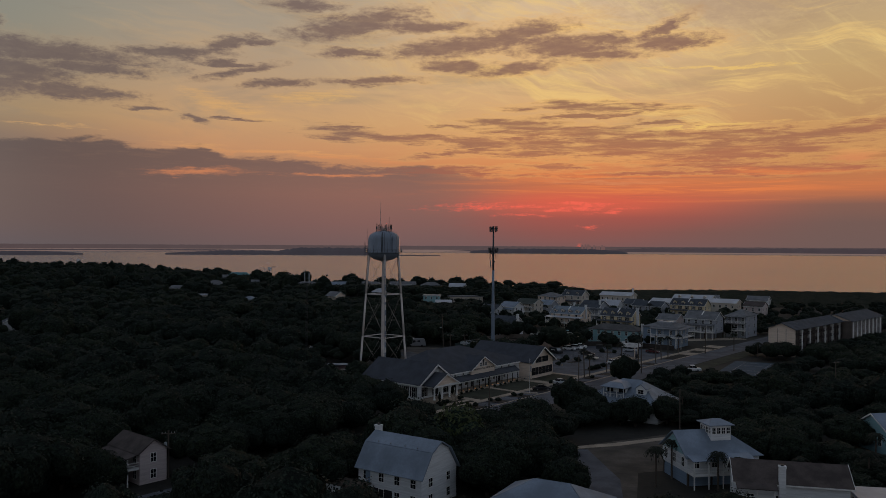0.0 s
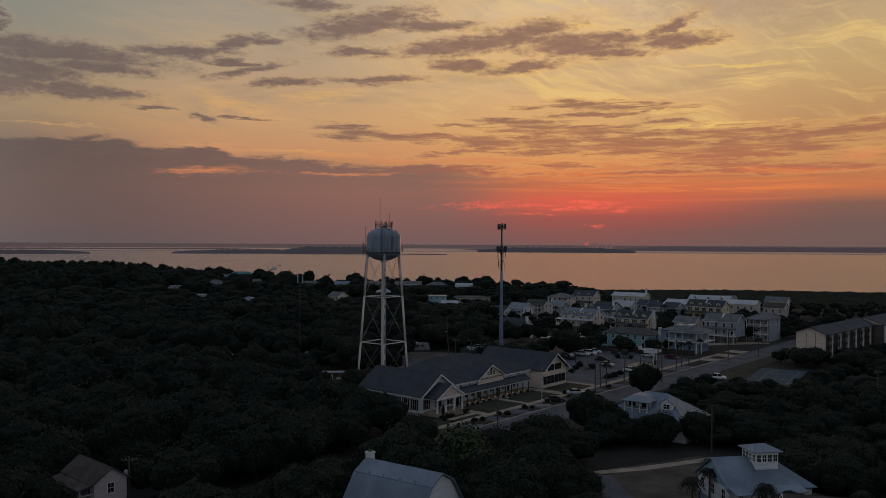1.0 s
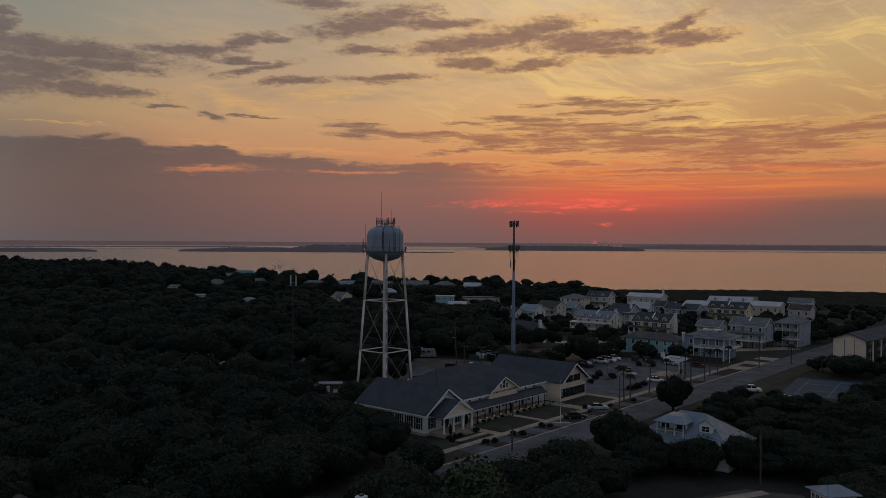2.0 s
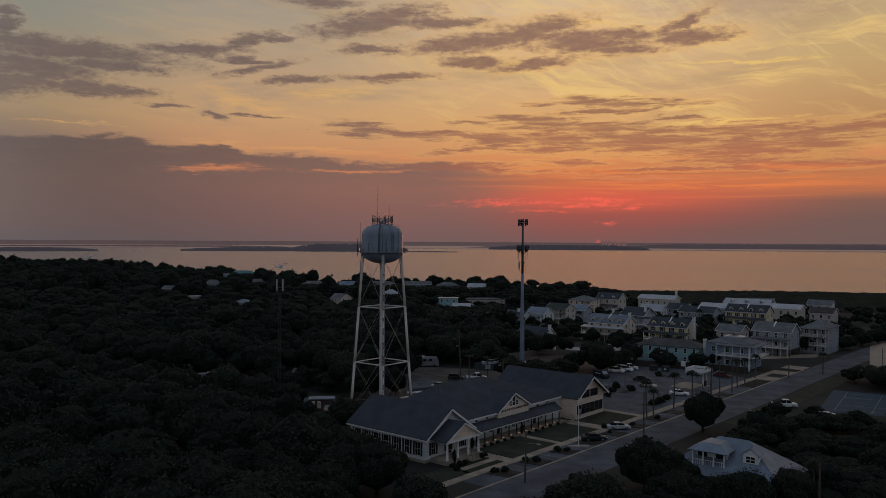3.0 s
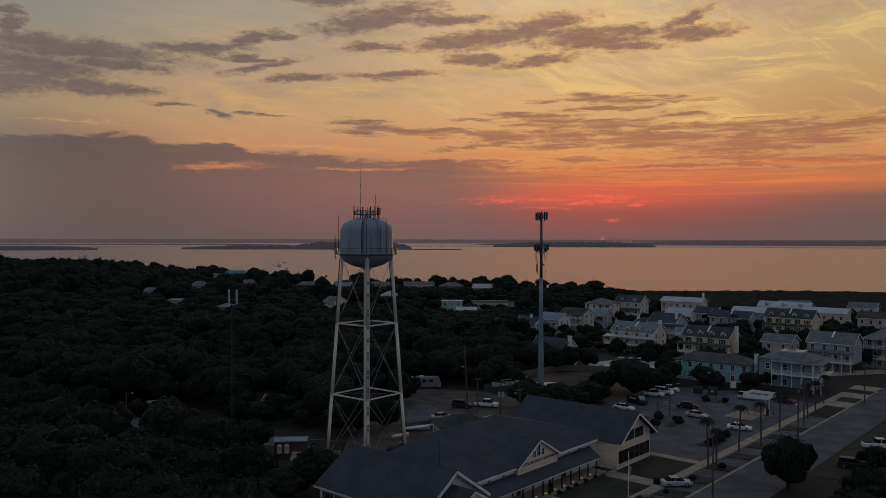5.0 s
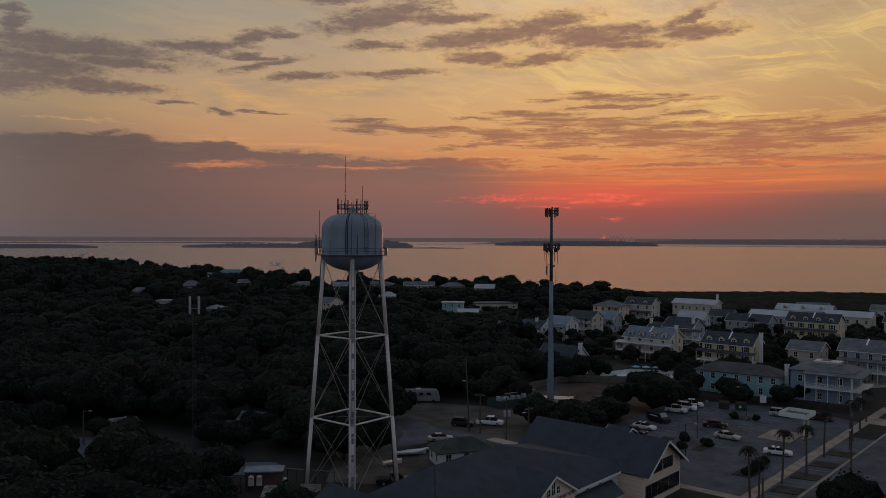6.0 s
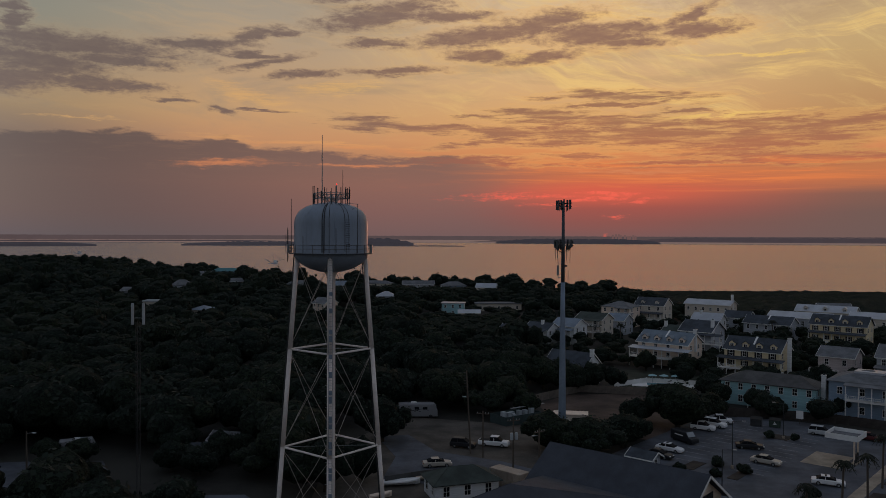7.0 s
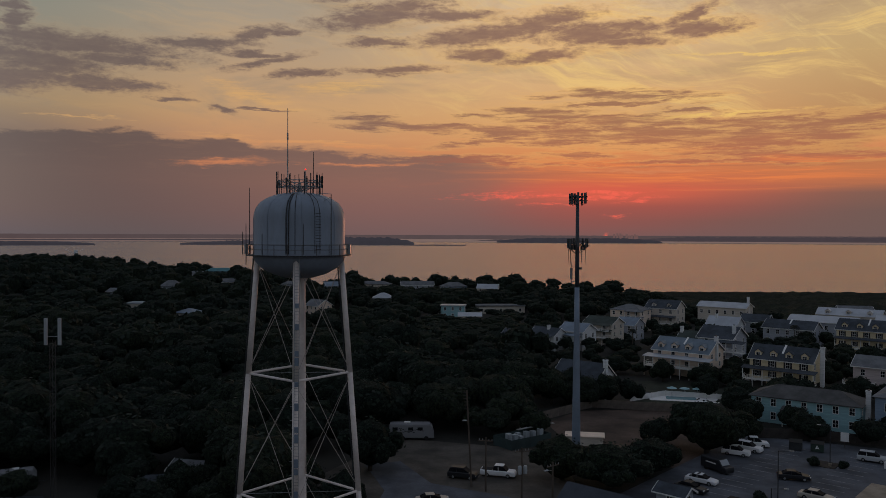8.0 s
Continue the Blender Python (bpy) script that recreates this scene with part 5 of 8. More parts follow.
# near houses under the start of the flight
b = house(-6.6, 120.3, -34.0, 12.2, 9.4, 4.9, 4.6, SIDING, METALROOF, "white gambrel-roofed barn-like house with pale metal roof and chimney", clear=9.0, kind="gambrel", win=4, ends=2,
          chim=[(-6.35, 0.6, 3.0, 10.4)])
deck(b, -10.6, -3.4, -8.4, -4.75, 2.7, under=False, paint=POLE)
part("deck_skirt", box(-10.5, -6.6, -8.3, -4.76, -0.1, 2.46), SIDING, b, "white boarded skirt below the deck")
part("door", box(-4.6, -3.7, -4.77, -4.704, 2.7, 4.7, 0.02), BLUE, b, "blue door onto the deck")
# the wall is closed here; a dark panel paints the bay's shade
part("garage_opening", box(-3.4, 0.6, -4.76, -4.704, -0.05, 2.1, 0.02), SHUTTER, b, "dark panel painted as the shade of a carport bay")
bm = bmesh.new()
for q in (-4.0, -1.6, 1.2, 3.6):
    add_box(bm, q - 0.04, q + 0.04, -2.36, -2.2, 8.32, 8.72)
part("roof_vent", bm, STEEL, b)
house(-52.8, 129.9, -41.0, 9.6, 4.8, 5.4, 1.7, PINK, BROWNSHINGLE, "pinkish two-storey house with brown shingle roof among oaks", clear=9.0, ridge_trim=False, win=3, ends=1, porch=[(-4.6, 4.6, -4.4, -2.4, 2.8, 4.6)])
c = house(44.8, 132.0, 11.0, 13.0, 9.0, 5.0, 3.2, SIDING, METALROOF, "raised white cottage with hipped metal roof and glazed cupola", clear=9.0, kind="halfhip", stilts=2.2, storeys=1, win=4, ends=3,
          porch=[(-6.5, 4.0, -6.7, -4.75, 2.4, 4.7)])
part("gable_panel", plate([(-6.53, 4.3, 5.0), (-6.53, -4.3, 5.0), (-6.53, 0.0, 8.0)], 0.04), TEAL, c, "teal gable panel")
part("lattice_skirt", box(-6.3, 6.3, -4.3, 4.3, -0.1, 2.18), BLUE, c, "pale blue lattice skirt round the pilings")
cup = part("cupola", box(-1.0, 2.6, -2.2, 1.4, 6.7, 9.35), SIDING, c, "white cupola with a band of windows")
for i in range(4):
    window(cup, facing(-0.5 + i * 0.87, -2.204, 7.95), 0.6, 1.0)
    window(cup, facing(-1.004, -1.75 + i * 0.87, 7.95, -90), 0.6, 1.0)
bm = bmesh.new()
add_poly(bm, [(-1.5, -2.7, 9.35), (3.1, -2.7, 9.35), (1.6, -0.4, 10.1), (0.0, -0.4, 10.1)], -0.12)
add_poly(bm, [(3.1, 1.9, 9.35), (-1.5, 1.9, 9.35), (0.0, -0.4, 10.1), (1.6, -0.4, 10.1)], -0.12)
add_poly(bm, [(-1.5, 1.9, 9.35), (-1.5, -2.7, 9.35), (0.0, -0.4, 10.1)], -0.12)
add_poly(bm, [(3.1, -2.7, 9.35), (3.1, 1.9, 9.35), (1.6, -0.4, 10.1)], -0.12)
part("cupola_roof", bm, METALROOF, cup)
h = house(43.2, 183.0, -37.0, 18.0, 13.4, 3.7, 4.5, SIDING, METALROOF, "white cottage with broad hipped pale metal roof and dormers", clear=9.0, kind="hip", storeys=1, win=4, ends=4)
roof_porch(h, -2.2, -5.6, 4.6, 5.2, 2.3, 4.2, METALROOF)
dormer(h, 3.9, -4.0, 5.6, 2.4, 1.4, 2.6, SIDING, METALROOF)
house(51.2, 115.5, -13.0, 15.6, 7.4, 4.9, 2.2, SIDING, BROWNSHINGLE, "white single-storey house with dark brown roof and large chimney", clear=9.0, storeys=1, win=4, ends=2,
      chim=[(-1.5, -4.1, 0.0, 7.5)], porch=[(-7.7, -2.6, -5.8, -3.75, 2.2, 4.3)])
house(14.0, 103.5, -28.0, 14.0, 9.0, 5.2, 2.2, SIDING, METALROOF, "white house with pale metal roof beside the lane", kind="hip", storeys=1)
house(66.0, 111.0, -10.0, 12.0, 8.0, 2.9, 0.4, SIDING, WHITEROOF, "low white house with weathered flat pale roof", kind="flat", storeys=1)
house(88.0, 151.5, 10.0, 11.0, 8.0, 4.8, 2.4, TEAL, METALROOF, "pale teal cottage with pale metal roof among palms", storeys=1, clear=10.0)

# the neighbourhood behind the parking lot
house(26.0, 352.0, -39.5, 12.2, 8.0, 5.2, 3.2, SIDING, DARKSHINGLE, "white gabled house with tall white end chimney", win=3, ends=1, chim=[(6.45, -0.8, 0.0, 9.6)])
house(59.5, 382.5, -39.5, 16.1, 10.5, 7.4, 3.0, CREAM, BLUEROOF, "cream townhouse with blue-grey roof, dormers and white porch roof", stilts=2.6, win=4, dorm=4, divide=True, chim=[(8.18, 0.0, 5.0, 11.7)],
      porch=[(-9.5, 9.5, -8.2, -5.25, 3.0, 5.5, WHITEROOF)])
house(79.0, 362.0, -39.5, 15.3, 9.0, 8.2, 3.0, YELLOW, DARKSHINGLE, "yellow townhouse with dark roof, four dormers and black shutters", stilts=2.7, win=4, ends=2, shutters=True, dorm=4, divide=True,
      chim=[(9.1, -1.0, 2.0, 12.0)], porch=[(-8.8, 8.8, -6.6, -4.5, 3.0, 5.6, DARKSHINGLE)])
house(73.5, 397.0, -39.5, 10.4, 11.0, 9.4, 3.0, GREYS, DARKSHINGLE, "grey three-storey beach house with screened side porches", stilts=2.4, storeys=3, win=2, ends=2, chim=[(4.77, -3.0, 5.0, 13.2)],
      porch=[(1.5, 9.0, -7.5, -5.5, 3.0, 8.4), (1.5, 9.0, -7.5, -5.5, 5.8)])
house(69.5, 325.0, -34.0, 21.0, 9.0, 5.6, 1.9, TEAL, CHARCOAL, "long pale teal two-storey house with grey hipped roof", kind="hip", win=7, ends=2, porch=[(-3.82, 0.48, -6.8, -4.5, 1.2, 3.4)],
           chim=[(11.4, -1.0, 0.0, 8.4)])
bl = house(87.0, 315.0, -37.0, 13.5, 12.5, 8.0, 2.0, BLUE, GREYSHINGLE, "blue three-level house with hipped roof, roof deck and white double porches", kind="hip", win=3, ends=3,
           porch=[(-3.0, 7.5, -8.4, -6.25, 4.3, 7.4), (7.5, 9.6, -8.4, 5.0, 4.3, 7.4)])
part("roof_deck", box(-2.5, 3.5, -2.2, 2.2, 9.4, 9.9), WHITEROOF, bl, "pale flat roof deck")
house(102.0, 362.0, -39.5, 9.1, 9.0, 6.6, 2.2, PINK, GREYSHINGLE, "pinkish-grey gabled beach house with white porch", win=2, ends=2, stilts=0.0, porch=[(-6.50, 0.87, -6.6, -4.5, 2.0)])
house(112.0, 345.0, -39.5, 13.1, 10.0, 8.6, 2.8, GREYS, GREYSHINGLE, "grey duplex with outside stairs and balconies", win=4, ends=2, stilts=2.5, divide=True, porch=[(-6.55, 6.55, -7.2, -5.0, 3.0, 5.9)])
house(131.0, 352.0, -39.5, 8.7, 14.0, 9.4, 2.4, GREYS, GREYSHINGLE, "grey three-storey house with stacked balconies", kind="hip", win=3, storeys=3, porch=[(-4.35, 4.35, -9.0, -7.0, 3.2, 6.0), (-4.35, 4.35, -9.0, -7.0, 6.2, 9.0)])
house(129.0, 421.0, -39.5, 18.3, 9.5, 9.0, 3.0, YELLOW, DARKSHINGLE, "yellow townhouse row with dark dormered roof", win=5, shutters=True, dorm=4, divide=True, stilts=2.6, porch=[(-9.15, 9.15, -7.0, -4.75, 3.0, 6.0, DARKSHINGLE)])
house(148.0, 476.0, -36.0, 22.6, 10.0, 8.6, 2.2, BEIGE, WHITEROOF, "pale condominium block with white metal roof", win=7, ends=2, dorm=3)
house(130.0, 458.0, -36.0, 22.6, 11.0, 7.8, 1.8, GREYS, WHITEROOF, "grey apartment house with white roof", win=6, ends=2)
house(158.0, 455.0, -36.0, 17.4, 11.0, 8.0, 1.8, BEIGE, WHITEROOF, "beige apartment house with white roof", win=5, ends=2)
house(115.0, 450.0, -39.5, 17.4, 10.0, 6.2, 2.6, GREYS, DARKSHINGLE, "pale grey duplex with dark gabled roof", win=5, ends=2, divide=True)
house(70.5, 412.0, -39.5, 10.4, 9.0, 6.4, 2.6, GREYS, GREENSHINGLE, "grey house with dark green gabled roof and chimney", win=3, chim=[(-5.0, -1.0, 5.0, 10.4)])
house(110.0, 512.0, -36.0, 20.9, 10.0, 8.4, 1.8, BEIGE, WHITEROOF, "tan waterfront house with pale roof and end chimney", win=6, ends=2, chim=[(10.01, 0.0, 5.0, 13.0)])
house(97.0, 470.0, -36.0, 11.4, 9.0, 5.2, 2.8, SIDING, WHITEROOF, "white cottage with pale steep gables", win=3, ends=2, chim=[(-3.0, -1.0, 4.0, 9.0)])
house(114.0, 484.0, -36.0, 10.4, 9.0, 5.0, 2.6, GREYS, DARKSHINGLE, "small grey house with dark gable near the bay", win=3)
house(64.0, 489.0, -36.0, 13.1, 11.0, 9.0, 2.0, CREAM, GREYSHINGLE, "cream beach house with double white porches", kind="hip", win=4, storeys=3, porch=[(0.87, 8.30, -8.0, -5.5, 3.2, 6.0), (0.87, 8.30, -8.0, -5.5, 6.2, 8.6)])
house(79.5, 494.0, -36.0, 13.1, 10.0, 9.4, 3.0, BEIGE, DARKSHINGLE, "beige gabled beach house with balconies", win=3, storeys=3, dorm=2, porch=[(-6.55, 6.55, -7.6, -5.0, 3.2, 5.8)])
house(14.5, 440.0, -39.5, 9.6, 7.0, 4.0, 1.9, GREYS, DARKSHINGLE, "low grey cottage with white rake boards", win=2)
house(24.5, 432.0, -39.5, 10.0, 8.0, 5.4, 2.2, SIDING, DARKSHINGLE, "white cottage with raised front porches", win=3, chim=[(1.0, -1.0, 4.0, 8.6)], porch=[(-5.0, 5.0, -6.2, -4.0, 2.8, 5.0)])
house(35.0, 434.0, -39.5, 9.4, 9.0, 6.6, 2.4, SIDING, METALROOF, "white beach house with stacked porches", win=2, storeys=2, porch=[(-3.91, 4.6, -6.6, -4.5, 3.0, 5.2, METALROOF)])
house(46.5, 449.0, -39.5, 11.4, 9.0, 7.6, 2.2, BEIGE, GREENSHINGLE, "beige beach house with stacked porches", win=2, storeys=3, porch=[(-2.0, 5.7, -6.8, -4.5, 2.8, 5.0, GREENSHINGLE), (-2.0, 5.7, -6.8, -4.5, 5.2, 7.2, GREENSHINGLE)])
house(58.5, 462.0, -39.5, 7.8, 8.0, 5.8, 2.4, GREYS, METALROOF, "grey cottage with metal roof", win=2)
house(-11.0, 534.0, -4.0, 11.0, 7.0, 6.0, 0.4, TEAL, WHITEROOF, "pale boxy two-storey house with flat roof", kind="flat", win=3)
house(-19.0, 538.0, -4.0, 7.0, 7.0, 3.8, 0.3, SIDING, WHITEROOF, "low white annex with flat roof", kind="flat", win=2, storeys=1)
house(12.0, 560.0, 6.0, 24.0, 9.0, 3.8, 0.5, BEIGE, GREYSHINGLE, "long low beige building with flat roof", kind="flat", win=5, storeys=1)
house(-3.0, 522.0, 0.0, 10.0, 8.0, 2.6, 1.2, BEIGE, WHITEROOF, "low beige shed with pale roof", win=1, storeys=1)
house(170.0, 520.0, -10.0, 14.0, 9.0, 6.0, 2.2, GREYS, GREYSHINGLE, "low grey waterfront house", win=3)
house(196.0, 500.0, -36.0, 12.2, 9.0, 6.4, 2.4, SIDING, GREYSHINGLE, "white waterfront house with grey roof", win=3)
house(171.0, 440.0, -39.5, 10.4, 9.0, 7.0, 2.4, PINK, BROWNSHINGLE, "pinkish gabled house near the bay", win=3)


# apartment block with outside galleries
def apartment_block():
    t = thing("apartment_block", pose(138.9, 304.6, 0, 0, 0, 46.0), "beige apartment block with open galleries and dark shingle roof", "apartment block")
    L, D, H = 50.0, 9.6, 10.0
    FOOT.extend([(127, 292, 10), (136, 300, 11), (146, 310, 11), (156, 319, 11), (166, 329, 12), (174, 337, 12), (184, 348, 12)])
    # brown wall colour with the shade of the open galleries put into it
    stucco = material("shaded_stucco", (0.15, 0.125, 0.11, 1), 0.85, spread=0.12)
    wl = part("wall", box(-L / 2, L / 2, -D / 2 + 1.8, D / 2, -0.1, H), stucco, t)
    bm = bmesh.new()
    roof_plates(bm, "gable", L, D, H, 2.0, 0.8)
    part("roof", bm, DARKSHINGLE, t)
    bm = bmesh.new()
    end_fill(bm, "gable", L, D, H, 2.0)
    part("gable", bm, CREAM, t)
    end = part("end_wall", box(-L / 2 - 0.02, -L / 2 + 0.4, -D / 2, D / 2, -0.1, H), CREAM, t, "cream end wall")
    for y in (-1.6, 1.4):
        part("joint_strip", box(-L / 2 - 0.06, -L / 2 - 0.02, y - 0.07, y + 0.07, 0.2, H - 0.1), BROWNSHINGLE, end)
    for z in (2.5, 5.0, 7.5):
        deck(t, -L / 2 + 0.5, L / 2, -D / 2, -D / 2 + 1.8, z, paint=BROWNSHINGLE)
    for i in range(6):
        x = -L / 2 + 6.5 + i * 8.0
        part("pier", box(x - 0.3, x + 0.3, -D / 2 - 0.25, -D / 2 + 0.6, -0.1, H - 0.1), TRIM, t)
        for z in (0.6, 3.1, 5.6, 8.0):
            window(wl, facing(x - 4.4, -D / 2 + 1.796, z), 1.5, 1.4)
            window(wl, facing(x - 1.8, -D / 2 + 1.796, z), 1.0, 1.4)
    # wing that steps forward at the far end
    wing = part("wing", box(L / 2 + 0.01, L / 2 + 40, -D / 2 - 3.5, D / 2, -0.1, H), stucco, t)
    bm = bmesh.new()
    roof_plates(bm, "gable", 40.0, D + 3.5, H, 2.4, 0.7)
    bmesh.ops.translate(bm, verts=bm.verts, vec=(L / 2 + 20.0, -1.75, 0.0))
    part("wing_roof", bm, DARKSHINGLE, t)
    bm = bmesh.new()
    end_fill(bm, "gable", 40.0, D + 3.5, H, 2.4)
    bmesh.ops.translate(bm, verts=bm.verts, vec=(L / 2 + 20.0, -1.75, 0.0))
    part("wing_gable", bm, CREAM, t)
    for i in range(8):
        x = L / 2 + 1.6 + i * 5.0
        part("pier", box(x - 0.45, x + 0.45, -D / 2 - 3.8, -D / 2 - 3.4, -0.1, H - 0.1), TRIM, t)
        for z in (0.6, 3.1, 5.6, 8.0):
            window(wing, facing(x + 2.2, -D / 2 - 3.504, z), 1.4, 1.5)
    return t


apartment_block()

# houses among the woods on the bay side: x, y, length, turn, wall height, roof height, wall, roof, shape, cleared ground in front
for x, y, L, turn, wh, rh, wall, roof, kind, clear in (
        (-190, 646, 13, 8, 7.4, 3.2, GREYS, GREYSHINGLE, "hip", 22), (-125, 497, 9, -14, 5.6, 1.6, BEIGE, METALROOF, "hip", 18), (-174, 558, 7, 6, 4.0, 0.6, BEIGE, WHITEROOF, "flat", 20),
        (-210, 616, 10, -8, 5.8, 1.8, GREYS, GREYSHINGLE, "gable", 18), (-222, 842, 24, 3, 7.6, 2.6, BLUE, TEALROOF, "hip", 14), (-228, 800, 10, 20, 6.4, 2.8, SIDING, GREYSHINGLE, "gable", 14),
        (-77, 541, 9, -38, 5.2, 2.6, CREAM, GREYSHINGLE, "gable", 22), (-190, 338, 9, -60, 4.4, 2.6, SIDING, DARKSHINGLE, "gable", 24), (-175, 720, 13, 12, 5.6, 2.2, BEIGE, GREYSHINGLE, "gable", 14),
        (-125, 702, 18, 4, 5.4, 2.0, GREYS, GREYSHINGLE, "hip", 16), (-95, 690, 14, 24, 5.4, 2.4, BLUE, METALROOF, "gable", 16), (-70, 705, 22, -10, 5.6, 1.8, BEIGE, GREYSHINGLE, "hip", 16),
        (-40, 700, 22, 7, 5.4, 2.4, GREYS, GREYSHINGLE, "gable", 16), (-15, 690, 16, 24, 5.4, 2.4, BLUE, GREYSHINGLE, "hip", 16), (8, 672, 13, -10, 5.4, 2.4, BEIGE, WHITEROOF, "gable", 16), (-52, 600, 11, 7, 4.6, 2.4, GREYS, WHITEROOF, "hip", 16)):
    house(x, y, turn, L, 9.0, wh, rh, wall, roof, "bayside house half hidden by trees", kind=kind, win=3, ends=2, storeys=2 if wh > 5 else 1, clear=clear)
    FRONT.append((x, y, L * 0.5, wh + 1.2))


# ------------------------------------------------------------ street, walks, lots; all lie in thin layers on the ground
def slab(name, label, pts, z, mat, category="pavement", kind="structure", thick=0.3):
    """A flat paved piece with its top at z, through (u, v) corners."""
    bm = prism([(uv(u, v).x, uv(u, v).y) for u, v in pts], z - thick, z)
    return tagged(part(name, bm, mat), label, category, kind=kind)


def wslab(name, label, pts, z, mat, category="pavement", kind="structure", thick=0.3):
    return tagged(part(name, prism(pts, z - thick, z), mat), label, category, kind=kind)


slab("road", "worn grey asphalt street", [(-420, 15.0), (330, 15.0), (330, 24.5), (-420, 24.5)], 0.03, ASPHALT, "road")
slab("road", "asphalt parking bays along the street", [(-2, 9.9), (118, 9.9), (118, 14.7), (-2, 14.7)], 0.035, ASPHALT, "road")
slab("kerb", "pale concrete kerb strip", [(-30, 14.7), (160, 14.7), (160, 15.15), (-30, 15.15)], 0.12, CONCRETE, "kerb")
slab("pavement", "buff concrete sidewalk", [(-12, 8.0), (150, 8.0), (150, 9.9), (-12, 9.9)], 0.10, CONCRETE)
for a, b, c, d in ((29.6, 31.2, -1.4, 8.0), (46.2, 49.6, -0.4, 8.0), (12.4, 14.8, -1.2, 8.0), (63.4, 65.4, -3.0, 8.0), (3.0, 12.4, 4.8, 6.2)):
    slab("pavement", "buff concrete walk between lawns", [(a, c), (b, c), (b, d), (a, d)], 0.085, CONCRETE)
for a, b, c, d in ((15.2, 29.3, -0.9, 7.8), (31.4, 46.0, -0.9, 7.8), (49.8, 63.2, -0.5, 7.8), (2.0, 12.2, 6.4, 7.8), (-9, 2.8, 2.6, 7.8)):
    slab("lawn", "dark short lawn", [(a, c), (b, c), (b, d), (a, d)], 0.07, GRASS, "lawn")
slab("parking_lot", "grey asphalt parking lot", [(65.4, -31), (131, -31), (138, -8), (133, 8.0), (65.4, 8.0)], 0.05, ASPHALT, "parking lot")
slab("pavement", "buff concrete fuelling pad", [(104.6, -3.8), (114.0, -3.8), (114.0, 2.6), (104.6, 2.6)], 0.075, CONCRETE)
for u0, u1, v0, v1 in ((87.0, 92.5, -18.0, -15.6), (86.5, 91.5, -9.6, -7.8), (76, 83.5, 2.4, 5.6), (118, 122, -14.5, -10.5)):
    slab("planting_bed", "mulched planting island", [(u0, v0), (u1, v0), (u1, v1), (u0, v1)], 0.13, MULCH, "planting bed")
for i in range(11):
    u = 4 + i * 9.6
    slab("planting_bed", "mulched bed between parking bays", [(u, 10.4), (u + 4.0, 10.4), (u + 4.8, 14.3), (u + 0.8, 14.3)], 0.13, MULCH, "planting bed")
for i in range(14):
    u = 92 + i * 2.75
    slab("bay_line", "white painted bay line", [(u, -10.5), (u + 0.14, -10.5), (u + 0.14, -5.6), (u, -5.6)], 0.066, LINE, "road marking", thick=0.015)
    slab("bay_line", "white painted bay line", [(u, -22.5), (u + 0.14, -22.5), (u + 0.14, -17.6), (u, -17.6)], 0.066, LINE, "road marking", thick=0.015)
    if i < 9:
        uu = 8.6 + i * 9.6
        slab("bay_line", "white painted bay line", [(uu + 2.6, 10.1), (uu + 2.74, 10.1), (uu + 3.4, 14.5), (uu + 3.26, 14.5)], 0.05, LINE, "road marking", thick=0.01)
slab("planting_bed", "pale grass verge across the street", [(70, 25.2), (330, 25.2), (330, 31), (70, 31)], 0.06, GRASS, "lawn")
for u in (133, 147, 160):
    slab("pavement", "concrete drive crossing the verge", [(u, 8.0), (u + 7, 8.0), (u + 7, 14.7), (u, 14.7)], 0.09, CONCRETE)
# service yard behind the building and the dirt lot round the mast
wslab("service_yard", "grey and sandy service yard", [(-25, 243), (-4, 241), (10, 252), (16, 264), (14, 300), (-16, 308), (-27, 282)], 0.04, SAND, "yard")
wslab("service_yard", "asphalt yard drive", [(-16, 262), (8, 258), (13, 266), (4, 274), (-8, 280), (-14, 292), (-20, 290), (-15, 276)], 0.07, ASPHALT, "yard")
wslab("dirt_lot", "bare reddish dirt lot", [(18, 297), (34, 290), (52, 312), (48, 338), (22, 334), (14, 322)], 0.04, material("red_dirt", (0.085, 0.058, 0.045, 1), 0.95, spread=0.25, scale=0.3), "yard")
wslab("dirt_lane", "sandy lane and bare yard", [(20, 116), (29, 118), (33, 134), (50, 140), (54, 160), (46, 163), (28, 154), (22, 136)], 0.03, SAND, "yard")
wslab("pavement", "pale path across the yard", [(25, 150.5), (34, 153.2), (49, 160.5), (48.4, 162.4), (33, 155.2), (24.6, 152.3)], 0.06, CONCRETE)
wslab("road", "narrow asphalt lane", [(19, 112), (26, 112), (29, 130), (27, 150), (22, 150), (24, 131)], 0.05, ASPHALT, "road")
wslab("tennis_court", "blue tennis court with white lines", [(84, 246), (104, 236), (121, 262), (100, 273)], 0.05, material("court_blue", (0.035, 0.062, 0.09, 1), 0.85, spread=0.1), "tennis court")
for f in (0.15, 0.5, 0.85):
    a, b = Vector((84, 246)).lerp(Vector((104, 236)), f), Vector((100, 273)).lerp(Vector((121, 262)), f)
    d = (b - a).normalized() * 2
    q = Vector((d.y, -d.x)).normalized() * 0.07
    wslab("court_line", "white court line", [tuple(a + d - q), tuple(a + d + q), tuple(b - d + q), tuple(b - d - q)], 0.064, LINE, "court line", thick=0.012)
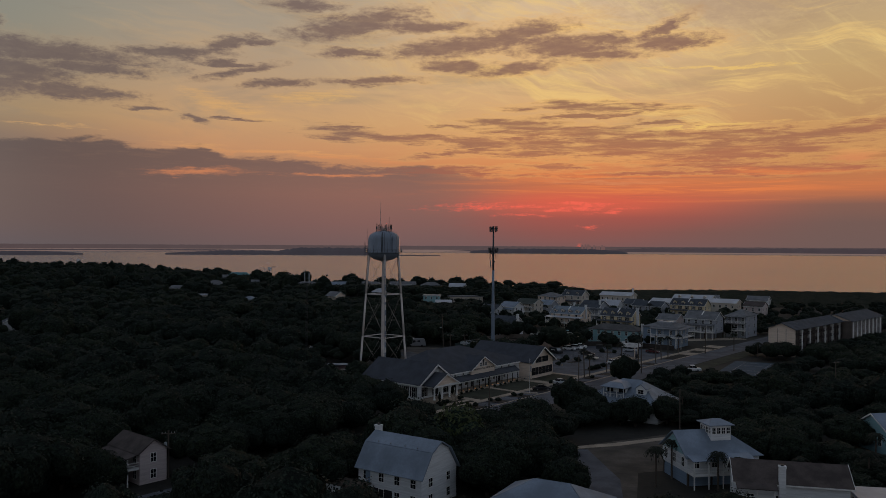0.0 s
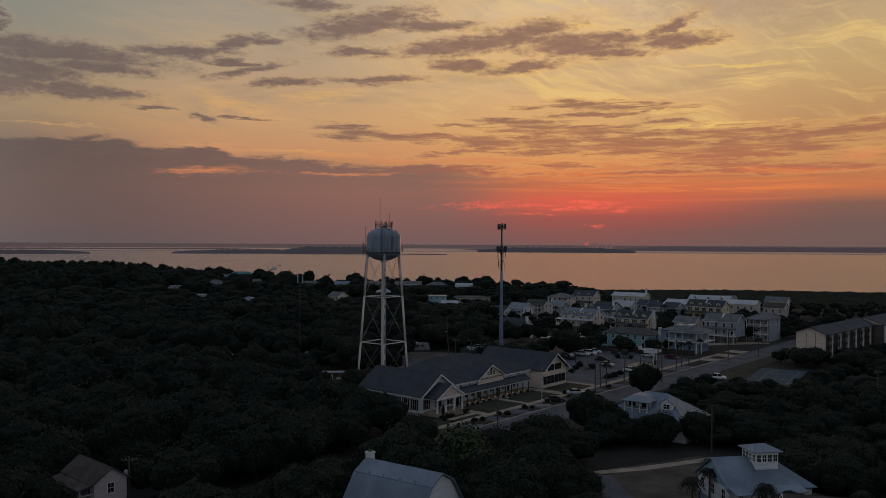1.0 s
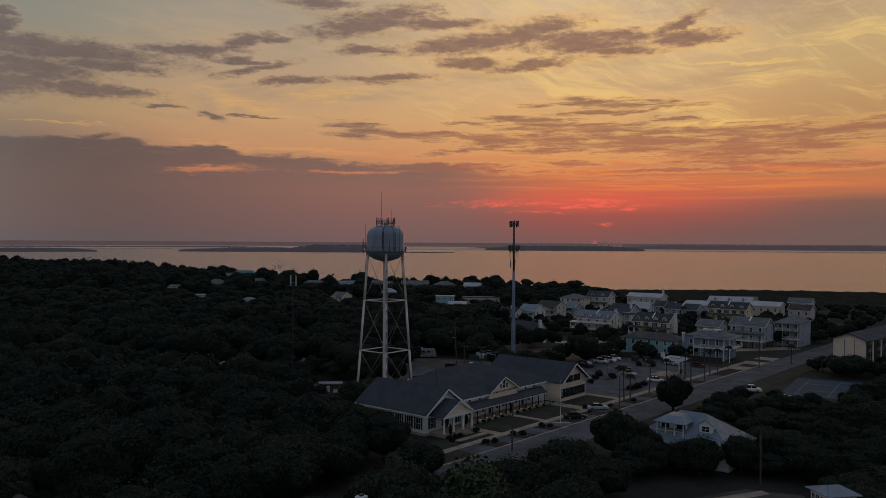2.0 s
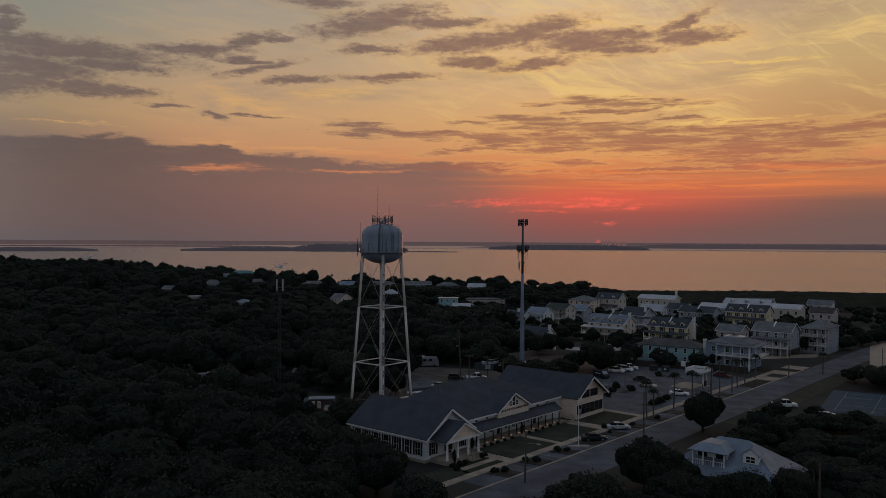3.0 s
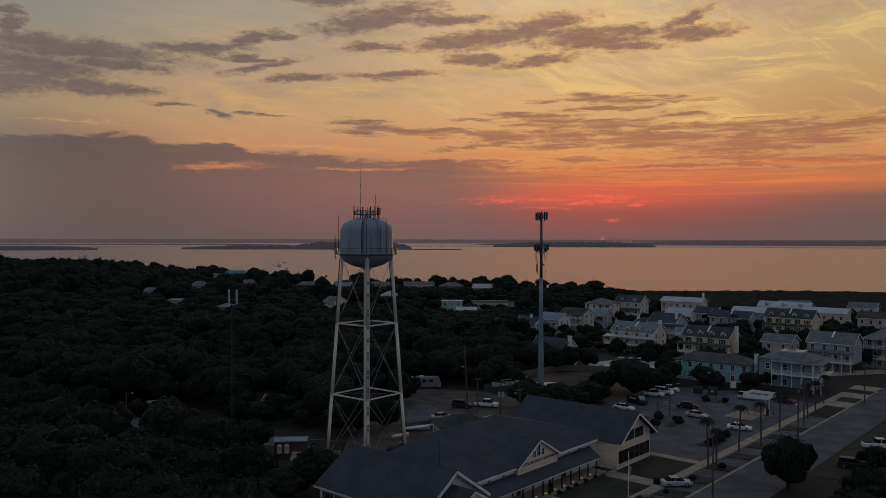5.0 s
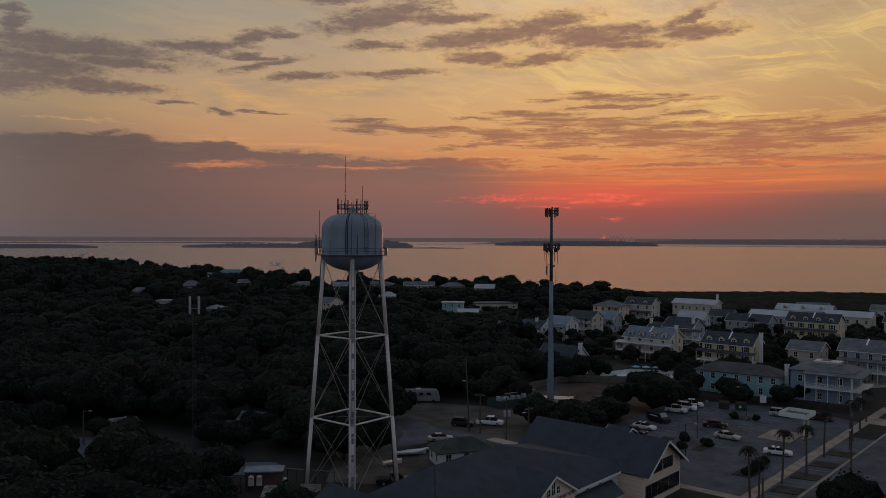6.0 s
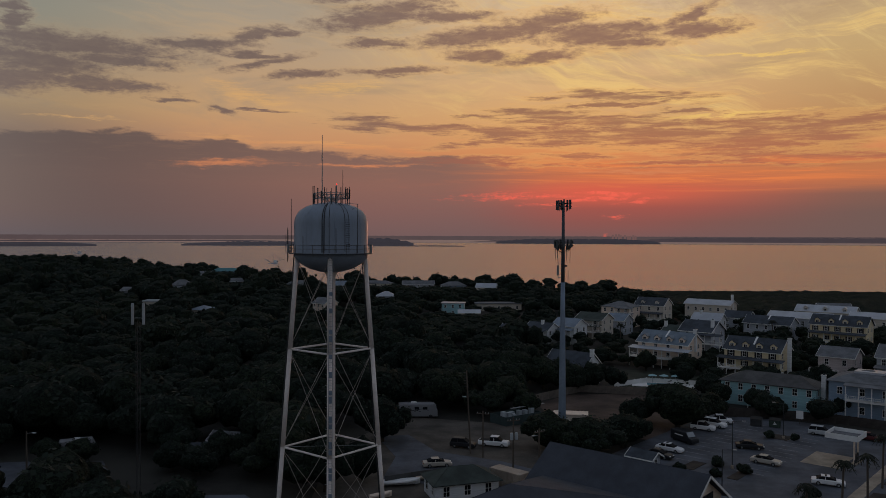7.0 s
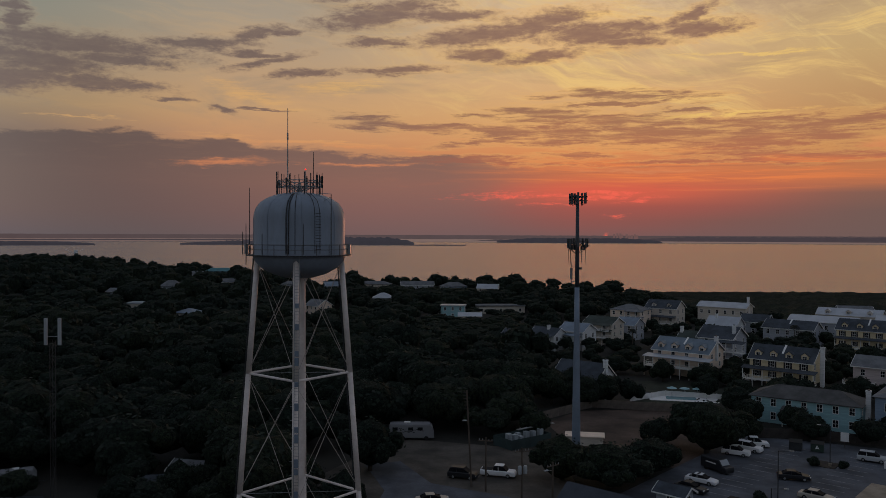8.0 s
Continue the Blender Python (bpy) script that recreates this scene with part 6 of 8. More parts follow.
for f in (0.12, 0.32, 0.68, 0.88):
    a, b = Vector((84, 246)).lerp(Vector((100, 273)), f), Vector((104, 236)).lerp(Vector((121, 262)), f)
    d = (b - a).normalized() * 3
    q = Vector((d.y, -d.x)).normalized() * 0.07
    wslab("court_line", "white court line", [tuple(a + d - q), tuple(a + d + q), tuple(b - d + q), tuple(b - d - q)], 0.064, LINE, "court line", thick=0.012)
wslab("lawn", "grass and paths between houses", [(36, 340), (60, 345), (64, 372), (40, 372)], 0.04, GRASS, "lawn")
wslab("pavement", "pale drive between houses", [(36, 352), (72, 349), (73, 353), (36, 357)], 0.06, ASPHALT)
wslab("pavement", "concrete drive in front of the houses", [(98, 330), (128, 338), (126, 345), (95, 337)], 0.06, CONCRETE)


# ------------------------------------------------------------ vehicles
CARPAINT = {}


def car_paint(name, c):
    if name not in CARPAINT:
        m = bpy.data.materials.new(name)
        m.use_nodes = True
        b = m.node_tree.nodes["Principled BSDF"]
        b.inputs["Base Color"].default_value, b.inputs["Roughness"].default_value = c, 0.42
        b.inputs["Specular IOR Level"].default_value = 0.22
        b.inputs["Coat Weight"].default_value = 0.03
        CARPAINT[name] = m
    return CARPAINT[name]


def loft(sections, mat_name=None):
    """Skins a row of closed outlines of equal length."""
    bm = bmesh.new()
    rings = [[bm.verts.new(p) for p in s] for s in sections]
    n = len(rings[0])
    for a, b in zip(rings, rings[1:]):
        for i in range(n):
            j = (i + 1) % n
            bm.faces.new((a[i], a[j], b[j], b[i]))
    bm.faces.new(rings[0][::-1])
    bm.faces.new(rings[-1])
    bmesh.ops.recalc_face_normals(bm, faces=bm.faces[:])
    return bm


def shell(profile, w_, z0, tuck=0.12):
    """A car-like body from (x, top height) stations, w_ wide, rounded at the top edges."""
    secs = []
    for x, z in profile:
        h = w_ / 2 * (0.93 if x in (profile[0][0], profile[-1][0]) else 1.0)
        secs.append([(x, -h * 0.94, z0), (x, -h, z0 + 0.2), (x, -h, z - tuck), (x, -h + tuck, z), (x, h - tuck, z), (x, h, z - tuck), (x, h, z0 + 0.2), (x, h * 0.94, z0)])
    return loft(secs)


def car(x, y, turn, kind="sedan", paint=None, label="", bar=False):
    P = paint or car_paint("white_car", (0.7, 0.7, 0.7, 1))
    t = thing({"sedan": "car", "suv": "car", "pickup": "pickup_truck"}[kind], pose(x, y, 0.07, 0, 0, turn), label, "pickup truck" if kind == "pickup" else "car")
    if kind == "sedan":
        L, W = 5.0, 1.86
        prof = [(-2.5, 0.72), (-2.38, 0.92), (-1.5, 1.0), (0.9, 0.98), (2.2, 0.82), (2.5, 0.62)]
        cab = [(-1.75, 0.95), (-1.1, 1.38), (-0.5, 1.46), (0.25, 1.43), (1.15, 0.95)]
    elif kind == "suv":
        L, W = 4.8, 1.95
        prof = [(-2.4, 0.9), (-2.34, 1.08), (-1.5, 1.1), (1.0, 1.1), (2.2, 0.98), (2.4, 0.7)]
        cab = [(-2.3, 1.05), (-2.0, 1.68), (-1.0, 1.76), (0.3, 1.72), (1.2, 1.06)]
    else:
        L, W = 5.8, 2.0
        prof = [(-2.9, 1.0), (-2.86, 1.08), (-0.7, 1.08), (0.9, 1.1), (2.7, 1.0), (2.9, 0.7)]
        cab = [(-0.75, 1.05), (-0.6, 1.78), (0.2, 1.84), (0.9, 1.78), (1.6, 1.08)]
    part("body", shell(prof, W, 0.28), P, t)
    part("glasshouse", shell(cab, W * 0.88, 0.9, 0.1), CARGLASS, t, "dark tinted cabin glass")
    a, b = cab[1], cab[-2]
    part("roof_panel", box(a[0] + 0.05, b[0] + 0.05, -W * 0.36, W * 0.36, max(a[1], b[1]) + 0.015, max(c[1] for c in cab) + 0.05, 0.03), P, t)
    bm = bmesh.new()
    for s in (-1, 1):
        xm = (cab[1][0] + cab[-2][0]) / 2
        add_box(bm, xm - 0.05, xm + 0.05, s * W * 0.44 - 0.02, s * W * 0.44 + 0.02, 0.95, cab[2][1] - 0.1)
    part("pillar", bm, P, t)
    if kind == "pickup":
        part("bed", box(-2.75, -0.85, -W * 0.42, W * 0.42, 1.04, 1.1), RUBBER, t, "open cargo bed")
    for sx in (-L * 0.29, L * 0.30):
        for s in (-1, 1):
            wl = part("wheel", rod((sx, s * W * 0.5 - s * 0.2, 0.33), (sx, s * W * 0.5 + s * 0.02, 0.33), 0.34, seg=14), RUBBER, t)
            part("rim", rod((sx, s * W * 0.5 + s * 0.01, 0.33), (sx, s * W * 0.5 + s * 0.03, 0.33), 0.2, seg=10), STEEL, wl)
    for s in (-1, 1):
        part("headlight", box(L / 2 - 0.16, L / 2 - 0.02, s * W * 0.34 - 0.2, s * W * 0.34 + 0.2, 0.62, 0.74, 0.02), TRIM, t)
        part("tail_light", box(-L / 2 - 0.01, -L / 2 + 0.1, s * W * 0.36 - 0.18, s * W * 0.36 + 0.18, 0.68, 0.82, 0.02), car_paint("lamp_red", (0.2, 0.01, 0.01, 1)), t)
    if bar:
        part("light_bar", box(-0.5, -0.2, -0.55, 0.55, 1.5, 1.62, 0.03), DARKSTEEL, t, "dark police light bar")
    return t


CW, CD, CT, CS, CB = car_paint("white_car", (0.7, 0.7, 0.71, 1)), car_paint("black_car", (0.02, 0.021, 0.024, 1)), car_paint("tan_car", (0.42, 0.38, 0.33, 1)), car_paint("silver_car", (0.4, 0.42, 0.44, 1)), car_paint("blue_car", (0.05, 0.10, 0.2, 1))

for x, y, turn, kind, paint, label, bar in (
        (35.1, 282.2, -36, "sedan", CW, "white police sedan with light bar on the parking lot", True),
        (32.3, 278.0, -42, "sedan", CD, "dark sedan beside the shed roof", False),
        (46.0, 299.0, -30, "suv", CW, "white police sport utility car", True),
        (49.2, 301.9, -40, "suv", CW, "white sport utility car parked under an oak", False),
        (51.0, 305.2, -10, "pickup", CW, "white pickup truck parked by the fence", False),
        (50.6, 284.8, -14, "sedan", CD, "black sedan on a painted bay", False),
        (50.0, 274.8, -38, "sedan", CT, "old tan sedan on a painted bay", False),
        (55.6, 263.2, -22, "sedan", CW, "white police sedan with dark doors near the sidewalk", True),
        (68.6, 296.0, -30, "suv", CS, "silver car behind the fuel canopy", False),
        (76.1, 292.4, -40, "sedan", car_paint("maroon_car", (0.08, 0.02, 0.02, 1)), "maroon car behind the fuel canopy", False),
        (32.4, 224.0, 5, "sedan", CS, "silver sedan in a street bay", False),
        (25.6, 214.0, 8, "sedan", CD, "dark sedan in a street bay", False),
        (77.5, 249.4, -6, "pickup", CW, "white van-backed truck with markings by the tennis court", False),
        (66.0, 235.5, -22, "suv", CD, "black sport utility car under the trees", False),
        (-3.0, 283.1, -16, "suv", CD, "black sport utility car in the service yard", False),
        (2.8, 284.4, -14, "pickup", CW, "white pickup truck in the service yard", False),
        (-7.3, 270.4, 12, "sedan", CT, "tan sedan by the small shed", False),
        (10.0, 140.0, 60, "sedan", CD, "dark car under the trees beside the lane", False),
        (75.0, 374.0, 30, "sedan", CW, "white car under the beach house", False),
        (-13.8, 242.5, 10, "pickup", CD, "dark pickup truck behind the tower legs", False)):
    car(x, y, turn, kind, paint, label, bar)


def van(x, y, turn):
    t = thing("van", pose(x, y, 0.06, 0, 0, turn), "black van with pale rear lettering bars", "van")
    part("body", shell([(-2.8, 2.0), (-2.7, 2.15), (1.2, 2.15), (1.9, 1.25), (2.7, 1.1), (2.8, 0.8)], 2.0, 0.3), CD, t)
    part("windscreen", plate([(1.28, -0.85, 2.12), (1.92, -0.85, 1.32), (1.92, 0.85, 1.32), (1.28, 0.85, 2.12)], -0.04), car_paint("pale_glass", (0.3, 0.32, 0.34, 1)), t)
    part("marking", box(-1.6, 0.6, -1.012, -1.0, 1.3, 1.5), TRIM, t)
    for sx in (-1.7, 1.75):
        for s in (-1, 1):
            part("wheel", rod((sx, s * 0.8, 0.34), (sx, s * 1.02, 0.34), 0.35, seg=14), RUBBER, t)


van(39.7, 289.3, -60)


def motorhome(x0, y0, turn):
    t = thing("motorhome", pose(x0, y0, 0.05, 0, 0, turn), "white motorhome with dark swoosh markings", "motorhome")
    part("body", shell([(-4.3, 2.9), (-4.2, 3.1), (3.5, 3.1), (3.9, 2.6), (4.2, 1.6), (4.3, 1.3)], 2.4, 0.4, 0.15), car_paint("dull_trailer", (0.2, 0.2, 0.21, 1)), t)
    for i, (a, b, z) in enumerate(((-3.8, -1.2, 1.7), (-2.6, 0.6, 1.2), (-0.8, 2.4, 1.5))):
        bm = bmesh.new()
        for j in range(8):
            f = j / 8
            x = a + (b - a) * f
            add_box(bm, x, x + (b - a) / 8, -1.215, -1.2, z + 0.5 * math.sin(f * 3), z + 0.12 + 0.5 * math.sin(f * 3))
        part("marking", bm, DARKSTEEL, t)
    for x in (-3.2, -0.2, 1.6):
        part("side_window", box(x - 0.5, x + 0.5, -1.22, -1.195, 1.9, 2.5, 0.01), GLASS, t)
    part("windscreen", plate([(3.55, -1.0, 3.0), (4.05, -1.0, 2.0), (4.05, 1.0, 2.0), (3.55, 1.0, 3.0)], -0.04), GLASS, t)
    part("roof_unit", box(-1.5, -0.3, -0.4, 0.4, 3.1, 3.4, 0.08), TRIM, t)
    for sx in (-2.6, -1.7, 2.8):
        for s in (-1, 1):
            part("wheel", rod((sx, s * 1.0, 0.42), (sx, s * 1.2, 0.42), 0.43, seg=14), RUBBER, t)


motorhome(-13.2, 307.5, 3)


# ------------------------------------------------------------ poles and street furniture
def utility_pole(x, y, h, label, arms=1, turn=0.0, lamp=None, cans=0, lean=(0, 0), insul=0):
    t = thing("utility_pole", pose(x, y, 0, lean[1], lean[0], turn), label, "utility pole")
    part("pole", rod((0, 0, -0.2), (0, 0, h), 0.17, 0.12, 10), POLE, t)
    for i in range(arms):
        z = h - 0.5 - 0.9 * i
        a = part("crossarm", box(-1.15, 1.15, -0.14, -0.02, z - 0.06, z + 0.06), POLE, t)
        for xx in (-1.0, -0.5, 0.5, 1.0):
            part("insulator", lathe([(0, 0.25), (0.05, 0.24), (0.06, 0.1), (0.04, 0), (0, 0)], 8), STEEL, a).location = (xx, -0.08, z + 0.06)
    for i in range(cans):
        xx = -0.42 + 0.84 * i / max(1, cans - 1)
        c = part("transformer", lathe([(0, 0), (0.25, 0.02), (0.27, 0.1), (0.27, 1.05), (0.2, 1.18), (0, 1.2)], 14), PALEPANEL, t, "pale grey transformer can", True)
        c.location = (xx, -0.3, h * 0.62)
    for i in range(insul):
        part("insulator_bracket", box(-0.55, 0.0, -0.05, 0.05, h - 0.4 - 0.5 * i, h - 0.3 - 0.5 * i), DARKSTEEL, t)
    if lamp:
        z, ln = lamp
        part("lamp_arm", rod((0, 0, z), (-ln, 0, z + 0.25), 0.035, seg=6), STEEL, t)
        part("lamp_head", box(-ln - 0.7, -ln, -0.16, 0.16, z + 0.18, z + 0.34, 0.05), PALEPANEL, t, "pale lamp head")
    return t


utility_pole(-1.6, 278.7, 15.2, "leaning wooden utility pole with floodlight and stacked insulators", 0, -10, (10.2, 0.3), 0, (-3, 0), 6)
utility_pole(0.6, 276.4, 8.4, "wooden utility pole in the service yard", 1, -15)
utility_pole(5.5, 266.2, 9.6, "wooden utility pole with two transformer cans", 1, 20, None, 2)
utility_pole(9.5, 262.8, 8.6, "wooden pole with lamps behind the building roof", 1, 40, (7.4, 0.9))
utility_pole(9.6, 185.2, 8.6, "wooden street pole with lamp arm", 0, 140, (6.6, 2.2), 0, (-1, 0))
utility_pole(36.2, 217.0, 9.4, "dark wooden street pole", 0, 50, None, 0, (0, 0))
utility_pole(60.3, 244.6, 12.2, "tall leaning wooden street pole with lamp arm", 1, 60, (9.6, 2.2), 0, (-2, 0))
utility_pole(70.7, 267.4, 9.5, "weathered wooden street utility pole", 1, 50)
utility_pole(95.5, 292.0, 9.5, "wooden street pole by the junction", 1, 50, (7.6, 1.8))
utility_pole(49.5, 166.0, 9.0, "bare wooden pole beside a cottage", 0, 0)
utility_pole(-47.6, 129.4, 8.0, "wooden pole with transformer beside a house", 1, 10, None, 1)
utility_pole(104.6, 211.0, 9.0, "wooden pole with crossarm above the trees", 1, 20)


def lamp_post(x, y, h, turn):
    t = thing("lamp_post", pose(x, y, 0, 0, 0, turn), "dark slender lamp post on the parking lot", "lamp post")
    part("base", lathe([(0, 0.6), (0.24, 0.6), (0.26, -0.05), (0, -0.05)], 12), CONCRETE, t)
    part("post", rod((0, 0, 0.5), (0, 0, h), 0.08, 0.06, 8), DARKSTEEL, t)
    a = part("arm", rod((0, 0, h - 0.1), (1.6, 0, h + 0.1), 0.04, seg=6), DARKSTEEL, t)
    part("lamp_head", box(1.5, 2.1, -0.16, 0.16, h + 0.02, h + 0.16, 0.03), STEEL, a)


lamp_post(43.2, 271.8, 8.2, -20)
lamp_post(37.6, 259.2, 6.6, -20)
lamp_post(59.8, 292.6, 7.0, 160)


def flagpole():
    t = thing("flagpole", pose(21.8, 209.4, 0), "pale slender flagpole with a limp flag", "flagpole")
    part("pole", rod((0, 0, 0), (0, 0, 9.5), 0.06, 0.035, 8), TRIM, t)
    bm = bmesh.new()
    prev = None
    for i in range(7):
        z = 7.4 - i * 0.25
        r = [bm.verts.new((0.05 + 0.1 * math.sin(i) * 0.5, 0.02, z)), bm.verts.new((0.4 + 0.08 * math.sin(i * 1.3), 0.1 * math.cos(i * 1.7), z - 0.1))]
        if prev:
            bm.faces.new((prev[0], prev[1], r[1], r[0]))
        prev = r
    bmesh.ops.solidify(bm, geom=bm.faces[:], thickness=0.01)
    part("flag", bm, GREYS, t)


flagpole()
p = uv(30.8, 12.2)
wslab("pavement", "concrete pad of the flagpole", [(p.x - 2, p.y - 0.6), (p.x + 2.2, p.y - 0.4), (p.x + 2.0, p.y + 0.7), (p.x - 2.1, p.y + 0.5)], 0.15, CONCRETE)


# ------------------------------------------------------------ fuel canopy
def fuel_canopy():
    t = thing("fuel_canopy", uv_pose(110.8, 2.0), "small white flat fuel canopy on two columns over the pumps", "fuel canopy")
    L, D = 5.6, 5.4
    part("deck", box(-L / 2 + 0.1, L / 2 - 0.1, -D / 2 + 0.1, D / 2 - 0.1, 4.45, 4.6), GREYSHINGLE, t)
    for x0, x1, y0, y1 in ((-L / 2, L / 2, -D / 2, -D / 2 + 0.1), (-L / 2, L / 2, D / 2 - 0.1, D / 2), (-L / 2, -L / 2 + 0.1, -D / 2 + 0.1, D / 2 - 0.1), (L / 2 - 0.1, L / 2, -D / 2 + 0.1, D / 2 - 0.1)):
        part("fascia", box(x0, x1, y0, y1, 4.3, 5.25), WHITE, t, "white canopy fascia")
    for x in (-1.0, 1.4):
        part("column", box(x - 0.13, x + 0.13, -1.8, -1.54, 0, 4.45), CREAM, t)
    for x in (-0.4, 0.5):
        part("fuel_pump", box(x - 0.3, x + 0.3, -2.0, -1.5, 0.15, 1.75, 0.05), DARKSTEEL, t, "dark fuel pump")
    part("island", box(-2.0, 2.2, -2.3, -1.2, 0, 0.15, 0.04), CONCRETE, t)
    for x in (-2.6, 2.7):
        part("bollard", rod((x, -2.2, 0), (x, -2.2, 1.1), 0.1, seg=8), DARKSTEEL, t)


fuel_canopy()


# ------------------------------------------------------------ fences
def fence(pts, h, mat, label, boards=True):
    t = thing("fence", pose(pts[0][0], pts[0][1], 0), label, "fence")
    o = Vector((pts[0][0], pts[0][1], 0))
    for a, b in zip(pts, pts[1:]):
        a, b = Vector((*a, 0)) - o, Vector((*b, 0)) - o
        d = b - a
        n = max(1, round(d.length / 2.4))
        ang = math.degrees(math.atan2(d.y, d.x))
        w_ = d.length / n
        for i in range(n):
            bm = box(0.06, w_ - 0.06, -0.03, 0.03, 0.06, h)
            add_box(bm, -0.06, 0.06, -0.07, 0.07, -0.1, h + 0.08)
            ob = part("fence_panel", bm, mat, t)
            p = a + d * (i / n)
            ob.matrix_basis = pose(p.x, p.y, 0, 0, 0, ang)


fence([(54, 311.5), (62, 311.5), (76, 306), (86, 299)], 2.0, DARKFENCE, "dark stained board fence behind the parking lot")
fence([(8, 315), (14, 325), (26, 338), (44, 334)], 1.9, WOODFENCE, "weathered grey board fence round the dirt lot")
fence([(-15, 259), (-9, 262.5), (-2, 265.5)], 1.7, material("chain_link", (0.09, 0.09, 0.09, 1), 0.7, 0.4), "low dark mesh fence in the service yard")
fence([(36, 345), (46, 352.5), (62, 347.5)], 1.3, TRIM, "white low fence round the swimming pool")


# ------------------------------------------------------------ yard things
def shed():
    t = house(-3.0, 256.0, 20.0, 10.0, 6.0, 2.8, 1.5, SIDING, GREENSHINGLE, "small white shed with dark green roof in the service yard", kind="hip", storeys=1, win=3, ends=2, category="shed", name="shed")


shed()
house(28.2, 271.5, -40.0, 4.2, 3.2, 2.2, 0.8, GREYS, DARKSHINGLE, "small white outbuilding with dark gable behind the wing", storeys=1, win=1, ends=1, category="shed", name="shed")


def container():
    t = thing("storage_container", pose(4.6, 260.3, 0.05, 0, 0, -42), "cream storage container beside a blue tarp", "container")
    part("box", box(-3.1, 3.1, -1.25, 1.25, 0, 2.6, 0.03), DULLCREAM, t)
    for i in range(24):
        x = -2.95 + i * 0.255
        part("rib", box(x - 0.05, x + 0.05, -1.29, -1.25, 0.15, 2.45), DULLCREAM, t)
    for s in (-1, 1):
        part("door", box(3.1, 3.15, s * 0.62 - 0.58, s * 0.62 + 0.58, 0.1, 2.5), DULLCREAM, t)
    tp = thing("tarp", pose(8.2, 258.4, 0.05, 0, 0, -42), "crumpled blue tarp over stacked goods", "tarp")
    bm = box(-1.2, 1.2, -0.9, 0.9, 0, 0.9, 0.2)
    part("cover", bm, CB, tp)


container()


def compound():
    t = thing("equipment_compound", pose(8.0, 305.0, 0, 0, 0, 38), "dark screened compound with pale equipment cabinets", "equipment compound")
    for x0, x1, y0, y1 in ((-5, 5, -2.6, -2.5), (-5, 5, 2.5, 2.6), (-5, -4.9, -2.5, 2.5), (4.9, 5, -2.5, 2.5)):
        part("screen", box(x0, x1, y0, y1, 0, 1.9), material("green_screen", (0.04, 0.06, 0.06, 1), 0.8), t, "dark green fence screen")
    rng = random.Random(8)
    for i in range(7):
        x, y = -4.0 + i * 1.3, rng.uniform(-1.2, 1.2)
        h = rng.uniform(1.7, 2.7)
        part("cabinet", box(x - 0.45, x + 0.45, y - 0.5, y + 0.5, 0, h, 0.04), PALEPANEL, t, "pale grey equipment cabinet")
    part("ice_bridge", box(-1, 8.5, 0.2, 0.8, 2.7, 2.8), STEEL, t)


compound()
st = thing("mast_shelter", pose(19.8, 305.6, 0, 0, 0, -8), "low mast shelter with a flat buff roof", "shelter")
part("wall", box(-3.4, 3.4, -1.6, 1.6, 0, 1.7), BEIGE, st)
part("roof", box(-3.7, 3.7, -1.9, 1.9, 1.7, 1.86), CREAM, st, "buff flat roof")


def boat(x, y, z, turn, L, mat, label):
    t = thing("boat", pose(x, y, z, 0, 0, turn), label, "boat")
    secs = []
    for f, w_, h in ((-0.5, 0.8, 0.6), (-0.2, 1.0, 0.62), (0.15, 0.95, 0.7), (0.38, 0.6, 0.8), (0.5, 0.06, 0.9)):
        w2 = w_ * L * 0.16
        secs.append([(f * L, -w2 * 0.4, 0), (f * L, -w2, h * 0.7), (f * L, -w2 * 0.95, h), (f * L, w2 * 0.95, h), (f * L, w2, h * 0.7), (f * L, w2 * 0.4, 0)])
    part("hull", loft(secs), mat, t)
    return t


house(-27.6, 229.6, 8.0, 7.4, 4.5, 2.6, 0.25, DARKFENCE, material("pale_gravel_roof", (0.22, 0.2, 0.18, 1), 0.95, spread=0.25), "low flat-roofed pump house at the tower foot", kind="flat", storeys=1, win=2, ends=1, category="shed", name="shed")
def equipment_hut(x, y, turn):
    t = thing("equipment_hut", pose(x, y, 0, 0, 0, turn), "dull red-brown equipment hut with pale roof and air units", "hut")
    part("wall", box(-2.9, 2.9, -1.5, 1.5, -0.05, 2.9, 0.03), material("rust_red", (0.10, 0.06, 0.06, 1), 0.8, spread=0.25), t)
    part("roof", box(-3.1, 3.1, -1.7, 1.7, 2.9, 3.12, 0.04), material("pale_blue_roof", (0.20, 0.25, 0.30, 1), 0.6, spread=0.15), t, "pale blue-grey flat roof")
    for u in (-1.9, -0.6):
        a = part("air_unit", box(u - 0.45, u + 0.45, -2.0, -1.5, 0.9, 2.3, 0.1), BEIGE, t, "cream wall-mounted air unit")
        part("hood", lathe([(0, 2.55), (0.3, 2.5), (0.46, 2.3), (0.46, 2.15), (0, 2.15)], 12), BEIGE, a, smooth=True).location = (u, -1.75, 0)
    part("hood", lathe([(0, 1.75), (0.35, 1.7), (0.5, 1.4), (0.5, 1.2), (0, 1.2)], 12), BEIGE, t, "cream vent hood", True).location = (3.1, -0.4, 0)
    part("door", box(2.9, 2.95, 0.2, 1.1, 0, 2.1, 0.01), DARKSTEEL, t)


equipment_hut(-34.2, 239.6, 8)


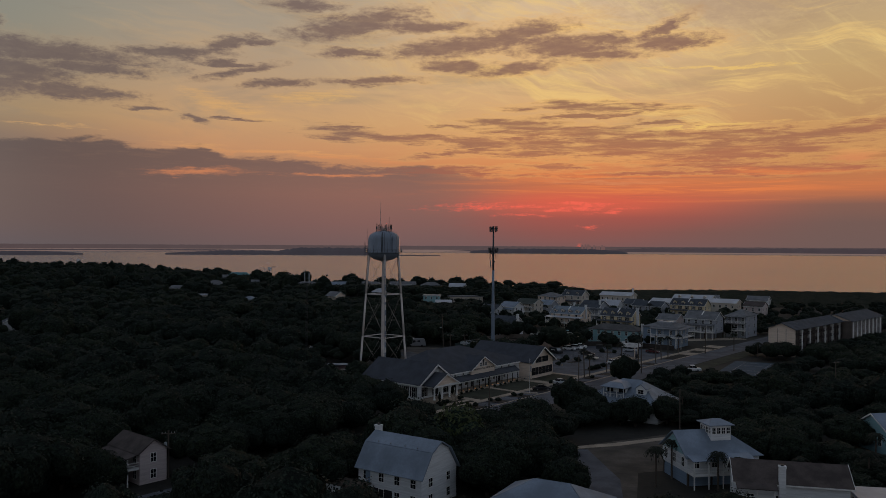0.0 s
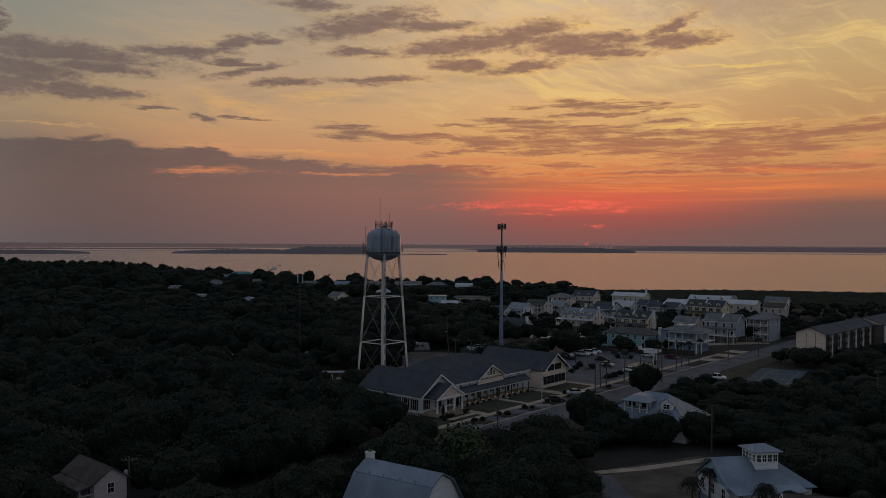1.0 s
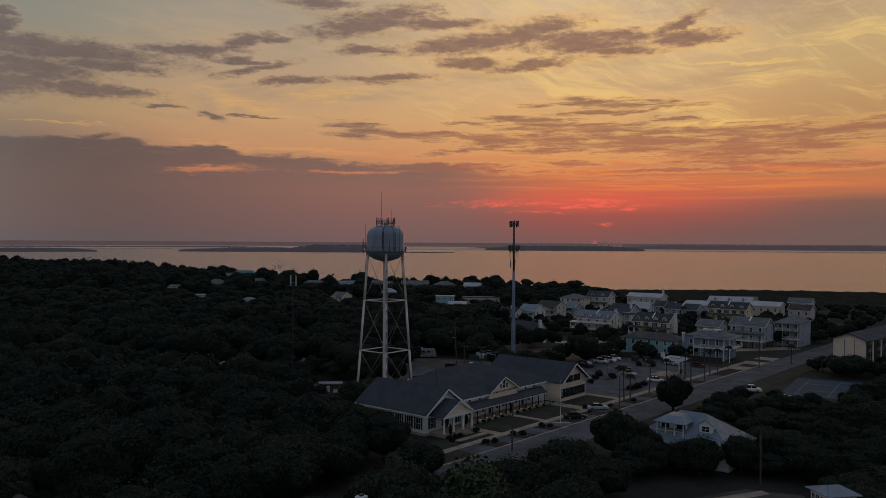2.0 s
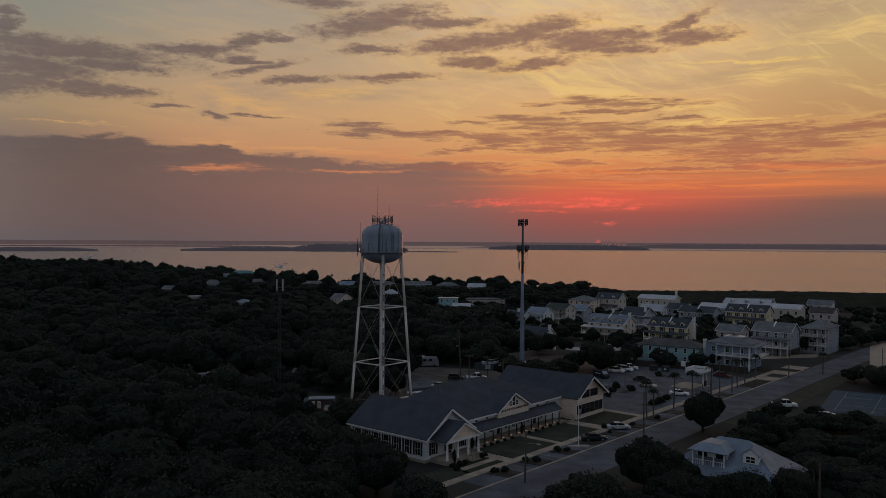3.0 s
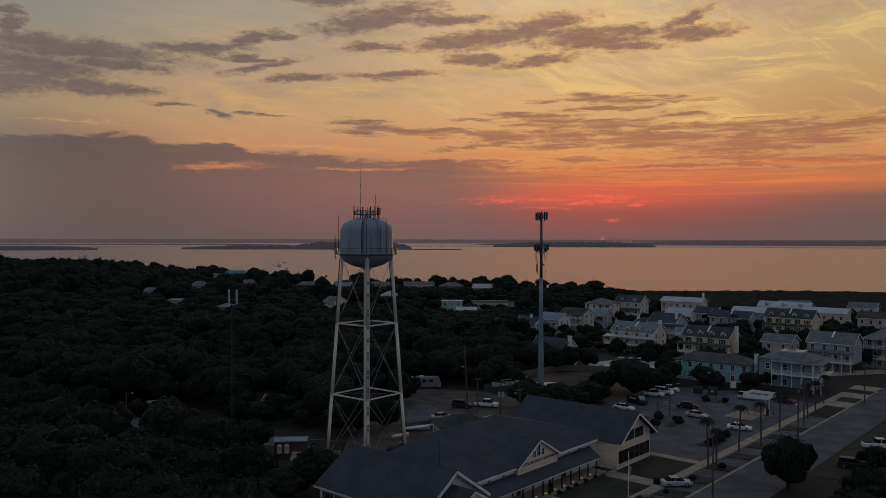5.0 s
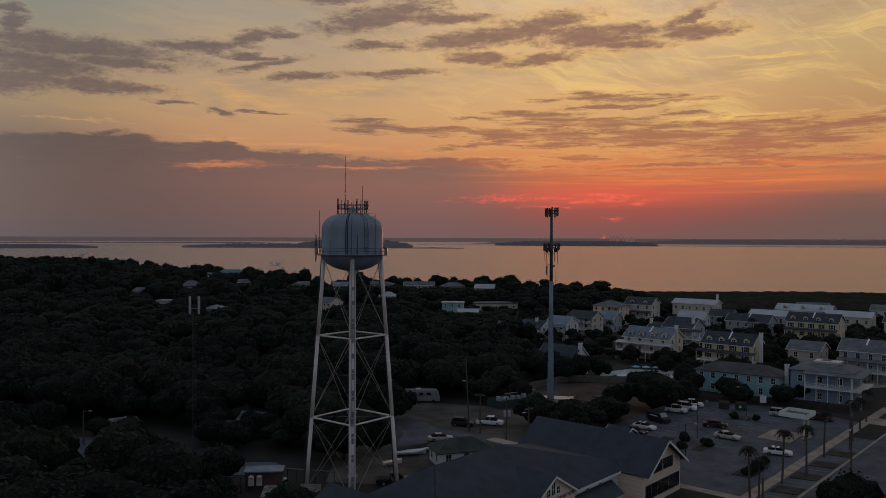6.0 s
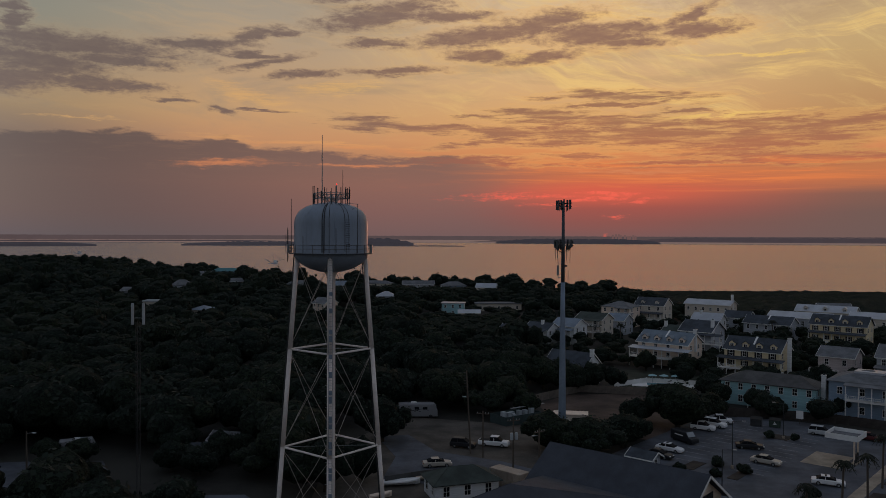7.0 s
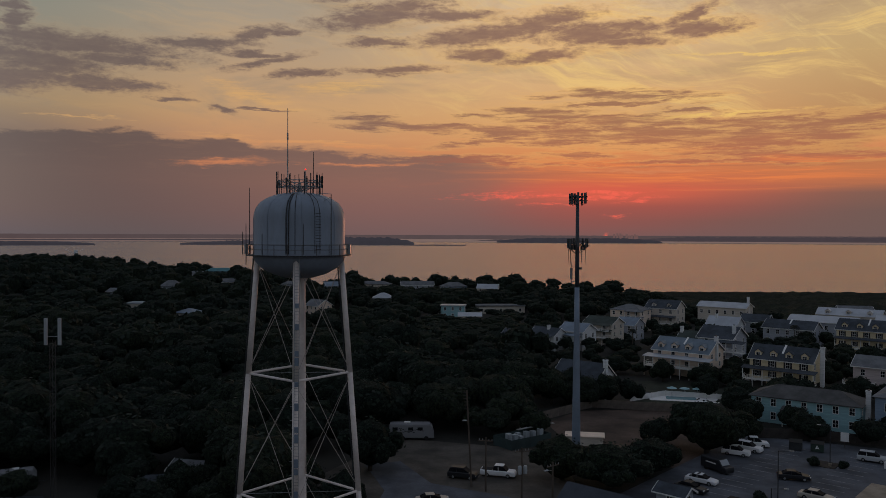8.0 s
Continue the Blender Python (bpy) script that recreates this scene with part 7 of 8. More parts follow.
def rack(x, y, turn, n):
    t = thing("cable_rack", pose(x, y, 0, 0, 0, turn), "dark steel cable rack on short posts", "rack")
    part("tray", box(-0.1, n * 1.6 + 0.1, -0.25, 0.25, 2.5, 2.58), DARKSTEEL, t)
    for i in range(n + 1):
        part("post", rod((i * 1.6, 0, -0.05), (i * 1.6, 0, 2.5), 0.06, seg=6), DARKSTEEL, t)


rack(-40.5, 236.6, 6, 2)
rack(-31.0, 241.6, -10, 5)
wslab("pavement", "pale worn drive under the oaks", [(-52, 246.5), (-38, 246), (-33, 250.5), (-36, 254), (-50, 253)], 0.05, ASPHALT)
wslab("pavement", "worn asphalt lane in the camping ground", [(-90, 259), (-71, 255), (-61, 263), (-66, 271), (-78, 270), (-92, 267)], 0.05, ASPHALT)
utility_pole(-75.8, 264.2, 6.8, "slim pole with lamp arm beside the camp lane", 0, 160, (6.4, 1.4))


def trailer(x, y, turn, L, label):
    t = thing("camping_trailer", pose(x, y, 0.05, 0, 0, turn), label, "trailer")
    part("body", shell([(-L / 2, 2.3), (-L / 2 + 0.2, 2.7), (L / 2 - 0.5, 2.7), (L / 2, 1.9)], 2.3, 0.55, 0.15), car_paint("dull_trailer", (0.2, 0.2, 0.21, 1)), t)
    part("roof_unit", box(-0.5, 0.5, -0.35, 0.35, 2.7, 2.95, 0.06), WHITE, t)
    for u in (-L * 0.25, L * 0.2):
        part("side_window", box(u - 0.45, u + 0.45, -1.17, -1.14, 1.5, 2.1, 0.01), GLASS, t)
    for sgn in (-1, 1):
        part("wheel", rod((-0.3, sgn * 0.95, 0.36), (-0.3, sgn * 1.15, 0.36), 0.36, seg=14), RUBBER, t)
    part("hitch", rod((L / 2, 0, 0.6), (L / 2 + 1.0, 0, 0.5), 0.06, seg=6), DARKSTEEL, t)


trailer(-72.6, 275.0, 28, 6.0, "dull white camping trailer parked beside the lane")
trailer(-62.5, 309.0, -20, 6.5, "pale camping trailer in a gap between oaks")
car(-85.0, 262.0, 15, "sedan", CS, "silver car at the edge of the camp lane")
t = thing("carport", pose(-63.5, 243.0, 0, 0, 0, 12), "flat pale carport roof on thin posts", "carport")
part("roof", box(-3.4, 3.4, -2.6, 2.6, 2.4, 2.55), material("pale_gravel_roof", (0.22, 0.2, 0.18, 1), 0.95, spread=0.25), t)
for u in (-3.1, 3.1):
    for v in (-2.3, 2.3):
        part("post", box(u - 0.07, u + 0.07, v - 0.07, v + 0.07, -0.05, 2.4), POLE, t)
house(-48.8, 271.0, 12.0, 7.0, 4.5, 2.4, 1.0, DARKFENCE, DARKSHINGLE, "small grey shed among the oaks", storeys=1, win=2, ends=1, category="shed", name="shed", clear=8.0)
house(-45.8, 279.0, -12.0, 6.0, 4.5, 2.4, 1.0, DARKFENCE, GREYSHINGLE, "small dark cabin with grey roof under oaks", storeys=1, win=2, ends=1, clear=4.0)
t = thing("picnic_shelter", pose(80.6, 229.7, 0, 0, 0, -70.0), "long white flat shelter roof on posts beside the court", "shelter")
part("roof", box(-3.6, 3.6, -1.0, 1.0, 2.4, 2.55), WHITE, t)
for u in (-3.3, 0.0, 3.3):
    for v in (-0.8, 0.8):
        part("post", box(u - 0.05, u + 0.05, v - 0.05, v + 0.05, -0.05, 2.4), POLE, t)
boat(-12.5, 259.6, 0.3, 12, 6.0, WHITE, "white upturned skiff on the sand")
boat(-8.6, 262.6, 0.3, 8, 5.0, CREAM, "cream skiff on the sand")
boat(-15.0, 253.0, 0.25, 30, 3.6, CREAM, "small weathered skiff by the tower leg")


def shrimp_boat(x, y, turn, k=1.0):
    t = boat(x, y, -1.9, turn, 22.0 * k, PALEPANEL, "pale grey shrimp trawler with spread outriggers on the bay")
    part("wheelhouse", box(2.0 * k, 7.0 * k, -1.8 * k, 1.8 * k, 0.7, 5.2 * k, 0.2), WHITE, t)
    part("mast", rod((0, 0, 0.5), (0, 0, 13 * k), 0.25 * k, 0.15 * k, 6), PALEPANEL, t)
    for s in (-1, 1):
        part("outrigger", rod((0, s * 1.5, 1.2), (0, s * 17 * k, 7.0 * k), 0.28 * k, 0.16 * k, 6), PALEPANEL, t)
        part("stay", rod((0, 0, 13 * k), (0, s * 15 * k, 6.4 * k), 0.1 * k, seg=4), STEEL, t)
        part("net", plate([(-0.5, s * 4 * k, 2.2 * k), (0.5, s * 4 * k, 2.2 * k), (0.4, s * 9 * k, 3.9 * k), (-0.4, s * 9 * k, 3.9 * k)], 0.6 * k), STEEL, t)


shrimp_boat(-845, 1810, 80, 1.3)
shrimp_boat(-292, 1290, 70)
boat(-330, 1500, -1.9, 20, 9.0, DARKSTEEL, "small dark boat moored on the bay")
boat(55, 2600, -1.9, 10, 14.0, DARKSTEEL, "small dark boat far out on the bay")
boat(-95, 2900, -1.9, 10, 14.0, DARKSTEEL, "small dark boat far out on the bay")


def bin_(x, y, turn, mat, label, big=True):
    t = thing("dumpster", pose(x, y, 0.05, 0, 0, turn), label, "dumpster")
    s = 1.0 if big else 0.35
    bm = bmesh.new()
    v = add_box(bm, -1.1 * s, 1.1 * s, -0.85 * s, 0.85 * s, 0.1, 1.5 * (s if not big else 1))
    part("bin", bm, mat, t)
    part("lid", plate([(-1.12 * s, -0.87 * s, 1.45), (1.12 * s, -0.87 * s, 1.45), (1.12 * s, 0.87 * s, 1.75), (-1.12 * s, 0.87 * s, 1.75)], -0.05) if big else box(-0.4, 0.4, -0.32, 0.32, 0.53, 0.6), RUBBER, t)
    return t


bin_(58.3, 303.4, -25, DARKSTEEL, "dark steel dumpster by the fence")
d2 = bin_(61.8, 302.4, -25, material("bin_green", (0.03, 0.05, 0.04, 1), 0.6), "dark green recycling dumpster with white mark")
bm = bmesh.new()
for i in range(3):
    a = radians(90 + 120 * i)
    b = radians(90 + 120 * (i + 1))
    add_rod(bm, (0.38 * math.cos(a), -0.9, 0.85 + 0.38 * math.sin(a)), (0.38 * math.cos(b) * 0.6, -0.9, 0.85 + 0.38 * math.sin(b) * 0.6), 0.07, seg=5)
part("recycling_mark", bm, WHITE, d2)
bin_(46.0, 150.0, 10, CB, "blue wheeled bin beside the path", False)
t = thing("notice_board", pose(68.0, 305.2, 0, 0, 0, -25), "white notice board on the fence", "sign")
part("panel", box(-0.7, 0.7, -0.06, 0, 1.2, 2.9), WHITE, t)
part("post", box(-0.05, 0.05, 0, 0.08, 0, 2.8), POLE, t)
pool = thing("swimming_pool", pose(49.5, 349.0, 0, 0, 0, -10), "small pale swimming pool behind a white fence", "swimming pool")
part("deck", box(-8, 8, -3.5, 3.5, 0, 0.12), TRIM, pool)
part("pool_water", box(-4, 3, -1.8, 1.8, 0.12, 0.15), glass_material("pool_water", (0.1, 0.25, 0.28, 1), 0.1), pool)
for x in (-2.5, 0.5, 3.5):
    part("parasol", lathe([(0, 2.5), (1.2, 2.1), (1.25, 2.05), (0, 2.3)], 12), TEAL, pool).location = (x, 2.4, 0)
    part("parasol_pole", rod((x, 2.4, 0.1), (x, 2.4, 2.4), 0.04, seg=6), STEEL, pool)


# far town and moored craft on the opposite shore: only low towers show on the skyline
t = thing("far_skyline", pose(0, 0, 0), "hazy high-rise buildings on the far shore", "skyline")
rng = random.Random(5)
for i in range(9):
    a = radians(9.7 + i * 0.2 + rng.uniform(-0.05, 0.05))
    h = rng.uniform(40, 53)
    x, y = math.sin(a) * 4860, 80 + math.cos(a) * 4860
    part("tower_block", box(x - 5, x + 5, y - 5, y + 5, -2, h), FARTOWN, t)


# ------------------------------------------------------------ trees
def cube_ball(n=3):
    """Unit ball of quads: arrays of corners and faces."""
    vs, fs = [], []
    for ax in range(3):
        for s in (-1, 1):
            base = len(vs)
            for i in range(n + 1):
                for j in range(n + 1):
                    p = [0, 0, 0]
                    p[ax], p[(ax + 1) % 3], p[(ax + 2) % 3] = s, math.tan((2 * i / n - 1) * math.pi / 4), math.tan((2 * j / n - 1) * math.pi / 4)
                    vs.append(p)
            for i in range(n):
                for j in range(n):
                    a = base + i * (n + 1) + j
                    q = (a, a + n + 1, a + n + 2, a + 1)
                    fs.append(q if s > 0 else q[::-1])
    v = np.array(vs, float)
    return v / np.linalg.norm(v, axis=1)[:, None], np.array(fs)


BALLS = {n: cube_ball(n) for n in (2, 3, 4)}


def crown_arrays(seed, leaves, size, lobes=8, spread=1.0, tall=0.92, core=0.97, fine=4):
    """A broad uneven crown about 1 m in radius at height 0..: lobes of foliage, leaf clumps over them. Returns corners, quads, is-leaf."""
    rng = np.random.default_rng(seed)
    cs, rs = [np.array((0, 0, 0.0))], [0.6]
    for i in range(lobes):
        a = 2 * math.pi * (i + rng.uniform(-0.3, 0.3)) / lobes
        d = rng.uniform(0.3, 0.74) * spread
        cs.append(np.array((d * math.cos(a), d * math.sin(a), rng.uniform(-0.26, 0.2) * tall * (1.1 - 0.6 * d))))
        rs.append(rng.uniform(0.2, 0.42) * (1.0 if lobes < 14 else 0.84))
    vs, fs, n = [], [], 0
    for c, r in zip(cs, rs):
        v = BALLS[fine][0] * r * core * np.array((1, 1, tall * 1.1))
        bump = np.sin(v @ rng.uniform(-22, 22, (3, 5)) + rng.uniform(0, 6, 5)).sum(1)[:, None]
        v = v * (1 + 0.055 * bump) + c
        vs.append(v)
        fs.append(BALLS[fine][1] + n)
        n += len(v)
    dark = sum(len(f) for f in fs)
    w_ = np.array(rs) ** 2
    pick = rng.choice(len(rs), leaves, p=w_ / w_.sum())
    d = rng.standard_normal((leaves, 3))
    d[:, 2] = np.abs(d[:, 2]) * 1.1 - 0.35
    d /= np.linalg.norm(d, axis=1)[:, None]
    ctr = np.array(cs)[pick] + d * np.array(rs)[pick][:, None] * np.array((1, 1, tall * 1.1)) * rng.uniform(0.9, 1.14, (leaves, 1))
    nr = d + 0.38 * rng.standard_normal((leaves, 3))
    nr /= np.linalg.norm(nr, axis=1)[:, None]
    t1 = np.cross(nr, rng.standard_normal((leaves, 3)))
    t1 /= np.linalg.norm(t1, axis=1)[:, None]
    t2 = np.cross(nr, t1)
    s = size * rng.uniform(0.55, 1.25, (leaves, 1))
    q = np.stack([ctr - t1 * s, ctr + t2 * s * 0.7, ctr + t1 * s, ctr - t2 * s * 0.7], 1).reshape(-1, 3)
    vs.append(q)
    fs.append(np.arange(leaves * 4).reshape(-1, 4) + n)
    return np.concatenate(vs), np.concatenate(fs), dark


def quads_mesh(name, v, f, mats, split=None):
    me = bpy.data.meshes.new(name)
    me.vertices.add(len(v))
    me.vertices.foreach_set("co", np.ascontiguousarray(v, dtype=np.float32).ravel())
    me.loops.add(len(f) * 4)
    me.loops.foreach_set("vertex_index", np.ascontiguousarray(f, dtype=np.int32).ravel())
    me.polygons.add(len(f))
    me.polygons.foreach_set("loop_start", np.arange(0, len(f) * 4, 4, dtype=np.int32))
    me.polygons.foreach_set("loop_total", np.full(len(f), 4, dtype=np.int32))
    for m in mats:
        me.materials.append(m)
    if split is not None:
        me.polygons.foreach_set("material_index", np.ascontiguousarray(split, dtype=np.int32))
    if split is not None:
        me.polygons.foreach_set("use_smooth", np.ascontiguousarray(split == 0))
    me.update()
    me.validate()
    return me


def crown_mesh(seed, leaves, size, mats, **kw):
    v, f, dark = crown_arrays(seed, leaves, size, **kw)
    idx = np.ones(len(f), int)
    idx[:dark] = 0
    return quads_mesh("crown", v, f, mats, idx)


def trunk_mesh(seed):
    """Tapered trunk to height 1 with limbs that fork outwards."""
    rng = random.Random(seed)
    bm = bmesh.new()
    add_rod(bm, (0, 0, -0.02), (0.02, 0.01, 0.45), 0.045, 0.034, 8)
    for i in range(5):
        a = 2 * math.pi * i / 5 + rng.uniform(-0.4, 0.4)
        k = Vector((0.14 * math.cos(a), 0.14 * math.sin(a), 0.62))
        e = Vector((0.32 * math.cos(a + 0.2), 0.32 * math.sin(a + 0.2), 0.82))
        add_rod(bm, (0.02, 0.01, 0.43), k, 0.026, 0.018, 6)
        add_rod(bm, k, e, 0.018, 0.007, 5)
    return finish("trunk", bm, BARK, True)


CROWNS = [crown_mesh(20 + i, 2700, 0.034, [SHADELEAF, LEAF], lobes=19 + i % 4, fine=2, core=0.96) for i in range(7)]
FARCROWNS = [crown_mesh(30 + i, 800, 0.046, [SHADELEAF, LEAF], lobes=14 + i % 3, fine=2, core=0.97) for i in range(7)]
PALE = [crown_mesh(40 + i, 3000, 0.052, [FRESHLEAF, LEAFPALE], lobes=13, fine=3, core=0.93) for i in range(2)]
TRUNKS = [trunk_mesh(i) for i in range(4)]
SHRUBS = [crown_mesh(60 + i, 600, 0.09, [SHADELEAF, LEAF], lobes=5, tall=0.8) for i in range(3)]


def tree(x, y, h, r, i, label="spreading dark green live oak", pale=False, name="tree"):
    t = thing(name, pose(x, y, 0), label, "tree", "trees")
    rng = random.Random(i * 7 + 3)
    a = new("trunk", TRUNKS[i % 4])
    a.parent = t
    a.matrix_basis = Matrix.LocRotScale((0, 0, 0), Euler((0, 0, rng.uniform(0, 6))), (r * 1.4, r * 1.4, h * 0.82))
    b = new("crown", (PALE if pale else CROWNS if y < 178 else FARCROWNS)[i % (2 if pale else 7)])
    b.parent = t
    b.matrix_basis = Matrix.LocRotScale((0, 0, h * 0.5), Euler((0, 0, rng.uniform(0, 6))), (r, r * rng.uniform(0.85, 1.1), h * 0.7))
    return t


def shrub(x, y, r, i, label="rounded dark green shrub in mulch"):
    t = thing("shrub", pose(x, y, 0), label, "shrub", "shrubs")
    b = new("foliage", SHRUBS[i % 3])
    b.parent = t
    b.matrix_basis = Matrix.LocRotScale((0, 0, r * 0.55), Euler((0, 0, i * 1.3)), (r, r, r * 1.25))


def palm_mesh(seed, fronds=44):
    rng = random.Random(seed)
    bm = bmesh.new()
    for i in range(fronds):
        a = 2 * math.pi * i / fronds + rng.uniform(-0.2, 0.2)
        up = rng.uniform(-0.5, 1.1)
        ln = rng.uniform(0.85, 1.1)
        pts = []
        for k in range(6):
            f = k / 5
            d = ln * (f * math.cos(up * (1 - 0.3 * f)))
            z = ln * (0.55 * f * up - 0.75 * f * f)
            pts.append(Vector((d * math.cos(a), d * math.sin(a), z)))
        side = Vector((-math.sin(a), math.cos(a), 0))
        for k in range(5):
            for s in (-1, 1):
                w1 = 0.22 * math.sin(math.pi * (0.12 + 0.8 * (k + 1) / 5))
                tip = pts[k + 1] * 1.06 + side * s * w1 - Vector((0, 0, 0.1))
                bm.faces.new([bm.verts.new(p) for p in ((pts[k], pts[k + 1], tip) if s > 0 else (pts[k + 1], pts[k], tip))])
    return finish("crown", bm, PALMLEAF)


PALMS = [palm_mesh(i) for i in range(3)]


def palm(x, y, h, i, r=1.7, lean=(0, 0)):
    t = thing("palm_tree", pose(x, y, 0, lean[1], lean[0], 0), "cabbage palm with bare trunk and drooping fronds", "palm tree", "palms")
    bm = bmesh.new()
    for k in range(8):
        add_rod(bm, (0, 0, h * k / 8), (0, 0, h * (k + 1) / 8), 0.19 - 0.006 * k, 0.17 - 0.006 * k, 9)
    part("trunk", bm, POLE, t)
    b = new("crown", PALMS[i % 3])
    b.parent = t
    b.matrix_basis = Matrix.LocRotScale((0, 0, h), Euler((0, 0, i * 1.1)), (r, r, r))


for i, (u, v, h) in enumerate(((63.0, 10.4, 8.6), (65.3, 10.9, 6.4), (76.4, 10.6, 8.8), (83.3, 12.3, 8.6), (98.0, 10.8, 8.4), (114.5, 11.4, 8.0), (120.5, 11.2, 7.6), (134.4, 9.0, 7.0))):
    p = uv(u, v)
    palm(p.x, p.y, h, i, 1.55, (-2 + (i * 37 % 5), 0))
for i, (x, y, h) in enumerate(((34, 126, 6.5), (47, 118, 6.0), (38, 131, 6.5), (56, 122, 6.0), (43.6, 124.2, 6.2), (46.8, 123.6, 5.4), (50.2, 123.0, 5.2), (70, 128, 5.5), (41, 140, 5.5), (77, 139, 6), (53, 176, 7), (114, 281, 5.6), (116.5, 278.5, 5.8), (82, 356, 7), (119, 276.5, 5.6), (109, 300, 6.5), (109, 372, 7), (60, 366, 6), (112, 440, 8), (52, 424, 8), (111.5, 283, 5.2))):
    palm(x, y, h, i, 1.9)
SHRUB_AT = [(92.0, -13.4, 1.5), (91.2, -8.2, 1.35), (118.3, -13.8, 1.3), (119.8, -9.6, 1.1), (77.6, 4.5, 1.2), (80.0, 4.6, 1.1), (81.9, 4.7, 1.2), (86.2, 4.3, 1.2), (86.1, -11.3, 1.2), (79.4, -8.8, 1.1), (84.5, -16.8, 1.3),
            (3.2, 3.6, 0.7), (4.8, 3.7, 0.8), (6.2, 3.6, 0.7), (2.0, 5.2, 0.8), (11.8, 3.2, 0.7), (13.0, 3.0, 0.6), (18, -1.0, 0.5), (20, -1.0, 0.5), (22, -1.0, 0.5), (24.5, -1.0, 0.5), (27, -1.0, 0.5), (33, -1.0, 0.5), (35.5, -1.0, 0.5), (38, -1.0, 0.5), (41, -1.0, 0.5), (44, -1.0, 0.5),
            (47.8, 8.2, 0.9), (5.5, 10.8, 0.8), (7.0, 12.0, 0.9), (14.8, 11.0, 0.8), (16.2, 12.4, 0.9), (24.8, 11.2, 0.9), (26.0, 12.6, 0.7), (35.0, 11.0, 0.7), (54.2, 11.6, 0.7), (44.4, 11.4, 0.6), (64.0, 12.4, 0.8)]
for i, (u, v, r) in enumerate(SHRUB_AT):
    p = uv(u, v)
    shrub(p.x, p.y, r, i)
for i, (u, v) in enumerate(((4.2, 2.9), (13.5, -0.6), (30.0, -0.8))):      # clipped columnar evergreens
    p = uv(u, v)
    t = thing("cypress", pose(p.x, p.y, 0), "slim clipped columnar evergreen", "tree")
    b = new("foliage", SHRUBS[i % 3])
    b.parent, b.matrix_basis = t, Matrix.LocRotScale((0, 0, 1.7), None, (0.42, 0.42, 2.3))


# ground kept open
def to_uv(x, y):
    dx, dy = x - ORIGIN.x, y - ORIGIN.y
    return dx * CU + dy * SU, dx * SU - dy * CU


OPEN_UV = [(-45, 62, 24, 33), (-8, 66, -26, 26), (-14, 2, -12, 14), (64, 133, -29, 26), (-160, 330, 13.5, 26), (66, 145, 8, 27), (120, 200, 4, 34), (84, 135, 26, 64), (70, 92, 26, 36)]
OPEN_XY = [(-12, 6, 225, 262), (-24, 13, 247, 303), (-36, -9, 222, 252), (12, 50, 288, 336), (21, 33, 114, 154), (28, 52, 138, 162), (36, 64, 338, 372), (92, 128, 326, 342), (-86, -60, 243, 274), (-53, -33, 236, 256), (30, 62, 108, 126), (-22, 3, 100, 117)]


def is_open(x, y, pad=2.0):
    u, v = to_uv(x, y)
    if any(a - pad < u < b + pad and c - pad < v < d + pad for a, b, c, d in OPEN_UV):
        return True
    if any(a - pad < x < b + pad and c - pad < y < d + pad for a, b, c, d in OPEN_XY):
        return True
    return any((x - fx) ** 2 + (y - fy) ** 2 < (fr * 0.8 + pad) ** 2 for fx, fy, fr in FOOT)


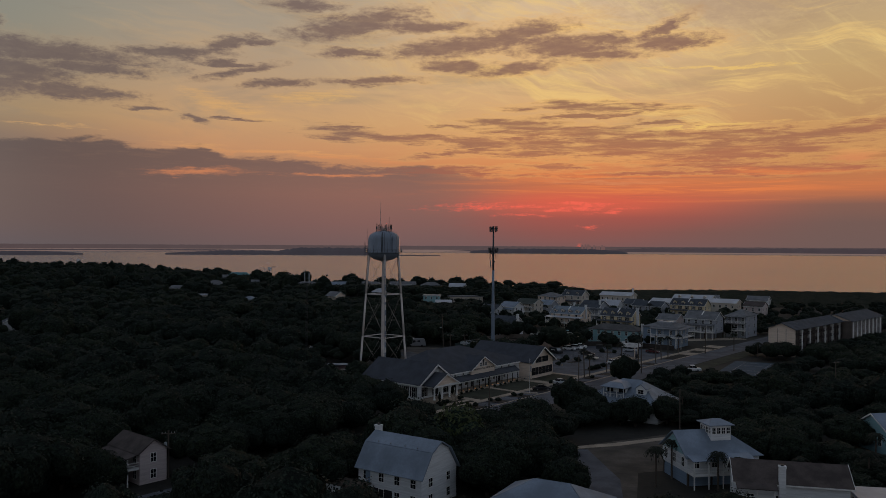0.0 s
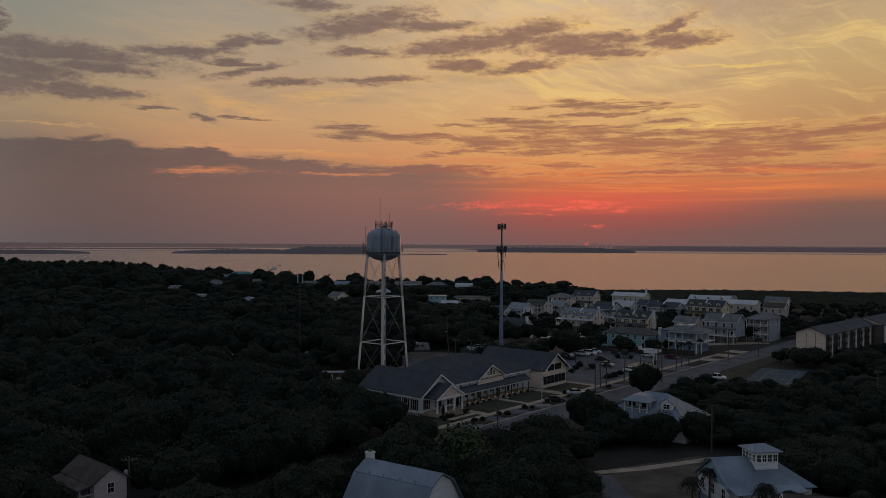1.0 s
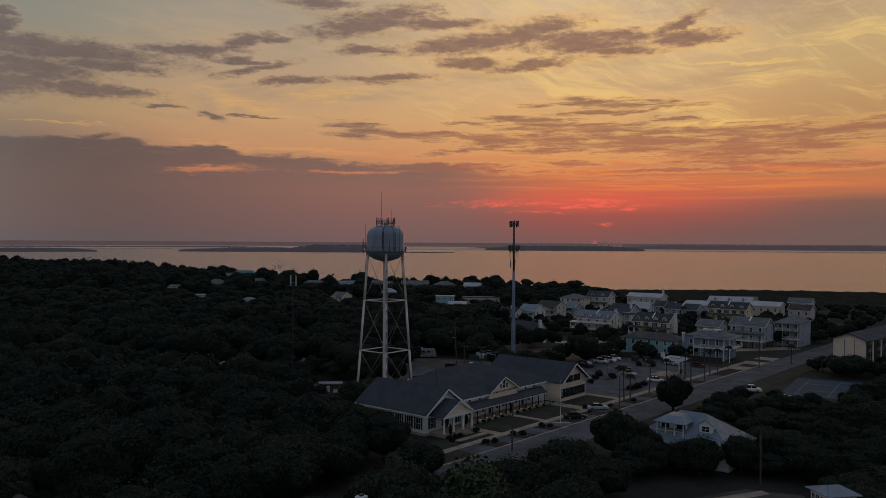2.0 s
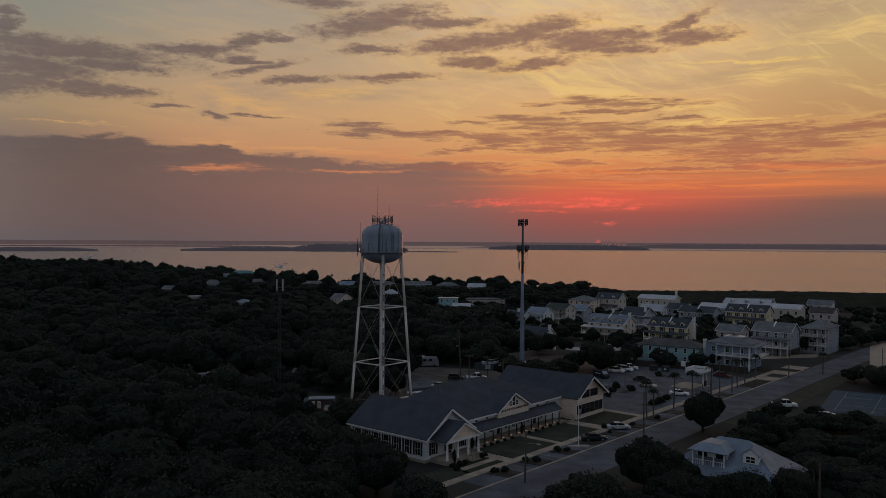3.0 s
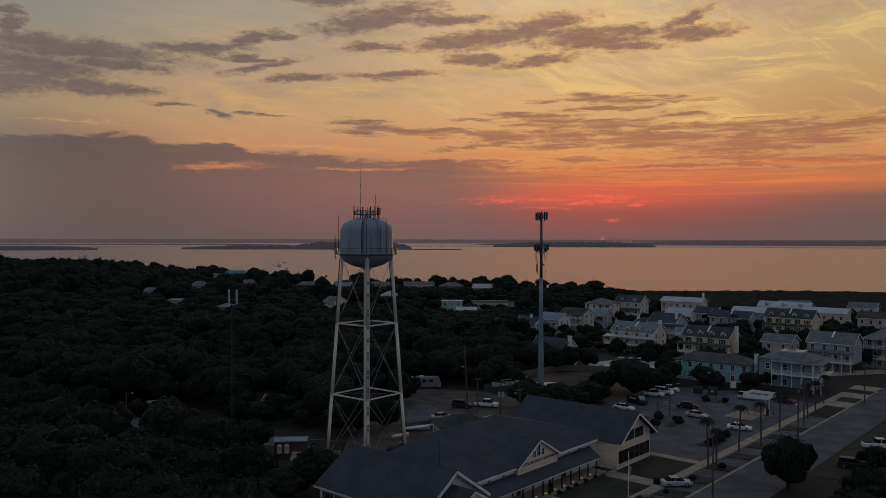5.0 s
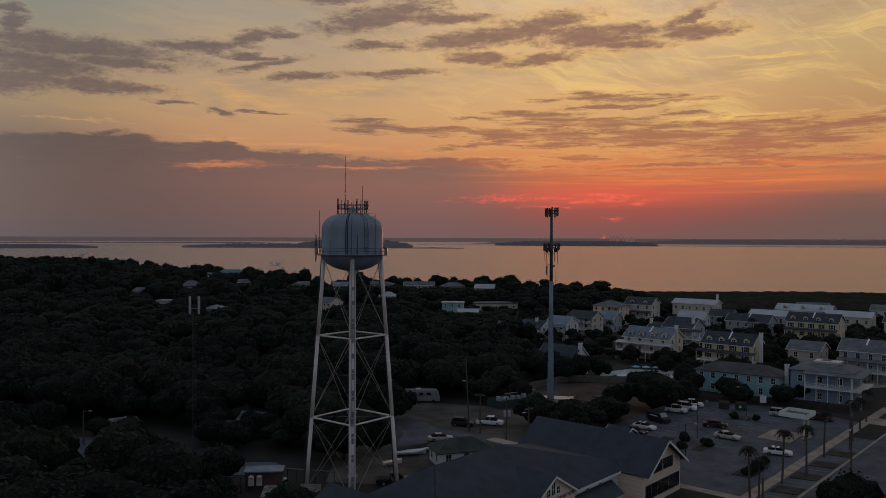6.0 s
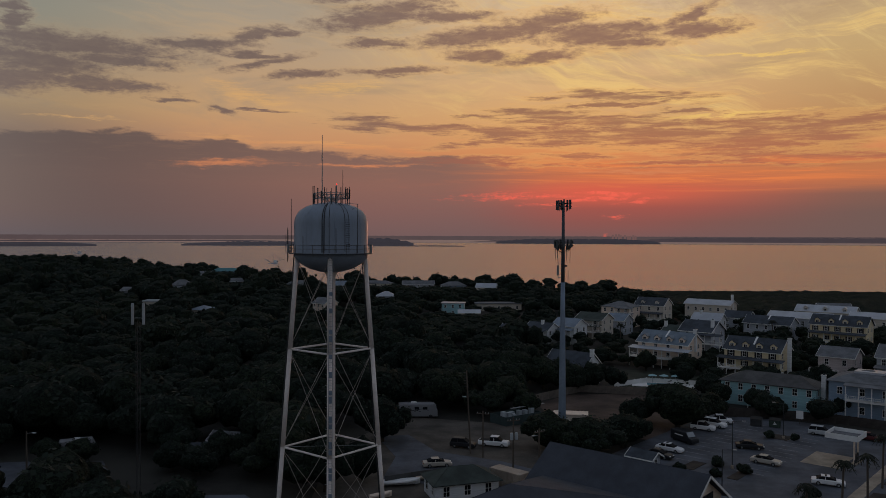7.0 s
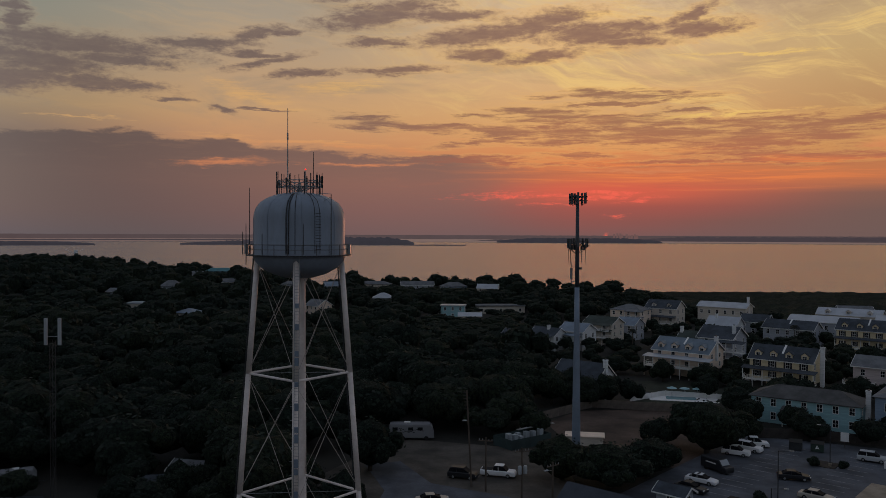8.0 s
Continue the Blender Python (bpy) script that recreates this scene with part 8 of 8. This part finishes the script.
# hand-placed trees that stand out
NAMED = [(1.5, 138.0, 12.0, 7.0, True), (9.0, 150.0, 7.0, 5.0, False), (14, 128, 9.0, 6.0, False), (20, 160, 5.6, 4.6, False), (31, 172, 6.6, 5.5, False), (41, 300, 10.5, 8.2, False), (50, 309, 7.0, 5.0, False), (33.5, 304, 6.0, 4.5, False), (13, 283, 7.5, 6.0, False), (20, 279.5, 7.5, 7.5, False),
         (27, 285, 7.0, 6.0, False), (17, 341, 9.0, 6.0, False), (24.5, 338, 8.0, 5.0, False), (9, 340, 9.5, 6.0, False), (-24, 256, 9.5, 5.0, False), (-19, 262, 7.5, 4.0, False), (58, 212, 7.5, 5.5, False), (50, 223, 9.4, 5.4, False), (64, 218, 5.0, 4.4, False), (72, 222, 4.4, 4.0, False), (80, 238, 3.2, 3.0, False), (84, 226, 4.6, 4.4, False),
         (34, 178, 6.4, 4.6, False), (-7, 165, 7.5, 5.0, False), (-14.2, 177.0, 9.6, 6.0, False), (-22, 186, 9.6, 6.2, False), (3, 153, 6.0, 5.0, False), (62, 345, 6.5, 4.5, False), (56, 352, 6.0, 4.5, False), (92, 350, 6.0, 4.0, False),
         (-35, 213.5, 6.5, 4.5, False), (-42, 222, 7.5, 5.0, False), (-39, 231, 5.0, 3.4, False), (-42, 241, 7.0, 5.0, False), (-28.5, 216, 5.0, 3.4, False), (41, 170.5, 7.4, 5.0, False), (48.5, 172.5, 7.2, 4.6, False), (38, 172, 6.0, 4.6, False),
         (-61, 124, 8.0, 5.0, False), (-54.6, 120.6, 7.4, 3.8, False), (56, 178, 6.5, 4.5, False), (57, 334, 5.5, 3.6, False), (64, 310, 5.0, 3.4, False), (73, 345, 7.0, 4.6, False), (90, 345, 7.0, 4.4, False), (98, 340, 6.0, 4.0, False), (50, 372, 6.5, 4.4, False), (60, 366, 6.0, 5.0, False), (118, 372, 7.0, 4.6, False), (95, 384, 7.5, 5.0, False), (83, 410, 7.5, 5.0, False),
         (112, 287, 4.4, 3.4, False), (133, 281, 5.4, 4.0, False), (141, 288, 5.8, 4.2, False), (149, 296, 6.0, 4.4, False), (158, 304, 6.0, 4.6, False), (167, 312, 6.4, 4.8, False), (125, 274, 4.4, 3.8, False), (-18.6, 286.5, 9.6, 6.0, False),
         (30, 292, 5.0, 4.6, False), (22, 345, 8.4, 5.0, False), (39, 384, 6.0, 5.0, False), (66, 366, 5.4, 4.6, False), (108, 432, 5.6, 4.4, False), (128, 404, 6.4, 5.6, False), (120, 397, 5.6, 4.6, False), (141, 412, 6.4, 5.4, False), (54, 473, 7.6, 5.4, False), (93, 448, 5.6, 4.2, False),
         (100, 385, 5.4, 4.4, False), (47, 424, 5.6, 4.2, False), (150, 432, 6.0, 5.0, False), (-81, 248, 6.0, 4.4, False), (-88, 272, 7.5, 5.0, False),
         (28.5, 181, 9.4, 6.4, False), (70, 235, 4.6, 3.6, False), (101, 234, 6.4, 5.2, False), (95, 228, 5.6, 4.6, False), (108, 241, 6.0, 5.0, False), (116, 252, 5.4, 4.6, False), (164, 376, 7.0, 5.0, False), (154, 368, 6.5, 4.6, False), (180, 400, 7.0, 5.2, False), (193, 420, 7.0, 5.4, False), (80, 209, 6.0, 5.0, False), (18.0, 118.5, 7.8, 5.0, False), (-57.5, 122.0, 7.6, 4.0, False),
         (-46.5, 263.5, 5.4, 4.0, False), (-51.5, 265.0, 5.6, 4.2, False), (-42.5, 272, 5.4, 3.6, False), (-69.0, 268.5, 5.2, 3.8, False), (-45.0, 270.5, 6.4, 4.2, False), (-75.5, 270.0, 4.4, 3.2, False)]
count = 0
for x, y, h, r, pale in NAMED:
    tree(x, y, h, r, count, "bright green broad-crowned oak" if pale else "spreading dark green live oak", pale)
    count += 1
FRONT.extend([(142, 302, 24, 6.4), (88, 151, 6, 3.0), (-12, 530, 15, 2.2), (12, 556, 13, 1.6), (-60, 560, 10, 3.0)])
rng = random.Random(11)
spots = []
y = 92.0
while y < 1240:
    step = 8.0 if y < 260 else (8.6 if y < 480 else (9.6 if y < 640 else 12.6))
    half = 14 + y * 0.585
    x = -half
    while x < min(half, 420 if y > 740 else half):
        px, py = x + rng.uniform(-3.2, 3.2), y + rng.uniform(-3.2, 3.2)
        x += step
        if py > shore_y(px) - 14 or is_open(px, py, 0.5 if (px > -5 + 0.05 * py and py > 300) else 2.5):
            continue
        if rng.random() < 0.08:
            continue
        u, v = to_uv(px, py)
        town = px > -5 + 0.05 * py and py > 300
        right_near = px > 20 and py <= 300
        if town and rng.random() < (0.15 if py < 560 else 0.05):
            continue
        if town and px >= 105 and py > 520:
            continue
        h = rng.choice((rng.uniform(6.0, 9.0), rng.uniform(8.0, 11.0), rng.uniform(9.5, 13.0)))
        if px < -60 and py > 560:
            h = rng.choice((rng.uniform(8, 12), rng.uniform(10, 14), rng.uniform(13, 18)))
        if town:
            h = rng.uniform(4.0, 7.5) if py < 520 else (rng.uniform(6.0, 10.5) if px < 105 else rng.uniform(0.9, 1.9))
        if right_near:
            h = rng.uniform(6.0, 9.5)
        if v > 26 and 0 < u < 130 and v < 60:
            h = rng.uniform(3.2, 4.8)
        if not town and rng.random() < 0.12:
            h *= 1.3
        h *= 0.92 + 0.3 * noise.noise((px * 0.022, py * 0.022, 0.0))
        for fx, fy, fw, fh in FRONT:
            ahead = fy - py
            if 0 < ahead < 150 and abs(px - fx * (1 - ahead / fy)) < fw + 2:
                h = min(h, max(4.0, fh * 0.78 + 0.06 * ahead))
        r = min(8.6, max(2.6 if town else 5.4, h * rng.uniform(0.55, 0.85)))
        if town and px >= 105 and py > 520:
            r = rng.uniform(2.8, 4.8)
        spots.append((px, py, h, r))
    y += step * 0.9
spots.sort(key=lambda s: s[1])
near = [s for s in spots if s[1] < 240][:260]
for x, y, h, r in near:
    tree(x, y, h, r, count)
    count += 1
far = [s for s in spots if s not in set(near)]
MID = [crown_arrays(80 + i, 280, 0.07, lobes=7, fine=3, core=0.97) for i in range(6)]
LOW = [crown_arrays(90 + i, 60, 0.11, lobes=4, fine=2, core=0.97) for i in range(6)]
for nm, lo, hi, kinds in (("woods", 0, 380, MID), ("woods", 380, 9999, LOW)):
    vs, fs, ms, n = [], [], [], 0
    r2 = np.random.default_rng(3)
    for i, (x, y, h, r) in enumerate(s for s in far if lo <= s[1] < hi):
        v, f, dark = kinds[i % 6]
        a = r2.uniform(0, 6.28)
        rot = np.array(((math.cos(a), -math.sin(a), 0), (math.sin(a), math.cos(a), 0), (0, 0, 1)))
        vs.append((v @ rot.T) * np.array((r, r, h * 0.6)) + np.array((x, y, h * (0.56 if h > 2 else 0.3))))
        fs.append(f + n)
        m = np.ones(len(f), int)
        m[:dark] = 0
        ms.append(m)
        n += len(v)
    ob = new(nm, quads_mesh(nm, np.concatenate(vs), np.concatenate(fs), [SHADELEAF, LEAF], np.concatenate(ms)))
    tagged(ob, "dense dark canopy of coastal oaks and pines", "woods", kind="stuff")


# wind-clipped scrub on the low ground behind the beach
NX, NY = 190, 90
X0, X1, Y0 = 95.0, 620.0, 520.0
gx, gy = np.meshgrid(np.linspace(0, 1, NX), np.linspace(0, 1, NY), indexing="ij")
wx = X0 + (X1 - X0) * gx
edge_y = np.vectorize(shore_y)(wx) - 16
wy = Y0 + (edge_y - Y0) * gy
rs = np.random.default_rng(8)
wz = 0.7 + 0.5 * np.sin(wx * 0.31 + 2 * np.sin(wy * 0.11)) * np.sin(wy * 0.37 + np.sin(wx * 0.09)) + rs.uniform(0, 1.1, wx.shape) ** 2
wz *= np.minimum(1.0, np.minimum(np.minimum(gx, 1 - gx) * 20, np.minimum(gy, 1 - gy) * 14))
for fx, fy, fr in FOOT:
    wz *= np.clip((np.hypot(wx - fx, wy - fy) - fr * 0.8) / 4.0, 0, 1)
wx = wx + rs.uniform(-0.8, 0.8, wx.shape)
idx = np.arange(NX * NY).reshape(NX, NY)
quads = np.stack([idx[:-1, :-1], idx[1:, :-1], idx[1:, 1:], idx[:-1, 1:]], -1).reshape(-1, 4)
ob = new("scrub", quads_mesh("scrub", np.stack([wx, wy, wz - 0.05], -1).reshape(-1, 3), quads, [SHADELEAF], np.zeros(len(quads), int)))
tagged(ob, "low dark wind-clipped scrub behind the beach", "scrub", kind="stuff")
